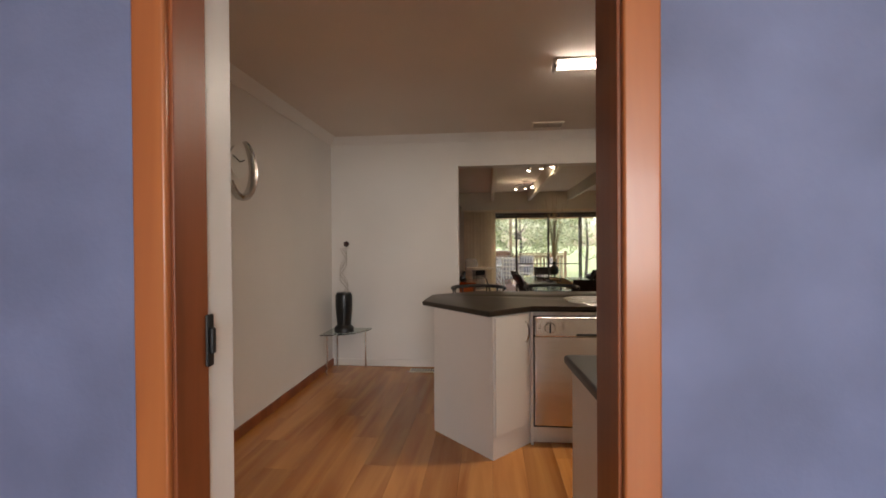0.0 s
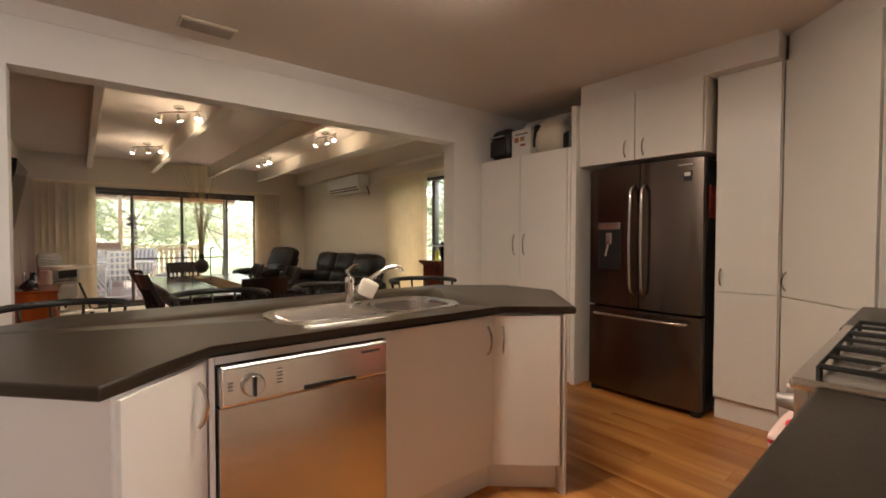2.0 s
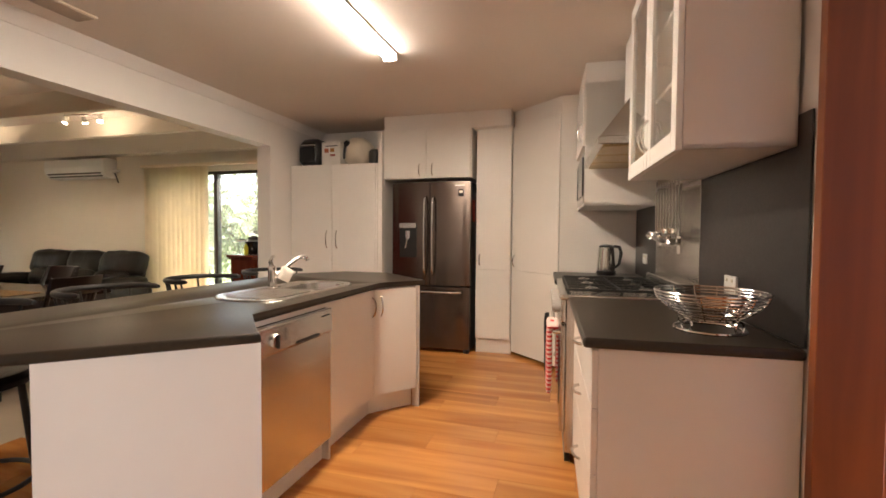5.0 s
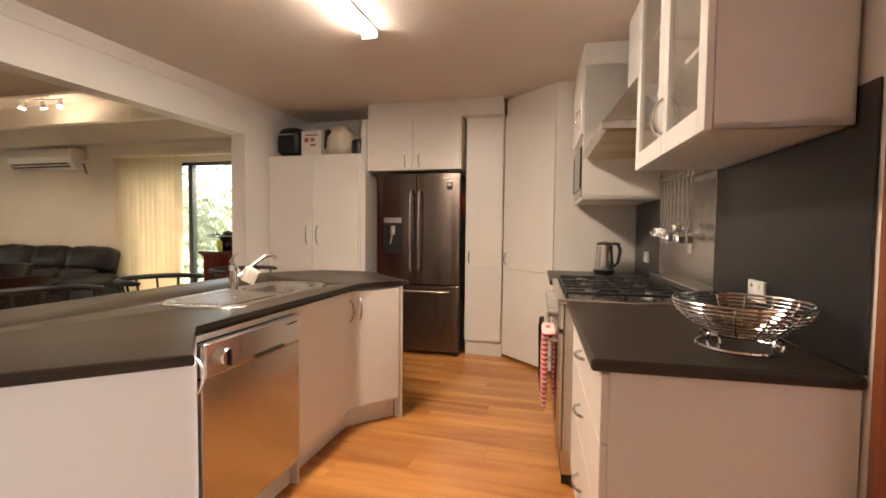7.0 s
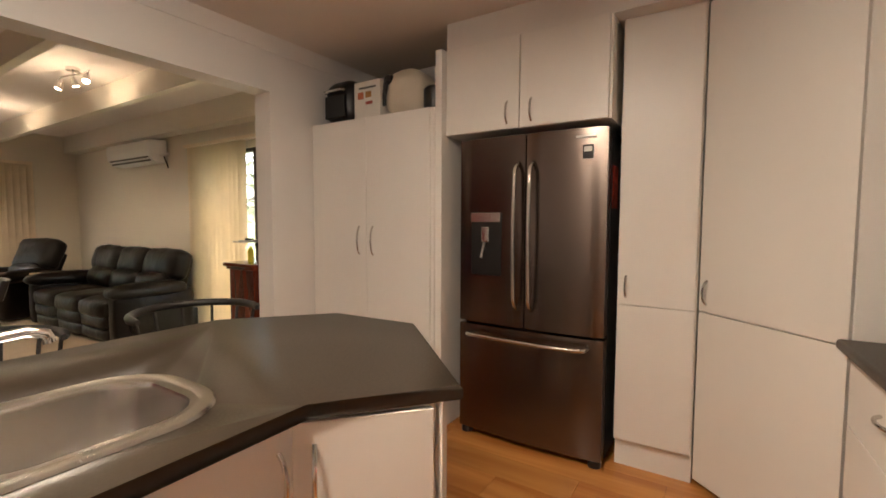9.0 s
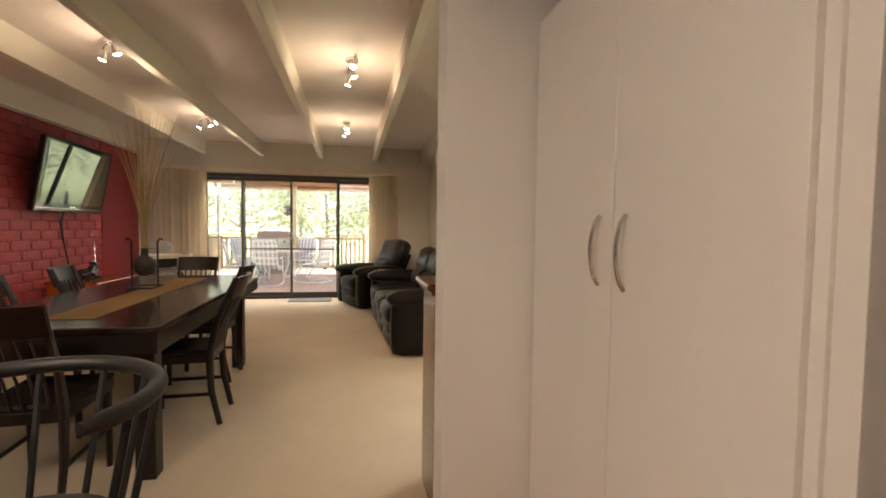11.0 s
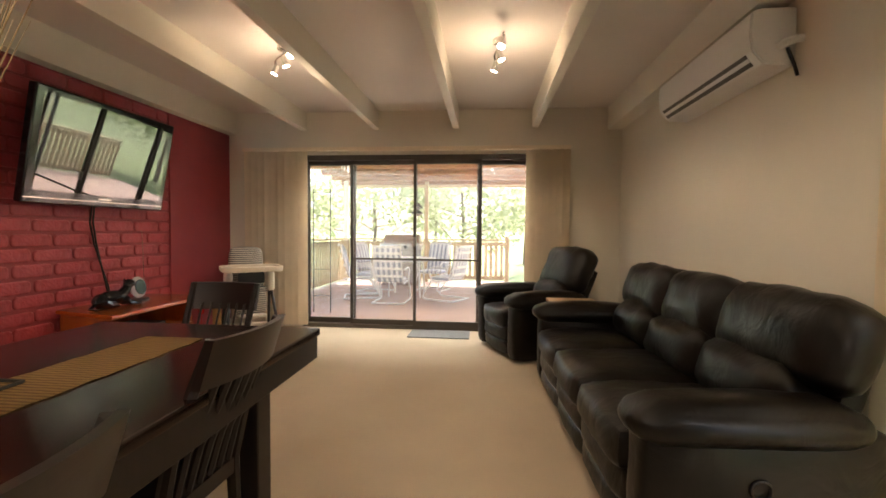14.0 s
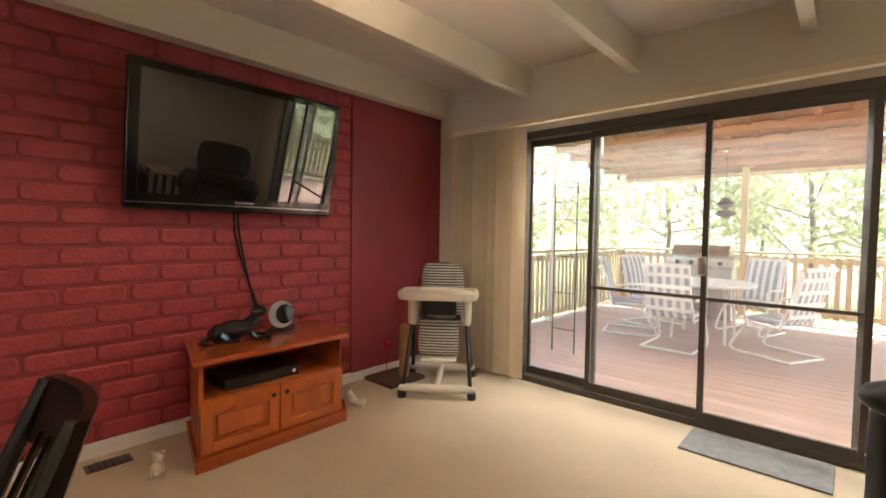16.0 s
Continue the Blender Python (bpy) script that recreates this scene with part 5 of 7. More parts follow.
for z in (1.13, 1.22, 1.32, 1.42, 1.55):
    bm = B(); box(bm, 0.02, 0.085, -0.36, 0.12, z, z + 0.012); part("shelf", bm, DARKLEG, R)
rnd = random.Random(3)
BALLS = [paint("ball_%s" % n, c, 0.1, 0.02, 5, 0) for n, c in (("red", (0.5, 0.02, 0.02)), ("yellow", (0.55, 0.35, 0.03)), ("blue", (0.03, 0.08, 0.35)), ("black", (0.01, 0.01, 0.01)), ("green", (0.02, 0.18, 0.05)))]
for z in (1.142, 1.232, 1.332):
    for i in range(7):
        bm = B(); bmesh.ops.create_uvsphere(bm, u_segments=14, v_segments=8, radius=0.027); turn(bm, Matrix.Translation((-0.40, 6.73 + i * 0.06, z + 0.027)))
        solid("billiard_ball", bm, BALLS[0] if z < 1.2 or rnd.random() < 0.45 else rnd.choice(BALLS), "glossy billiard ball on the rack shelf", "ball", "billiard balls")
CUE = timber("cue_wood", (0.30, 0.12, 0.04), (0.50, 0.24, 0.09), "z", 0.25)
for i, h in enumerate((1.98, 1.93, 1.70, 1.84)):
    q = thing("pool_cue", (-0.39, 7.20 + i * 0.05, 0.60), "wooden pool cue standing in the rack", "pool cue", "pool cues")
    bm = B(); tube(bm, [(0, 0, 0.45), (-0.02, 0, h - 0.62)], [0.012, 0.006], 10); part("shaft", bm, CUE, q)
    bm = B(); tube(bm, [(0, 0, 0.0), (0, 0, 0.45)], [0.015, 0.012], 10); part("butt", bm, BLACK if i % 2 else JARRAH, q, "dark wrapped butt")
bm = B(); tube(bm, [(-0.40, 6.80, 0.95), (-0.38, 6.92, 0.72), (-0.37, 7.02, 0.615)], 0.012, 8); tube(bm, [(-0.37, 6.72, 0.62), (-0.37, 7.02, 0.615)], 0.012, 8); solid("ball_triangle", bm, BLACK, "black ball triangle resting in the rack", "ball rack")
bm = B(); lathe(bm, [(0.03, 0), (0.03, 0.01), (0.02, 0.05), (0.012, 0.10), (0.016, 0.13), (0.006, 0.14)], 14, (-0.38, 7.10, 0.60)); solid("chalk_bottle", bm, BLACK, "small dark skittle in the rack", "skittle")

# ---- high chair corner ----
HC = thing("high_chair", pose(0.10, 10.50, 0, 0, 0, 38), "cream high chair with a checked seat pad and tray", "high chair")
CHECK = stripes("checked_cloth", (0.50, 0.44, 0.36), (0.05, 0.05, 0.05), 2, 45)
for s in (-1, 1):
    bm = B(); tube(bm, [(s * 0.25, -0.27, 0.07), (s * 0.21, -0.05, 0.56)], 0.016, 10); part("leg", bm, BLACK, HC, "dark metal leg")
    bm = B(); tube(bm, [(s * 0.25, 0.27, 0.07), (s * 0.21, 0.02, 0.56)], 0.016, 10); part("leg", bm, BLACK, HC, "dark metal leg")
    bm = B(); cushion(bm, s * 0.21 - 0.035, s * 0.21 + 0.035, -0.10, 0.10, 0.50, 0.72, 0.03, 0.005, lump=0); part("side_bracket", bm, CREAM, HC)
for y in (-0.27, 0.27):
    bm = B(); cushion(bm, -0.28, 0.28, y - 0.03, y + 0.03, 0.045, 0.10, 0.025, 0.004, lump=0); part("foot_bar", bm, CREAM, HC)
    for s in (-1, 1):
        bm = B(); lathe(bm, [(0.03, 0), (0.034, 0.02), (0.03, 0.05)], 12, (s * 0.26, y, 0)); part("castor", bm, BLACK, HC)
bm = B(); tube(bm, [(0, -0.25, 0.08), (0, 0.25, 0.08)], 0.022, 8); part("spine", bm, CREAM, HC)
bm = B(); cushion(bm, -0.17, 0.17, -0.10, 0.16, 0.48, 0.55, 0.03, 0.01); part("seat", bm, CHECK, HC)
bm = B(); cushion(bm, -0.17, 0.17, 0.12, 0.21, 0.50, 0.97, 0.16, 0.012); turn(bm, Matrix.Translation((0, 0.14, 0.5)) @ pose(0, 0, 0, -8, 0, 0) @ Matrix.Translation((0, -0.14, -0.5))); part("backrest", bm, CHECK, HC)
bm = B(); cushion(bm, -0.15, 0.15, -0.13, -0.09, 0.28, 0.50, 0.02, 0.01); part("leg_flap", bm, CHECK, HC)
bm = B(); cushion(bm, -0.13, 0.13, -0.15, -0.13, 0.60, 0.72, 0.01, 0.0); part("harness", bm, BLACK, HC, "black buckle strap")
bm = dish([(rrect(-0.29, 0.29, -0.34, 0.06, 0.10), 0.735), (rrect(-0.30, 0.30, -0.35, 0.07, 0.11), 0.76), (rrect(-0.30, 0.30, -0.35, 0.07, 0.11), 0.785), (rrect(-0.275, 0.275, -0.325, 0.045, 0.09), 0.785), (rrect(-0.27, 0.27, -0.32, 0.04, 0.09), 0.765)]); part("tray", bm, CREAM, HC)
bm = B(); cushion(bm, -0.14, 0.14, -0.20, -0.08, 0.24, 0.27, 0.012, 0.0, lump=0); part("footrest", bm, CREAM, HC)
S = thing("scratching_post", (-0.275, 10.36, 0), "rope-wrapped cat scratching post on a flat base", "scratching post")
bm = B(); box(bm, -0.17, 0.17, -0.19, 0.19, 0, 0.03, 0.006); part("base", bm, paint("brown_carpet", (0.10, 0.06, 0.045), 0.95, 0.2, 20, 0.5, 200), S, "brown carpeted base")
bm = B(); lathe(bm, [(0.042, 0.03)] + [(0.042 + 0.003 * (i % 2), 0.04 + i * 0.012) for i in range(34)] + [(0.03, 0.46)], 14, (0.05, 0.06, 0)); part("post", bm, paint("sisal", (0.42, 0.24, 0.09), 0.9, 0.2, 30, 0.5, 200), S)
bm = B(); bmesh.ops.create_uvsphere(bm, u_segments=12, v_segments=8, radius=0.03); turn(bm, Matrix.Translation((-0.06, -0.04, 0.30))); tube(bm, [(-0.06, -0.04, 0.03), (-0.06, -0.04, 0.28)], 0.003, 5); part("toy_ball", bm, BALLS[0], S, "red ball on a spring")
bm = B(); cushion(bm, -0.04, 0.04, -0.035, 0.035, 0.0, 0.10, 0.03, 0.01); bmesh.ops.create_uvsphere(bm, u_segments=12, v_segments=8, radius=0.038, matrix=Matrix.Translation((0, 0, 0.135)))
for s in (-1, 1):
    bmesh.ops.create_uvsphere(bm, u_segments=8, v_segments=6, radius=0.015, matrix=Matrix.Translation((0, s * 0.03, 0.168))); bmesh.ops.create_uvsphere(bm, u_segments=8, v_segments=6, radius=0.02, matrix=Matrix.Translation((0.045, s * 0.03, 0.018)))
turn(bm, pose(-0.02, 8.56, 0, 0, 0, -30) @ Matrix.Scale(0.72, 4)); solid("teddy_bear", bm, paint("pale_plush", (0.55, 0.47, 0.36), 0.95, 0.2, 40, 0.6, 200), "small pale toy bear sitting on the carpet", "toy")
bm = B(); tube(bm, [(-0.05, 9.73, 0.13), (-0.06, 9.75, 0.07), (-0.04, 9.77, 0.035), (0.0, 9.79, 0.025), (-0.04, 9.86, 0.02)], [0.018, 0.032, 0.034, 0.03, 0.018], 8); turn(bm, Matrix.Identity(4)); solid("rope_toy", bm, paint("rope", (0.5, 0.42, 0.30), 0.95, 0.3, 40, 0.6, 120), "frayed pale rope toy beside the cabinet", "toy")
VG = thing("floor_vent", (-0.33, 8.42, 0), "brown metal floor vent in the carpet", "vent")
bm = B(); box(bm, -0.05, 0.05, -0.10, 0.10, 0, 0.006, 0.002); part("frame", bm, BRONZE, VG)
for i in range(6):
    bm = B(); box(bm, -0.04, 0.04, -0.085 + i * 0.03, -0.07 + i * 0.03, 0.006, 0.010); part("slat", bm, BLACK, VG)
bm = B(); box(bm, 1.80, 2.48, 10.69, 11.05, 0.001, 0.014, 0.004); solid("door_mat", bm, paint("grey_mat", (0.20, 0.20, 0.20), 0.95, 0.15, 20, 0.6, 200), "grey door mat by the sliding doors", "mat")

# ---- sideboard behind the pier ----
SB = thing("sideboard", (0, 0, 0), "red-brown lacquered sideboard against the pier wall", "sideboard")
bm = B(); box(bm, 3.14, 4.08, 5.06, 5.36, 0.0, 0.94, 0.003); part("body", bm, REDWOOD, SB)
bm = B(); box(bm, 3.105, 4.11, 5.05, 5.395, 0.955, 0.985, 0.010, 3); part("top", bm, REDWOOD, SB)
bm = B(); box(bm, 3.125, 4.09, 5.055, 5.38, 0.935, 0.957, 0.006); part("moulding", bm, REDWOOD, SB)
for x0, x1 in ((3.17, 3.61), (3.63, 4.07)):
    bm = B(); box(bm, x0, x1, 5.36, 5.378, 0.08, 0.92, 0.004); d = part("door", bm, REDWOOD, SB)
    bm = B(); tube(bm, [(x1 - 0.04 if x0 < 3.4 else x0 + 0.04, 5.378, 0.6), (x1 - 0.04 if x0 < 3.4 else x0 + 0.04, 5.40, 0.6)], 0.012, 10); part("knob", bm, IRON, d)
bm = B(); lathe(bm, [(0.020, 0), (0.022, 0.008), (0.022, 0.085), (0.018, 0.093), (0.008, 0.105), (0.008, 0.118)], 16, (3.235, 5.24, 0.985)); solid("spray_bottle", bm, paint("yellow_plastic", (0.60, 0.55, 0.04), 0.35, 0.05, 6), "yellow plastic bottle on the sideboard", "bottle")
bm = B(); lathe(bm, [(0.05, 0), (0.07, 0.04), (0.08, 0.13), (0.085, 0.14), (0.07, 0.14)], 20, (3.40, 5.29, 0.985)); solid("dark_pot", bm, BLACKGLOSS, "dark glossy pot on the sideboard", "pot")
bm = B(); box(bm, 3.20, 3.52, 5.24, 5.41, 1.126, 1.134, 0.003); box(bm, 3.24, 3.50, 5.22, 5.40, 1.134, 1.141, 0.002); turn(bm, Matrix.Identity(4)); solid("paper_stack", bm, paint("paper", (0.6, 0.6, 0.58), 0.7, 0.2, 20), "loose papers lying on the pot", "papers")
bm = B(); tube(bm, [(3.32, 5.26, 1.158), (3.42, 5.30, 1.165), (3.49, 5.28, 1.158)], [0.02, 0.03, 0.015], 8); tube(bm, [(3.25, 5.33, 1.150), (3.31, 5.31, 1.150)], 0.008, 6); solid("sunglasses_case", bm, BLACK, "black soft case on the papers", "case")
bm = B(); lathe(bm, [(0.06, 0), (0.075, 0.10), (0.07, 0.11)], 16, (3.85, 5.28, 0.985)); solid("flower_pot", bm, paint("terracotta", (0.3, 0.13, 0.07), 0.7), "small pot on the sideboard", "pot")
rnd = random.Random(8); bm = B()
for i in range(90):
    a, r, h = rnd.uniform(0, 6.28), rnd.uniform(0.01, 0.13), rnd.uniform(0.10, 0.26)
    p = Vector((3.85 + math.cos(a) * r, 5.28 + math.sin(a) * r, 0.985 + h))
    bm.faces.new([bm.verts.new(p + Vector((rnd.uniform(-0.03, 0.03), rnd.uniform(-0.03, 0.03), rnd.uniform(-0.02, 0.02)))) for _ in range(3)])
tagged(solid("pot_plant_leaves", bm, LEAF, "small green leaves in a pot", "plant"), kind="stuff")

# ---- air conditioner ----
AC = thing("air_conditioner", (0, 0.28, 0.14), "white split-system air conditioner high on the wall", "air conditioner")
bm = B()
prof = [(4.148, 1.86), (4.00, 1.87), (3.945, 1.93), (3.93, 2.02), (3.935, 2.12), (3.97, 2.14), (4.148, 2.14)]
lo = [bm.verts.new((x, 7.98, z)) for x, z in prof]; hi = [bm.verts.new((x, 9.16, z)) for x, z in prof]
bm.faces.new(lo); bm.faces.new(hi[::-1])
for i in range(len(prof)):
    j = (i + 1) % len(prof); bm.faces.new((lo[i], lo[j], hi[j], hi[i]))
bmesh.ops.bevel(bm, geom=list(bm.edges), offset=0.008, segments=2, affect="EDGES")
part("body", bm, WHITEPLASTIC, AC)
for i in range(3):
    bm = B(); box(bm, -0.012, 0.012, 8.04, 9.10, -0.003, 0.003); turn(bm, pose(3.965 - 0.012 * i + 0.01, 0, 1.888 + 0.018 * i, 0, 50, 0)); part("louvre", bm, BRONZE if i != 1 else WHITEPLASTIC, AC, "air outlet louvre")
bm = B(); tube(bm, [(4.06, 7.98, 1.95), (4.08, 7.95, 1.96), (4.12, 7.94, 1.97), (4.148, 7.93, 1.97)], 0.02, 8); part("pipe", bm, WHITEPLASTIC, AC)
bm = B(); tube(bm, [(4.10, 7.97, 1.94), (4.125, 7.96, 1.86), (4.14, 7.955, 1.80)], 0.008, 6); part("cable", bm, BLACK, AC)


# ---- track lights ----
def track_light(x, y, ang):
    t = thing("track_light", pose(x, y, LC, 0, 0, ang), "ceiling spotlight bar with three lit spots", "ceiling light", "living room spotlights")
    bm = B(); lathe(bm, [(0.05, -0.028), (0.05, -0.005), (0.045, 0.0)], 20); part("rose", bm, BENTSTEEL, t)
    bm = B(); tube(bm, [(0, -0.26, -0.06)] + [(0.02 * math.sin(math.tau * i / 8), -0.26 + 0.52 * i / 8, -0.06) for i in range(1, 8)] + [(0, 0.26, -0.06)], 0.008, 8); tube(bm, [(0, 0, -0.06), (0, 0, -0.02)], 0.010, 8); part("bar", bm, BENTSTEEL, t)
    for k, y2 in enumerate((-0.22, 0.0, 0.22)):
        d = Vector((0.35 if k == 1 else -0.3, 0.3 * (k - 1), -1)).normalized()
        p = Vector((0, y2, -0.10))
        bm = B(); tube(bm, [(0, y2, -0.06), tuple(p)], 0.005, 6); tube(bm, [tuple(p - d * 0.02), tuple(p + d * 0.05)], [0.018, 0.028], 14); s = part("spot", bm, BENTSTEEL, t, "small metal spotlight")
        bm = B(); tube(bm, [tuple(p + d * 0.051), tuple(p + d * 0.056)], 0.024, 14); part("bulb", bm, BULB, s, "lit bulb")
    return t


track_light(1.10, 9.22, 40)
track_light(2.73, 9.22, 5)
track_light(1.15, 6.9, 40)
track_light(2.80, 7.0, 5)


# ---- blinds and sliding doors ----
def vane_blind(name, x0, y0, dx, dy, n, step, z0, z1, slant, label):
    """Bunched vertical vanes along (dx, dy)."""
    t = thing(name, (0, 0, 0), label, "blind")
    rnd = random.Random(n)
    for i in range(n):
        a = math.atan2(dy, dx) + radians(slant + rnd.uniform(-7, 7))
        cx, cy = x0 + dx * (i + 0.5) * step, y0 + dy * (i + 0.5) * step
        w = 0.055
        bm = B()
        pts = []
        for k in range(5):
            u = -w + 2 * w * k / 4
            b = 0.008 * (1 - (u / w) ** 2)
            pts.append((cx + u * math.cos(a) - b * math.sin(a), cy + u * math.sin(a) + b * math.cos(a)))
        lo = [bm.verts.new((x, y, z0)) for x, y in pts]; hi = [bm.verts.new((x, y, z1)) for x, y in pts]
        for k in range(4):
            bm.faces.new((lo[k], lo[k + 1], hi[k + 1], hi[k]))
        bmesh.ops.solidify(bm, geom=bm.faces[:], thickness=0.0015)
        part("vane", bm, BLIND, t)
    return t


b1 = vane_blind("vertical_blind", -0.20, 10.99, 1, 0, 9, 0.082, 0.04, 2.09, 20, "cream vertical blind drawn aside at the sliding doors")
b2 = vane_blind("vertical_blind", 3.10, 10.99, 1, 0, 6, 0.076, 0.04, 2.09, -20, "cream vertical blind drawn aside at the sliding doors")
bm = B(); box(bm, -0.23, 3.57, 10.96, 11.02, 2.09, 2.13, 0.003); part("headrail", bm, BLIND, b1, "cream headrail above the doors")
b3 = vane_blind("vertical_blind", 4.10, 6.60, 0, 1, 13, 0.082, 0.05, 2.13, 20, "cream vertical blind drawn aside at the side window")
bm = B(); box(bm, 4.06, 4.13, 5.60, 7.72, 2.13, 2.165, 0.003); part("headrail", bm, BLIND, b3, "cream headrail with a scalloped edge")


def pane_y(parent, x0, x1, z0, z1, y, fr=0.035):
    bm = B()
    for b4 in ((x0, x0 + fr, z0, z1), (x1 - fr, x1, z0, z1), (x0 + fr, x1 - fr, z0, z0 + 0.06), (x0 + fr, x1 - fr, z1 - 0.05, z1)):
        box(bm, b4[0], b4[1], y - 0.016, y + 0.016, b4[2], b4[3], 0.002)
    f = part("sash", bm, BRONZE, parent)
    bm = B(); box(bm, x0 + fr - 0.004, x1 - fr + 0.004, y - 0.003, y + 0.003, z0 + 0.055, z1 - 0.045); g = part("pane", bm, GLASS, f, "clear glass pane"); g.visible_shadow = False
    return f


W = thing("sliding_door_1", (0, 0, 0), "bronze aluminium sliding glass doors to the deck", "sliding door", kind="structure")
bm = B()
for b4 in ((0.45, 0.49, 0, 2.06), (3.12, 3.16, 0, 2.06), (0.49, 3.12, 2.0, 2.06), (0.49, 3.12, 0.0, 0.045)):
    box(bm, b4[0], b4[1], 11.09, 11.24, b4[2], b4[3], 0.003)
part("frame", bm, BRONZE, W)
pane_y(W, 0.47, 1.08, 0.045, 2.0, 11.20)
s1 = pane_y(W, 1.03, 1.83, 0.045, 2.0, 11.14)
s2 = pane_y(W, 1.80, 2.60, 0.045, 2.0, 11.105)
pane_y(W, 2.54, 3.14, 0.045, 2.0, 11.20)
for x0, x1, y, s in ((1.06, 1.80, 11.14, s1), (1.83, 2.57, 11.105, s2)):
    bm = B(); box(bm, x0, x1, y - 0.010, y + 0.010, 0.82, 0.842, 0.002); part("mid_rail", bm, BRONZE, s, "thin dark cross rail")
bm = B(); box(bm, 1.785, 1.83, 11.07, 11.088, 0.98, 1.10, 0.004); part("latch", bm, BENTSTEEL, W, "silver door latch")
W2 = thing("sliding_door_2", (0, 0, 0), "bronze aluminium side door with a diamond security screen", "sliding door", kind="structure")
bm = B()
for b4 in ((5.62, 5.66, 0.03, 2.06), (7.58, 7.62, 0.03, 2.06), (5.66, 7.58, 2.02, 2.06), (5.66, 7.58, 0.03, 0.07), (6.50, 6.56, 0.07, 2.02)):
    box(bm, 4.18, 4.26, b4[0], b4[1], b4[2], b4[3], 0.003)
part("frame", bm, BRONZE, W2)
bm = B(); box(bm, 4.20, 4.206, 5.66, 7.58, 0.07, 2.02); g = part("pane", bm, GLASS, W2, "clear glass pane"); g.visible_shadow = False
bm = B()
for i in range(-17, 12):
    for s in (1, -1):
        pts = []
        z_at = lambda y: (0.10 + (y - 5.66) * 1.9 + i * 0.115 * 1.0) if s > 0 else (2.02 - (y - 5.66) * 1.9 - i * 0.115)
        for y in (5.66, 6.50):
            pts.append((y, z_at(y)))
        (ya, za), (yb, zb) = pts
        lo2, hi2 = 0.10, 2.02
        def clip(y1, z1, y2, z2):
            if z1 < lo2: y1, z1 = y1 + (lo2 - z1) * (y2 - y1) / (z2 - z1), lo2
            if z1 > hi2: y1, z1 = y1 + (hi2 - z1) * (y2 - y1) / (z2 - z1), hi2
            return y1, z1
        if max(za, zb) <= lo2 or min(za, zb) >= hi2:
            continue
        a2, b2c = clip(ya, za, yb, zb), clip(yb, zb, ya, za)
        tube(bm, [(4.235, *a2), (4.235, *b2c)], 0.0035, 4)
tagged(part("security_screen", bm, BRONZE, W2, "diamond mesh security screen"), kind="stuff")

# ---- kitchen small things ----
def fluoro():
    t = thing("fluorescent_light", (1.40, 3.02, KC), "lit fluorescent batten light on the kitchen ceiling", "ceiling light")
    bm = B(); box(bm, -0.60, 0.60, -0.05, 0.05, -0.015, 0.0, 0.003); part("base", bm, WHITEPLASTIC, t)
    for x0, x1 in ((-0.60, -0.005), (0.005, 0.60)):
        bm = B()
        rows = []
        for x in (x0, x1):
            rows.append([bm.verts.new((x, 0.045 * math.cos(radians(a)), -0.015 + 0.04 * math.sin(radians(a)))) for a in range(180, 361, 20)])
        for k in range(len(rows[0]) - 1):
            bm.faces.new((rows[0][k], rows[0][k + 1], rows[1][k + 1], rows[1][k]))
        bm.faces.new(rows[0]); bm.faces.new(rows[1][::-1])
        part("diffuser", bm, TUBE, t, "glowing white diffuser")
    for s in (-1, 1):
        bm = B(); box(bm, s * 0.61 - 0.012, s * 0.61 + 0.012, -0.05, 0.05, -0.058, 0.0, 0.006); part("end_cap", bm, WHITEPLASTIC, t)


fluoro()
VT = thing("ceiling_vent", (0.94, 4.52, KC), "beige slatted ceiling vent", "vent")
bm = B(); box(bm, -0.15, 0.15, -0.075, 0.075, -0.012, 0.0, 0.003); part("frame", bm, CREAM, VT)
for i in range(6):
    bm = B(); box(bm, -0.135, 0.135, -0.062 + i * 0.022, -0.048 + i * 0.022, -0.018, -0.010, 0.001); part("slat", bm, paint("vent_slat", (0.42, 0.35, 0.28), 0.5), VT)
KV = thing("floor_register", (-0.28, 4.68, 0), "brass-coloured floor register by the wall", "vent")
bm = B(); box(bm, -0.17, 0.17, -0.06, 0.06, 0.0, 0.008, 0.002); part("frame", bm, CREAM, KV)
for i in range(11):
    bm = B(); box(bm, -0.15 + i * 0.028, -0.137 + i * 0.028, -0.045, 0.045, 0.008, 0.011); part("slat", bm, BLACK, KV)

CK = thing("wall_clock", (-1.33, 3.02, 1.83), "oval silver wall clock with a pendulum on the wall", "clock")
bm = B(); tube(bm, [(0.02, 0.15 * math.cos(a), 0.20 * math.sin(a)) for a in [radians(70 - 11 * i) for i in range(21)]], [0.02 + 0.022 * math.sin(math.pi * i / 20) for i in range(21)], 8, flat=0.6); part("crescent", bm, BENTSTEEL, CK, "satin silver crescent")
bm = B(); tube(bm, [(0.004, -0.02, 0.04), (0.018, -0.02, 0.04)], 0.11, 32); part("face", bm, WHITEPLASTIC, CK, "pale round clock face")
for a, l in ((20, 0.09), (160, 0.06)):
    bm = B(); tube(bm, [(0.022, -0.02, 0.04), (0.022, -0.02 - l * math.cos(radians(a)), 0.04 + l * math.sin(radians(a)))], 0.004, 5); part("clock_hand", bm, BLACK, CK, "thin black pointer")
bm = B(); tube(bm, [(0.01, -0.06, -0.16), (0.01, 0.04, -0.21)], 0.006, 6); part("pendulum", bm, BENTSTEEL, CK)
ST = thing("corner_table", (-1.12, 4.60, 0), "small glass corner table on thin metal legs", "table")
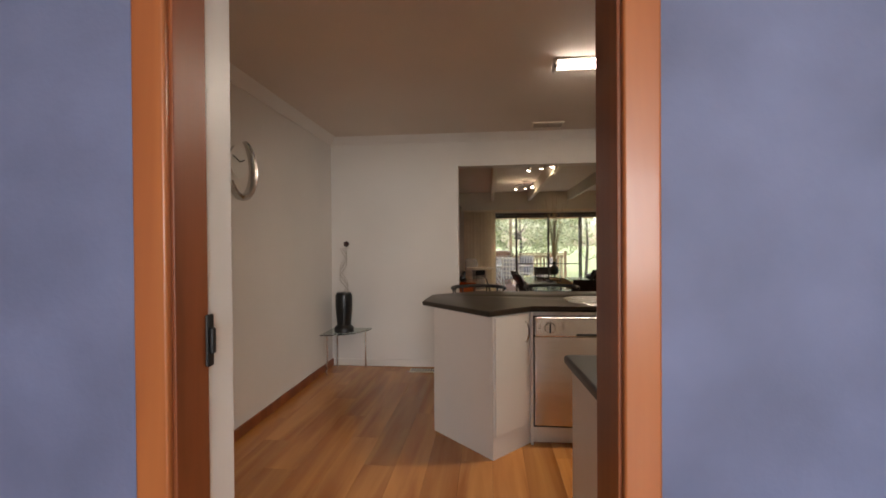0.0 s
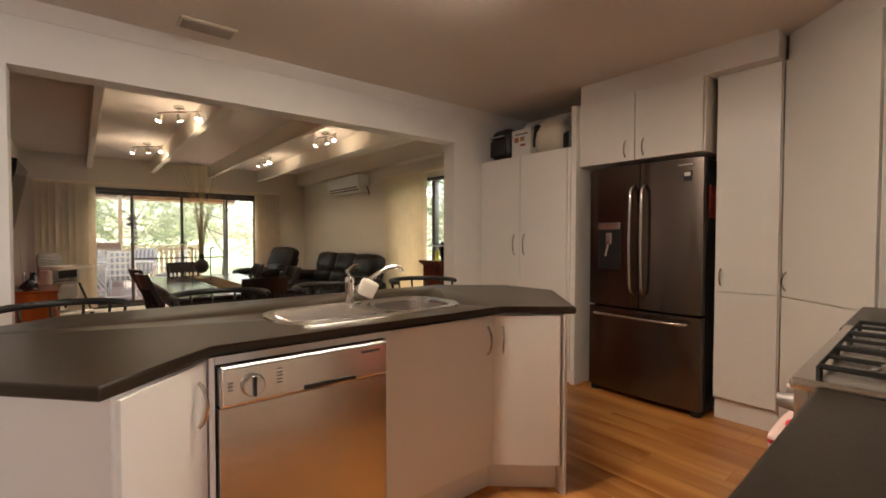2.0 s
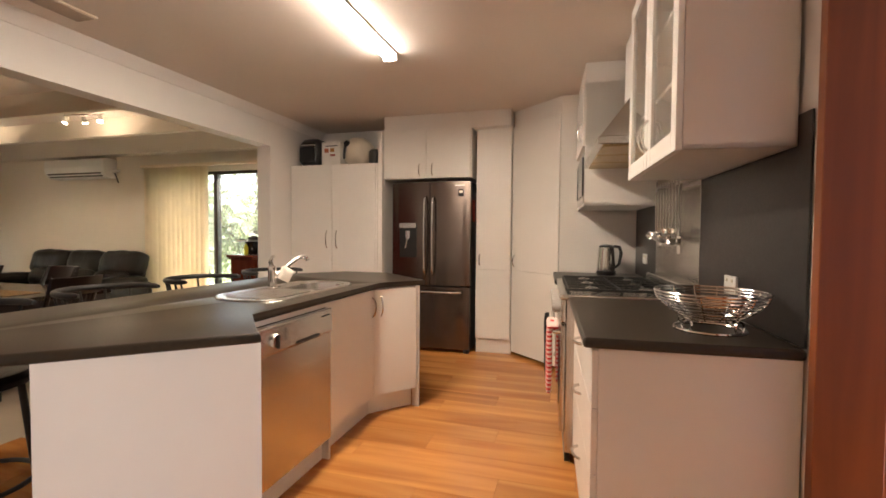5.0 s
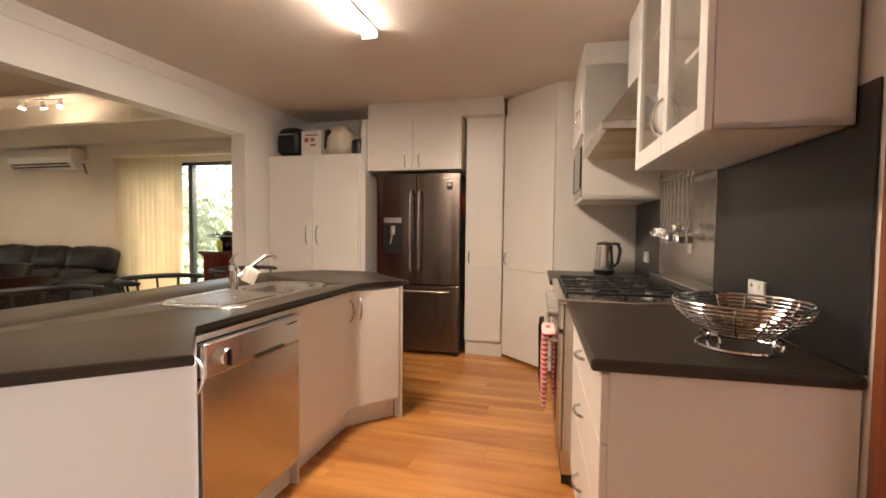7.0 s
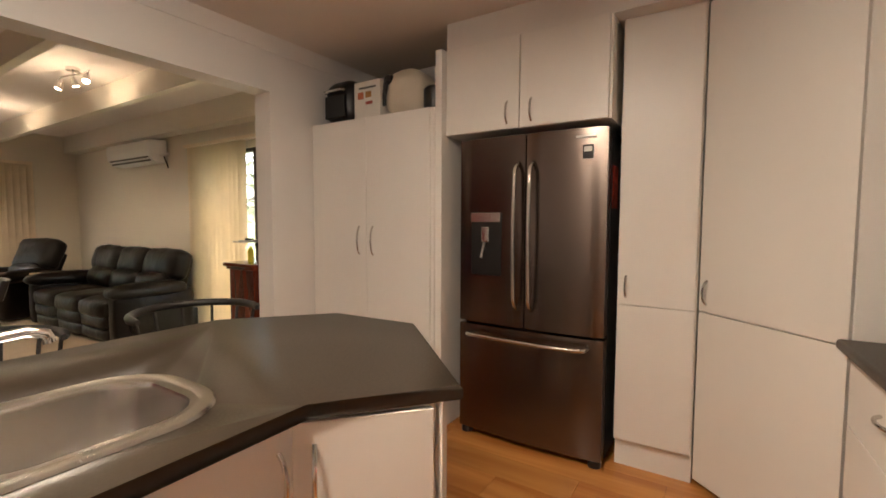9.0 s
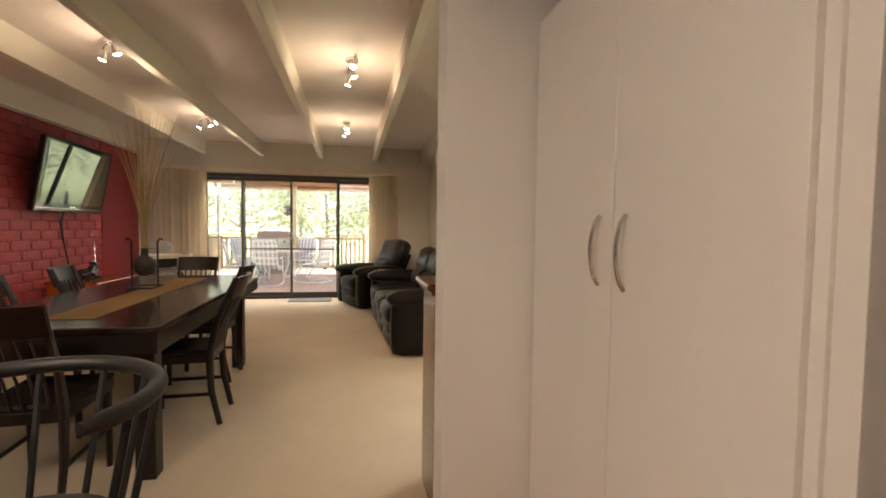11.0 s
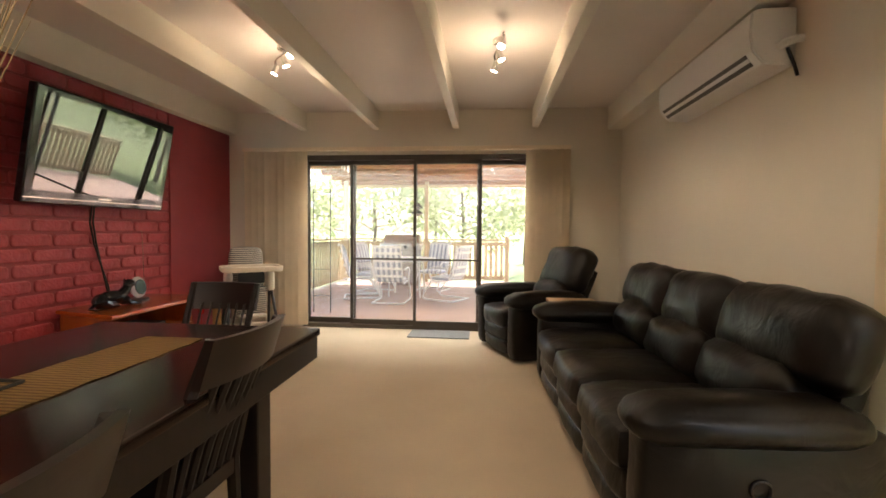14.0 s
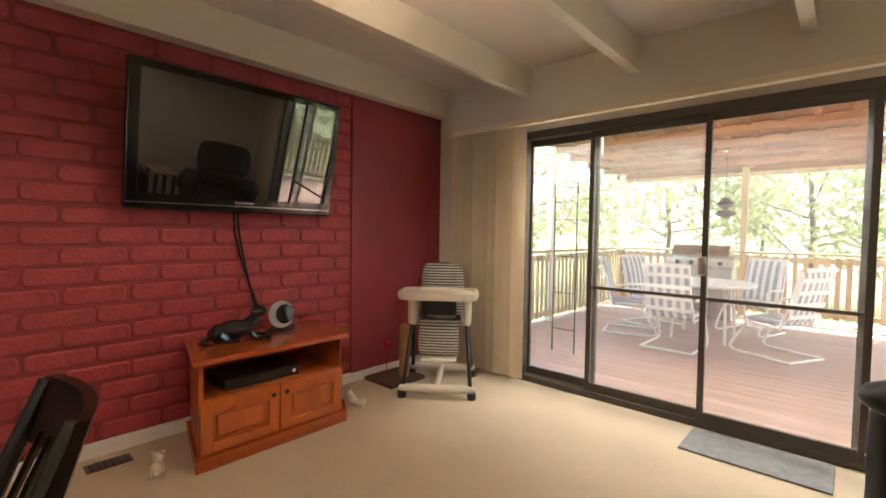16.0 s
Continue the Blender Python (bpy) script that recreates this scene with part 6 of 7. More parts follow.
bm = B(); prism(bm, [(-0.18, 0.21)] + [(x, y) for x, y, _ in arc(-0.18, 0.21, 0.42, -90, 0, 14)], 0.405, 0.415, 0.003); part("tabletop", bm, clear("green_glass", 0.02, (0.75, 0.85, 0.8)), ST, "clear glass top")
for lx, ly in ((-0.13, 0.16), (-0.13, -0.15), (0.18, 0.16)):
    bm = B(); tube(bm, [(lx, ly, 0), (lx, ly, 0.404)], 0.009, 8); part("leg", bm, BENTSTEEL, ST)
LV = thing("floor_vase", (-1.12, 4.60, 0.416), "tall black vase with pale curled twigs", "vase")
bm = B(); lathe(bm, [(0.10, 0), (0.10, 0.04), (0.07, 0.07), (0.075, 0.12), (0.085, 0.25), (0.085, 0.37), (0.07, 0.40), (0.06, 0.40)], 20); part("body", bm, BLACK, LV)
bm = B()
rnd = random.Random(5)
for i in range(6):
    a = rnd.uniform(0, 6.28); pts = [(0.03 * math.cos(a), 0.03 * math.sin(a), 0.36)]
    for k in range(1, 10):
        pts.append((0.05 * math.cos(a + k * 1.1) * (1 - k * 0.04), 0.05 * math.sin(a + k * 1.1) * (1 - k * 0.04), 0.36 + k * 0.055))
    tube(bm, pts, 0.003, 5)
tagged(part("twigs", bm, paint("pale_twig", (0.55, 0.5, 0.45), 0.7), LV, "pale curled twigs"), kind="stuff")
bm = B(); bmesh.ops.create_icosphere(bm, subdivisions=2, radius=0.028, matrix=Matrix.Translation((0.03, 0, 0.90))); part("flower", bm, paint("dark_bloom", (0.05, 0.02, 0.02), 0.8, 0.3, 30, 0.6), LV, "small dark dried bloom")

# things on the tall cupboard
AF = thing("air_fryer", (3.70, 4.66, 1.972), "black air fryer on top of the tall cupboard", "appliance")
bm = B(); cushion(bm, -0.16, 0.16, -0.145, 0.145, 0.0, 0.31, 0.09, 0.012, lump=0); part("body", bm, BLACK, AF)
bm = B(); box(bm, -0.175, -0.15, -0.10, 0.10, 0.04, 0.20, 0.010); part("basket_window", bm, BLACKGLOSS, AF, "dark glossy basket window")
bm = B(); tube(bm, [(-0.17, -0.09, 0.225), (-0.19, -0.08, 0.225), (-0.19, 0.08, 0.225), (-0.17, 0.09, 0.225)], 0.010, 8); part("handle", bm, BENTSTEEL, AF, "silver bar handle")
BX = thing("carton", (3.66, 4.37, 1.972), "white printed appliance carton on the cupboard", "box")
bm = B(); box(bm, -0.12, 0.12, -0.115, 0.115, 0, 0.255, 0.003); part("box", bm, paint("white_card", (0.72, 0.68, 0.62), 0.6, 0.05, 10), BX)
for y0, z0, w, h, c in ((0.03, 0.14, 0.05, 0.045, (0.45, 0.12, 0.05)), (-0.04, 0.145, 0.05, 0.04, (0.42, 0.20, 0.05)), (-0.05, 0.10, 0.06, 0.02, (0.35, 0.07, 0.05)), (-0.08, 0.205, 0.15, 0.012, (0.12, 0.12, 0.12))):
    bm = B(); box(bm, -0.1225, -0.1195, y0, y0 + w, z0, z0 + h); part("print", bm, paint("print_ink", c, 0.6, 0.2, 30), BX, "printed colour block")
DF = thing("deep_fryer", (3.68, 4.10, 1.972), "rounded cream electric fryer with a dark handle", "appliance")
bm = B(); cushion(bm, -0.15, 0.15, -0.145, 0.145, 0.0, 0.29, 0.10, 0.02, lump=0); part("body", bm, CREAM, DF)
bm = B(); tube(bm, [(-0.13, 0.07, 0.24), (-0.168, 0.08, 0.20), (-0.172, 0.09, 0.12), (-0.165, 0.095, 0.06)], [0.018, 0.016, 0.013, 0.012], 10); part("handle", bm, BLACK, DF, "dark curved handle")
bm = B(); tube(bm, [(-0.14, 0.07, 0.225), (-0.165, 0.07, 0.225)], [0.036, 0.032], 16); part("dial", bm, BLACK, DF, "round dark dial")
bm = B(); lathe(bm, [(0.09, 0), (0.105, 0.05), (0.115, 0.19), (0.12, 0.20), (0.10, 0.20)], 24, (3.86, 3.94, 1.972)); solid("plastic_bucket", bm, CREAM, "cream plastic bucket on the cupboard", "bucket")
bm = B(); lathe(bm, [(0.06, 0), (0.07, 0.02), (0.07, 0.14), (0.05, 0.16)], 20, (3.62, 3.875, 1.972)); solid("dark_canister", bm, BLACK, "dark round canister on the cupboard", "canister")

# bar stools
def stool(m, first=None):
    if first:
        return copy_thing(first, m)
    s = thing("bar_stool", m, "black metal bar stool with a padded seat and hooped back", "stool", "stools at the island")
    bm = B(); lathe(bm, [(0.15, 0.60), (0.19, 0.615), (0.20, 0.64), (0.185, 0.665), (0.10, 0.675), (0.01, 0.676)], 28); part("seat", bm, LEATHER, s, "black padded seat")
    for i in range(4):
        a = radians(45 + 90 * i)
        bm = B(); tube(bm, [(0.21 * math.cos(a), 0.21 * math.sin(a), 0), (0.15 * math.cos(a), 0.15 * math.sin(a), 0.61)], 0.013, 8); part("leg", bm, IRON, s)
    bm = B(); tube(bm, [(x, y, 0.22) for x, y, _ in arc(0, 0, 0.20, 0, 360, 28)[:-1]], 0.010, 8, True); part("foot_ring", bm, IRON, s)
    bm = B(); tube(bm, [(x, y, 0.915) for x, y, _ in arc(0, 0.02, 0.23, -20, 200, 22)], [0.010] + [0.016] * 21 + [0.010], 10); part("back_hoop", bm, IRON, s)
    for a in (0, 30, 60, 90, 120, 150, 180):
        bm = B(); tube(bm, [(0.185 * math.cos(radians(a)), 0.185 * math.sin(radians(a)), 0.63), (0.23 * math.cos(radians(a)), 0.02 + 0.23 * math.sin(radians(a)), 0.91)], 0.007, 6); part("spindle", bm, IRON, s)
    return s


s0 = stool(pose(0.28, 4.07, 0, 0, 0, 12))
for x, y, a in ((0.92, 4.14, 0), (1.56, 4.14, -3), (2.22, 4.10, -14)):
    stool(pose(x, y, 0, 0, 0, a), s0)

# ---- lounge next door ----
LS = thing("tan_leather_sofa", pose(4.20, -1.35, 0, 0, 0, 0), "tan brown leather sofa against the white wall", "sofa")
for nm, q in (("base", (0.05, 0.95, -1.0, 1.0, 0.03, 0.30)), ("arm", (0.0, 0.92, 0.82, 1.08, 0.02, 0.62)), ("arm", (0.0, 0.92, -1.08, -0.82, 0.02, 0.62)), ("seat_cushion", (-0.03, 0.70, 0.0, 0.80, 0.28, 0.48)), ("seat_cushion", (-0.03, 0.70, -0.80, 0.0, 0.28, 0.48)), ("back_cushion", (0.58, 0.92, 0.0, 0.84, 0.44, 0.96)), ("back_cushion", (0.58, 0.92, -0.84, 0.0, 0.44, 0.96))):
    bm = B(); cushion(bm, *q, 0.09, 0.03, lump=0.018); part(nm, bm, TANLEATHER, LS)
SW = thing("subwoofer", (1.20, 0.66, 0), "black subwoofer box with a round driver", "speaker")
bm = B(); box(bm, -0.14, 0.22, -0.20, 0.16, 0.02, 0.56, 0.006); part("cabinet", bm, BLACK, SW)
bm = B(); tube(bm, [(-0.138, -0.02, 0.33), (-0.150, -0.02, 0.33), (-0.146, -0.02, 0.33)], [0.13, 0.125, 0.10], 28); part("driver", bm, IRON, SW, "round speaker driver")
for sx in (-0.11, 0.19):
    for sy in (-0.17, 0.13):
        bm = B(); lathe(bm, [(0.02, 0), (0.02, 0.02)], 10, (sx, sy, 0)); part("foot", bm, BLACK, SW)
LT = thing("low_table", (1.9, 0.05, 0), "dark polished lounge table beside the subwoofer", "table")
bm = B(); prism(bm, [(-0.42, -0.45), (0.55, -0.45), (0.55, 0.62), (-0.42, 0.62)], 0.60, 0.64, 0.012, 3); part("tabletop", bm, paint("grey_polished_top", (0.10, 0.10, 0.10), 0.25, 0.1, 4), LT)
bm = B(); box(bm, -0.36, 0.50, -0.40, 0.56, 0.0, 0.60, 0.005); part("body", bm, REDWOOD, LT)
WA = thing("window_air_conditioner", (5.60, -1.32, 1.80), "beige window air conditioner in the white wall", "air conditioner")
bm = B(); box(bm, -0.10, 0.0, -0.30, 0.27, -0.25, 0.25, 0.008); part("case", bm, CREAM, WA)
for i in range(14):
    bm = B(); box(bm, -0.112, -0.098, -0.27, 0.16, -0.13 + i * 0.026, -0.12 + i * 0.026, 0.001); part("grille_slat", bm, paint("grille", (0.5, 0.46, 0.4), 0.5) if i == 0 else bpy.data.materials["grille"], WA)
bm = B(); box(bm, -0.108, -0.098, 0.18, 0.255, -0.13, 0.23, 0.002); part("control_panel", bm, BLACK, WA, "dark control strip")

# ---- deck ----
D = thing("deck", (0, 0, 0), "red-brown timber deck boards outside", "deck", kind="structure")
me = None
i = 0
y = 11.27
while y < 17.0:
    if me is None:
        bm = B(); box(bm, -0.9, 6.5, 0, 0.135, -0.11, -0.07, 0.003, 1); me = finish("deck_board", bm, DECK)
    ob = new("deck_board", me); ob.parent = D; ob.location = (0, y, 0); y += 0.14
bm = B(); box(bm, -400, 400, -400, 400, -0.6, -0.45); tagged(solid("ground", bm, LAWN, "grassy ground around the house", "ground"), kind="structure")
# Dark-coloured block added in place of the shade beneath the boards
bm = B(); box(bm, -0.9, 6.5, 11.26, 17.0, -0.45, -0.112); solid("deck_base", bm, GAP, "dark block that stands in for the shade under the deck boards", "deck", kind="structure")


def railing(name, p0, p1, posts):
    r = thing(name, (0, 0, 0), "pale timber deck railing with upright palings", "railing", kind="structure")
    a, b = Vector((*p0, 0)), Vector((*p1, 0))
    d = (b - a); n = d.length; d.normalize(); side = Vector((-d.y, d.x, 0))
    rot = math.degrees(math.atan2(d.y, d.x))
    for z0, z1, w in ((0.94, 0.98, 0.06), (0.02, 0.09, 0.02), (0.82, 0.90, 0.02)):
        bm = B(); box(bm, 0, n, -w, w, z0, z1, 0.003); turn(bm, pose(a.x, a.y, 0, 0, 0, rot)); part("rail", bm, RAILWOOD, r)
    bm = B(); box(bm, -0.033, 0.033, -0.042, -0.022, 0.0, 0.92, 0.002, 1); me = finish("paling", bm, RAILWOOD)
    k = 0.07
    while k < n:
        ob = new("paling", me); ob.parent = r; ob.matrix_basis = pose(a.x + d.x * k, a.y + d.y * k, 0, 0, 0, rot); k += 0.125
    return r


railing("deck_railing", (-0.80, 11.3), (-0.80, 16.7), 3)
railing("deck_railing", (-0.80, 16.7), (3.1, 16.7), 3)
railing("deck_railing", (6.42, 16.7), (6.42, 11.4), 3)
for px, py, top2, mt in ((-0.80, 13.9, 2.5, WHITE), (-0.80, 16.7, 2.38, WHITE), (1.2, 16.72, 2.36, RAILWOOD), (3.15, 16.7, 1.05, RAILWOOD)):
    bm = B(); box(bm, px - 0.045, px + 0.045, py - 0.045, py + 0.045, -0.07, top2, 0.004); solid("deck_post", bm, mt, "square verandah post on the deck", "post", "deck posts", "structure")
RF = thing("verandah_roof", (0, 0, 0), "low sloping verandah roof with exposed timber battens", "roof", kind="structure")
SL = -0.055
def roofz(y): return 2.62 + SL * (y - 11.3)
bm = B(); me_v = [(-1.0, 11.28), (4.2, 11.28), (4.2, 17.1), (-1.0, 17.1)]
lo = [bm.verts.new((x, yy, roofz(yy) + 0.10)) for x, yy in me_v]; hi = [bm.verts.new((x, yy, roofz(yy) + 0.14)) for x, yy in me_v]
bm.faces.new(lo[::-1]); bm.faces.new(hi)
for i in range(4):
    bm.faces.new((lo[i], lo[(i + 1) % 4], hi[(i + 1) % 4], hi[i]))
part("sheeting", bm, ROOFWOOD, RF)
bm = B(); box(bm, -1.0, 4.2, -0.045, 0.045, 0.0, 0.09, 0.003, 1); me = finish("purlin", bm, ROOFWOOD)
for i in range(9):
    yy = 11.5 + i * 0.68
    ob = new("purlin", me); ob.parent = RF; ob.location = (0, yy, roofz(yy))
bm = B(); box(bm, -0.02, 0.02, 11.3, 17.05, 0.095, 0.12); me2 = None
for i in range(17):
    x = -0.9 + i * 0.31
    bm2 = B(); box(bm2, x - 0.03, x + 0.03, 0, 5.8, 0.0, 0.03); turn(bm2, Matrix.Translation((0, 11.3, 2.685)) @ pose(0, 0, 0, math.degrees(math.atan(SL)), 0, 0)); part("batten", bm2, ROOFWOOD, RF)
bm.free()
bm = B(); box(bm, -1.0, 4.2, 17.0, 17.05, roofz(17) - 0.06, roofz(17) + 0.13); part("fascia", bm, RAILWOOD, RF)

# outdoor chairs and table
CLOTH = stripes("striped_canvas", (0.72, 0.72, 0.74), (0.34, 0.36, 0.42), 0, 11)


def patio_chair(m, first=None):
    """A sprung tubular chair; local front is -y."""
    if first:
        return copy_thing(first, m)
    c = thing("patio_chair", m, "white tubular patio chair with striped cushions", "chair", "patio chairs")
    for s in (-1, 1):
        bm = B(); tube(bm, [(s * 0.27, 0.30, 0.015), (s * 0.27, -0.28, 0.015), (s * 0.27, -0.34, 0.05), (s * 0.27, -0.31, 0.12), (s * 0.27, -0.16, 0.34), (s * 0.27, -0.20, 0.55), (s * 0.27, -0.10, 0.60), (s * 0.27, 0.20, 0.58)], 0.014, 8); part("side_tube", bm, WHITEPLASTIC, c)
        bm = B(); tube(bm, [(s * 0.25, -0.18, 0.36), (s * 0.25, 0.18, 0.34), (s * 0.24, 0.27, 0.60), (s * 0.23, 0.36, 0.98)], 0.013, 8); part("back_tube", bm, WHITEPLASTIC, c)
    bm = B(); tube(bm, [(-0.27, 0.30, 0.015), (0.27, 0.30, 0.015)], 0.014, 8); part("floor_tube", bm, WHITEPLASTIC, c)
    for z in (0.45, 0.58, 0.71, 0.84, 0.95):
        bm = B(); box(bm, -0.24, 0.24, 0.235 + (z - 0.45) * 0.28 + 0.03, 0.235 + (z - 0.45) * 0.28 + 0.04, z, z + 0.04, 0.002); part("back_strap", bm, WHITEPLASTIC, c)
    bm = B(); cushion(bm, -0.23, 0.23, -0.20, 0.20, 0.36, 0.43, 0.03, 0.01); part("seat_cushion", bm, CLOTH, c, "striped canvas seat cushion")
    bm = B(); cushion(bm, -0.23, 0.23, 0.18, 0.24, 0.42, 0.97, 0.03, 0.01); turn(bm, Matrix.Translation((0, 0.2, 0.42)) @ pose(0, 0, 0, -14, 0, 0) @ Matrix.Translation((0, -0.2, -0.42))); part("back_cushion", bm, CLOTH, c, "striped canvas back cushion")
    return c


PT = thing("patio_table", (1.15, 14.35, -0.07), "white patio table on the deck", "table")
bm = B(); lathe(bm, [(0.55, 0.68), (0.56, 0.69), (0.56, 0.71), (0.54, 0.72)], 36); part("tabletop", bm, WHITEPLASTIC, PT)
for i in range(4):
    a = radians(45 + 90 * i); bm = B(); tube(bm, [(0.42 * math.cos(a), 0.42 * math.sin(a), 0), (0.38 * math.cos(a), 0.38 * math.sin(a), 0.68)], 0.016, 8); part("leg", bm, WHITEPLASTIC, PT)
p0 = patio_chair(pose(1.02, 13.55, -0.07, 0, 0, 178))
for x, y, a in ((0.35, 14.0, 105), (1.95, 13.95, -118), (0.40, 14.75, 70), (1.55, 15.15, -20)):
    patio_chair(pose(x, y, -0.07, 0, 0, a), p0)
BQ = thing("barbecue", (0.75, 16.1, -0.07), "steel hooded gas barbecue by the railing", "barbecue")
bm = B(); box(bm, -0.45, 0.45, -0.25, 0.25, 0.0, 0.80, 0.01); part("trolley", bm, BENTSTEEL, BQ)
bm = B()
pts = [(0.27 * math.cos(radians(a)), 0.95 + 0.22 * math.sin(radians(a))) for a in range(0, 181, 20)]
lo = [bm.verts.new((-0.40, u, v)) for u, v in pts]; hi = [bm.verts.new((0.40, u, v)) for u, v in pts]
bm.faces.new(lo); bm.faces.new(hi[::-1])
for i in range(len(pts)):
    j = (i + 1) % len(pts); bm.faces.new((lo[i], lo[j], hi[j], hi[i]))
part("hood", bm, BENTSTEEL, BQ)
bm = B(); box(bm, -0.48, 0.48, -0.29, 0.25, 0.80, 0.95, 0.01); pb = part("control_panel", bm, BENTSTEEL, BQ)
for i in range(4):
    bm = B(); tube(bm, [(-0.3 + 0.2 * i, -0.29, 0.87), (-0.3 + 0.2 * i, -0.32, 0.87)], 0.03, 14); part("knob", bm, BLACK, pb)
PS = thing("plant_stand", (0.20, 12.4, -0.07), "tall thin metal plant stand on the deck", "plant stand")
for s in (-1, 1):
    bm = B(); tube(bm, [(s * 0.13, 0, 0), (s * 0.13, 0, 1.85)], 0.008, 6); part("upright", bm, IRON, PS)
for z in (0.25, 0.65, 1.05, 1.45, 1.80):
    bm = B(); tube(bm, [(-0.13, 0, z), (0.13, 0, z)], 0.006, 6); part("rung", bm, IRON, PS)
WC = thing("wind_chime", (0.62, 12.2, 1.72), "metal tube wind chime hanging under the roof", "wind chime")
for i in range(6):
    a = math.tau * i / 6; bm = B(); tube(bm, [(0.05 * math.cos(a), 0.05 * math.sin(a), 0.28 + 0.02 * i), (0.05 * math.cos(a), 0.05 * math.sin(a), 0.75)], 0.008, 6); part("chime_tube", bm, WHITEPLASTIC, WC)
bm = B(); tube(bm, [(0, 0, 0.74), (0, 0, 0.88)], 0.004, 5); lathe(bm, [(0.06, 0.74), (0.06, 0.755)], 14); part("hanger", bm, IRON, WC)
BF = thing("bird_feeder", (1.30, 14.6, 1.45), "dark tiered hanging feeder", "bird feeder")
bm = B(); lathe(bm, [(0.02, 0.0), (0.13, 0.06), (0.10, 0.09), (0.03, 0.12), (0.11, 0.18), (0.04, 0.26)], 18); part("tiers", bm, BRONZE, BF)
bm = B(); tube(bm, [(0, 0, 0.25), (0, 0, 1.03)], 0.004, 5); part("chain", bm, IRON, BF)


# ---- trees ----
def tree(x, y, h, spread, seed, leaves):
    rnd = random.Random(seed)
    t = thing("tree", (x, y, -0.45), "sunlit green garden tree beyond the deck", "tree", "garden trees")
    bm = B()
    tube(bm, [(0, 0, 0), (0.1, 0.05, h * 0.25), (0.0, -0.1, h * 0.5), (0.1, 0.0, h * 0.85)], [0.08, 0.06, 0.045, 0.02], 8)
    tips = []
    for i in range(16):
        z = h * rnd.uniform(0.12, 0.8); a = rnd.uniform(0, math.tau); l = spread * rnd.uniform(0.5, 1.0)
        e = Vector((math.cos(a) * l, math.sin(a) * l, z + rnd.uniform(0.0, 0.25) * h))
        tube(bm, [(0, 0, z), tuple(e * 0.5 + Vector((0, 0, z * 0.5))), tuple(e)], [0.025, 0.018, 0.008], 5)
        tips += [e, e * 0.7 + Vector((0, 0, z * 0.3))]
    part("trunk", bm, BARK, t)
    verts, faces = [], []
    for i in range(leaves):
        c = rnd.choice(tips)
        p = c + Vector((rnd.gauss(0, 0.34), rnd.gauss(0, 0.34), rnd.gauss(0, 0.30))) * (spread / 2.0)
        d = Vector((rnd.uniform(-1, 1), rnd.uniform(-1, 1), rnd.uniform(-1, 0.4))).normalized() * rnd.uniform(0.09, 0.17)
        s = d.orthogonal().normalized() * d.length * 0.32
        k = len(verts)
        verts += [p - d, p + s, p + d, p - s]; faces.append((k, k + 1, k + 2, k + 3))
    me = bpy.data.meshes.new("crown"); me.from_pydata(verts, [], faces); me.materials.append(LEAF)
    ob = new("crown", me); ob.parent = t; tagged(ob, kind="stuff")


for i, (x, y, h, s) in enumerate(((-5, 20, 6, 2.6), (-1.5, 22, 7, 2.8), (1.8, 21, 6.5, 2.6), (5.0, 22, 7, 2.9), (8.5, 21, 6, 2.6), (-9, 19, 6.5, 2.8), (-5.5, 14.5, 5.5, 2.2), (7.6, 6.3, 5, 2.0), (8.0, 9.0, 5, 2.0), (7.8, 12.5, 5, 2.2), (0.2, 27, 9, 3.4), (4.5, 28, 9, 3.4))):
    tree(x, y, h, s, 20 + i, 4000)

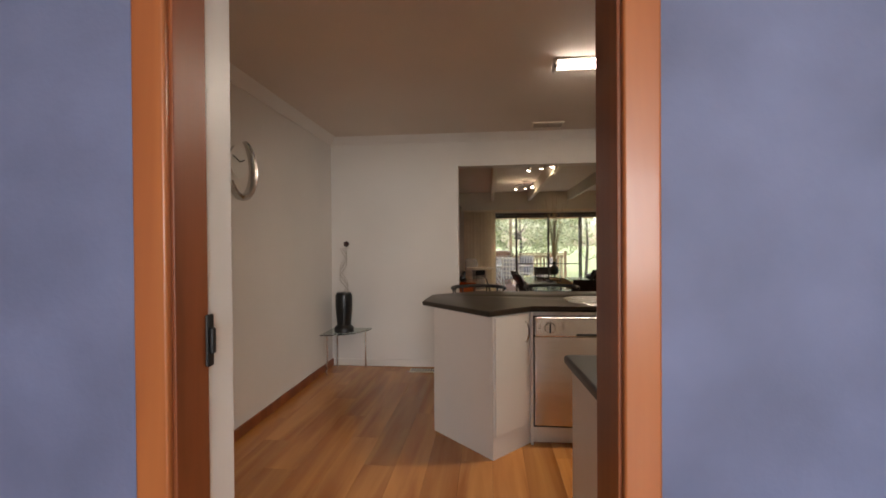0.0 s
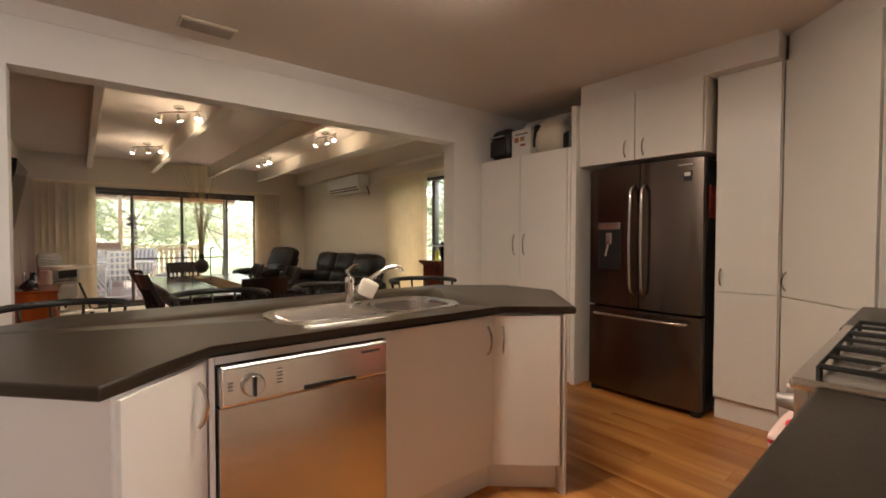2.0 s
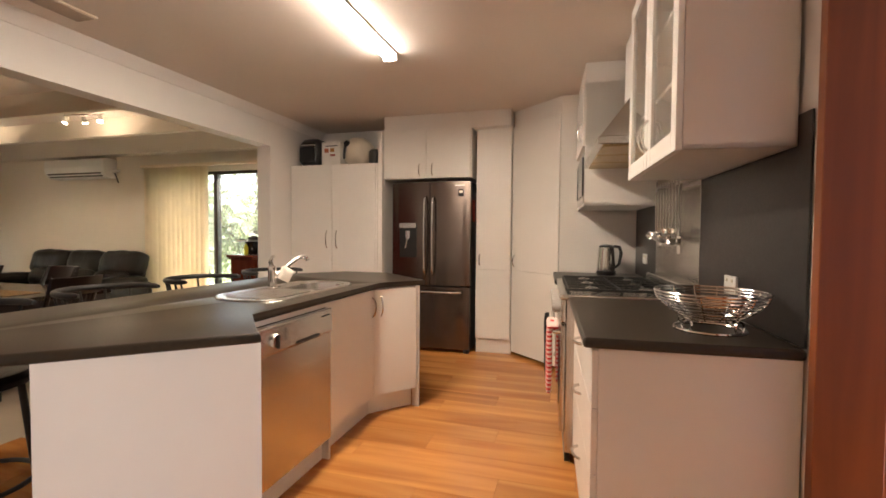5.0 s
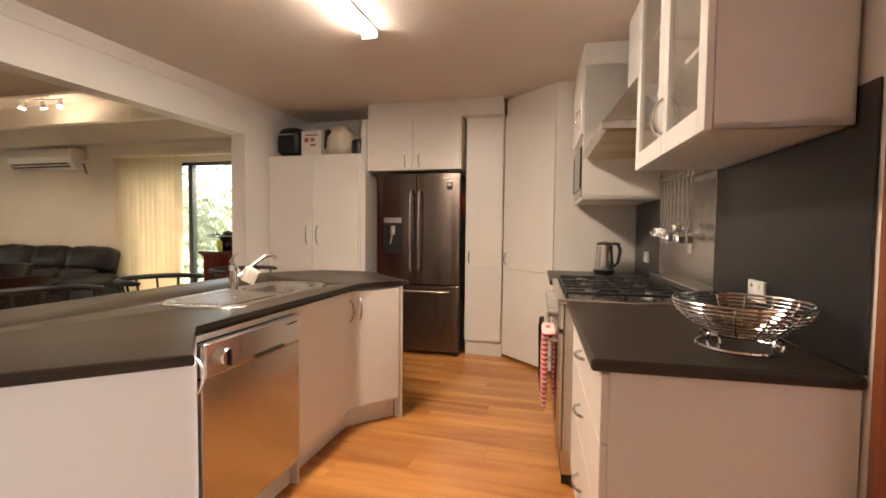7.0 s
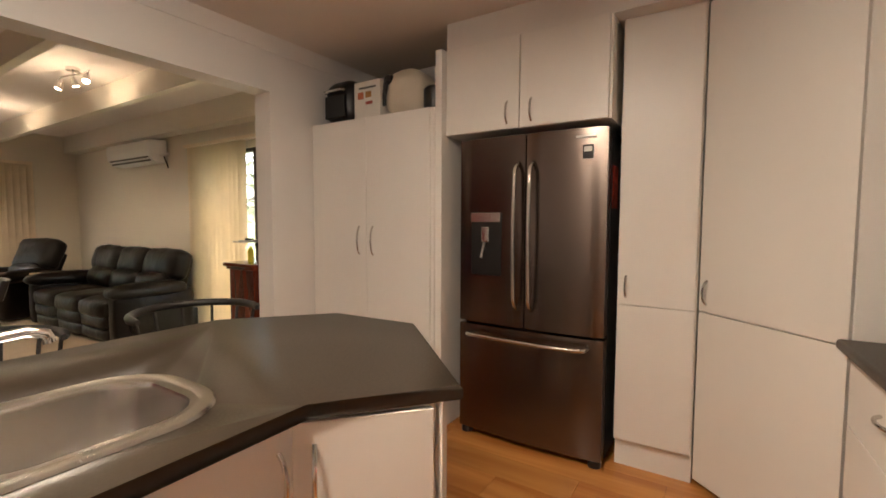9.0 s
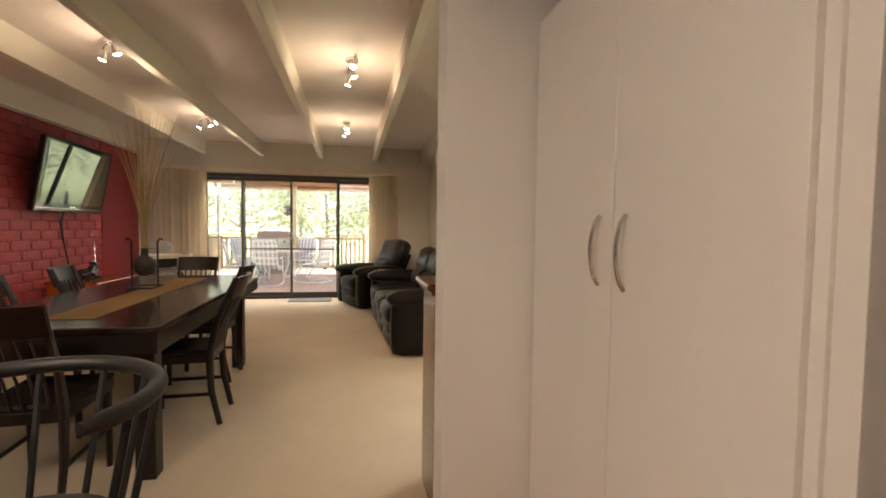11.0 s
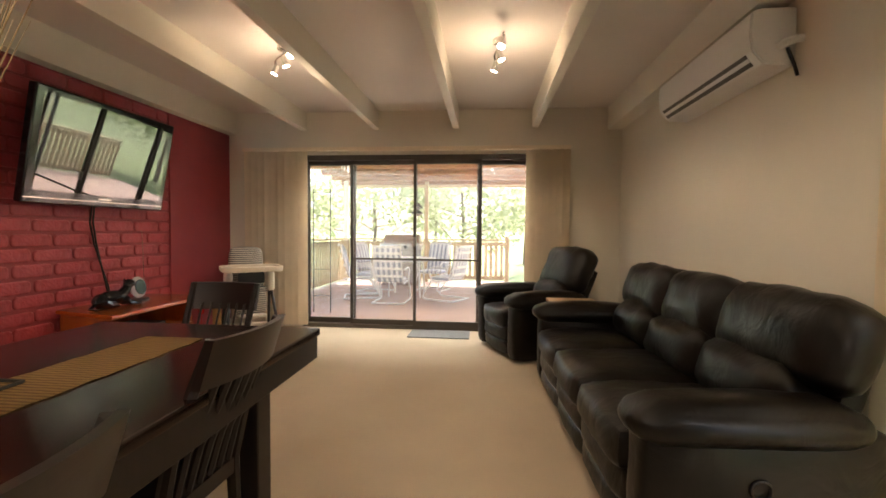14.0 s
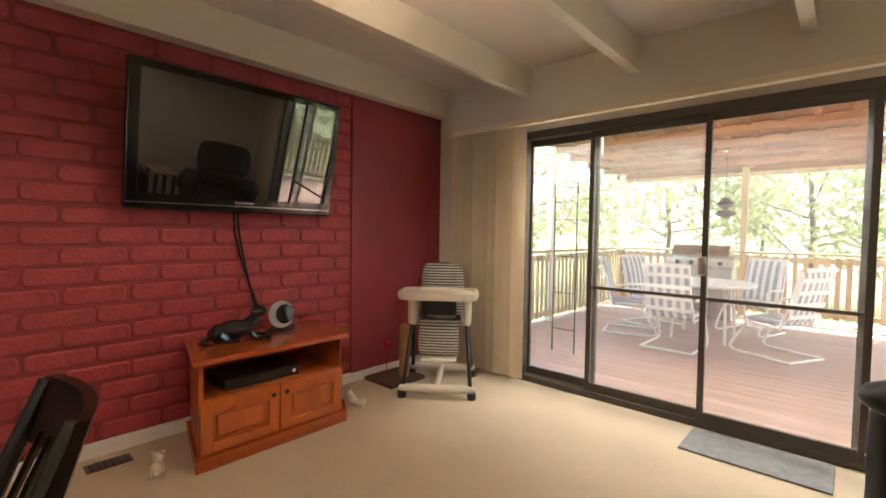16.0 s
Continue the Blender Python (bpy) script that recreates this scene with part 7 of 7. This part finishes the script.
# ---- floor boards ----
KF = thing("floor", (0, 0, 0), "orange timber floorboards of the kitchen", "floor", kind="structure")
bm = B(); box(bm, 0.0, 0.1892, 0.0, 1.199, -0.02, 0.0, 0.0006, 1); me = finish("floorboard", bm, FLOORWOOD)
bmh = B(); box(bmh, 0.0, 0.1892, 0.0, 0.596, -0.02, 0.0, 0.0006, 1); meh = finish("floorboard", bmh, FLOORWOOD)
for i in range(30):
    x = -1.33 + i * 0.19
    if x > 4.1:
        break
    off = (i * 0.37) % 1.2
    y = 0.945 - off
    while y < 4.93:
        y0, y1 = max(y, 0.94), min(y + 1.199, 4.93)
        if y1 - y0 > 0.03:
            ob = new("floorboard", me); ob.parent = KF
            ob.location = (x, y0, 0); ob.scale = (1, (y1 - y0) / 1.199, 1)
        y += 1.2

# ---- painted bricks ----
BL, BH, JT = 0.30, 0.092, 0.010


def brick_mesh(w, h):
    """A pillow-edged brick face with rounded ends."""
    bm = B()
    rings = []
    for inset, x in ((0.0, 0.0), (0.001, 0.006), (0.005, 0.011), (0.013, 0.013)):
        r = max(0.006, h * 0.32 - inset)
        rings.append([bm.verts.new((x, u, v)) for u, v in rrect(inset, w - inset, inset, h - inset, r, 3)])
    for a, b in zip(rings, rings[1:]):
        for k in range(len(a)):
            j = (k + 1) % len(a); bm.faces.new((a[k], a[j], b[j], b[k]))
    bm.faces.new(rings[-1])
    return finish("brick", bm, BRICK, 60)


BW = thing("wall_brick", (0, 0, 0), "red-painted brick feature wall", "wall", kind="structure")
kinds = [brick_mesh(BL - JT + e, BH - 0.004 + e2) for e, e2 in ((0, 0), (-0.010, 0.003), (0.006, -0.003), (-0.004, -0.001))]
half = brick_mesh(BL / 2 - JT, BH - 0.004)
rnd = random.Random(9)
near, rest = [], []
nrow = int(2.23 / (BH + JT))
for r in range(nrow):
    z = 0.08 + r * (2.235 / nrow)
    y = 10.055 - (0.0 if r % 2 else BL / 2)
    if r % 2 == 0:
        near.append((half, 10.055 - BL / 2 + JT * 0.5, z))
    while y - BL > 5.04:
        y -= BL
        (near if y > 7.45 else rest).append((rnd.choice(kinds), y + JT * 0.5 + rnd.uniform(-0.004, 0.004), z + rnd.uniform(-0.003, 0.003)))
while len(near) > 300:
    rest.append(near.pop(min(range(len(near)), key=lambda i: near[i][1])))
for me, y, z in near:
    ob = new("brick", me); ob.parent = BW; ob.location = (-0.49, y, z)
bm = B()
for me, y, z in rest:
    k = len(bm.verts); bm.from_mesh(me); bm.verts.ensure_lookup_table()
    for v in bm.verts[k:]:
        v.co += Vector((-0.49, y, z))
tagged(part("far_bricks", bm, BRICK, BW), kind="stuff")
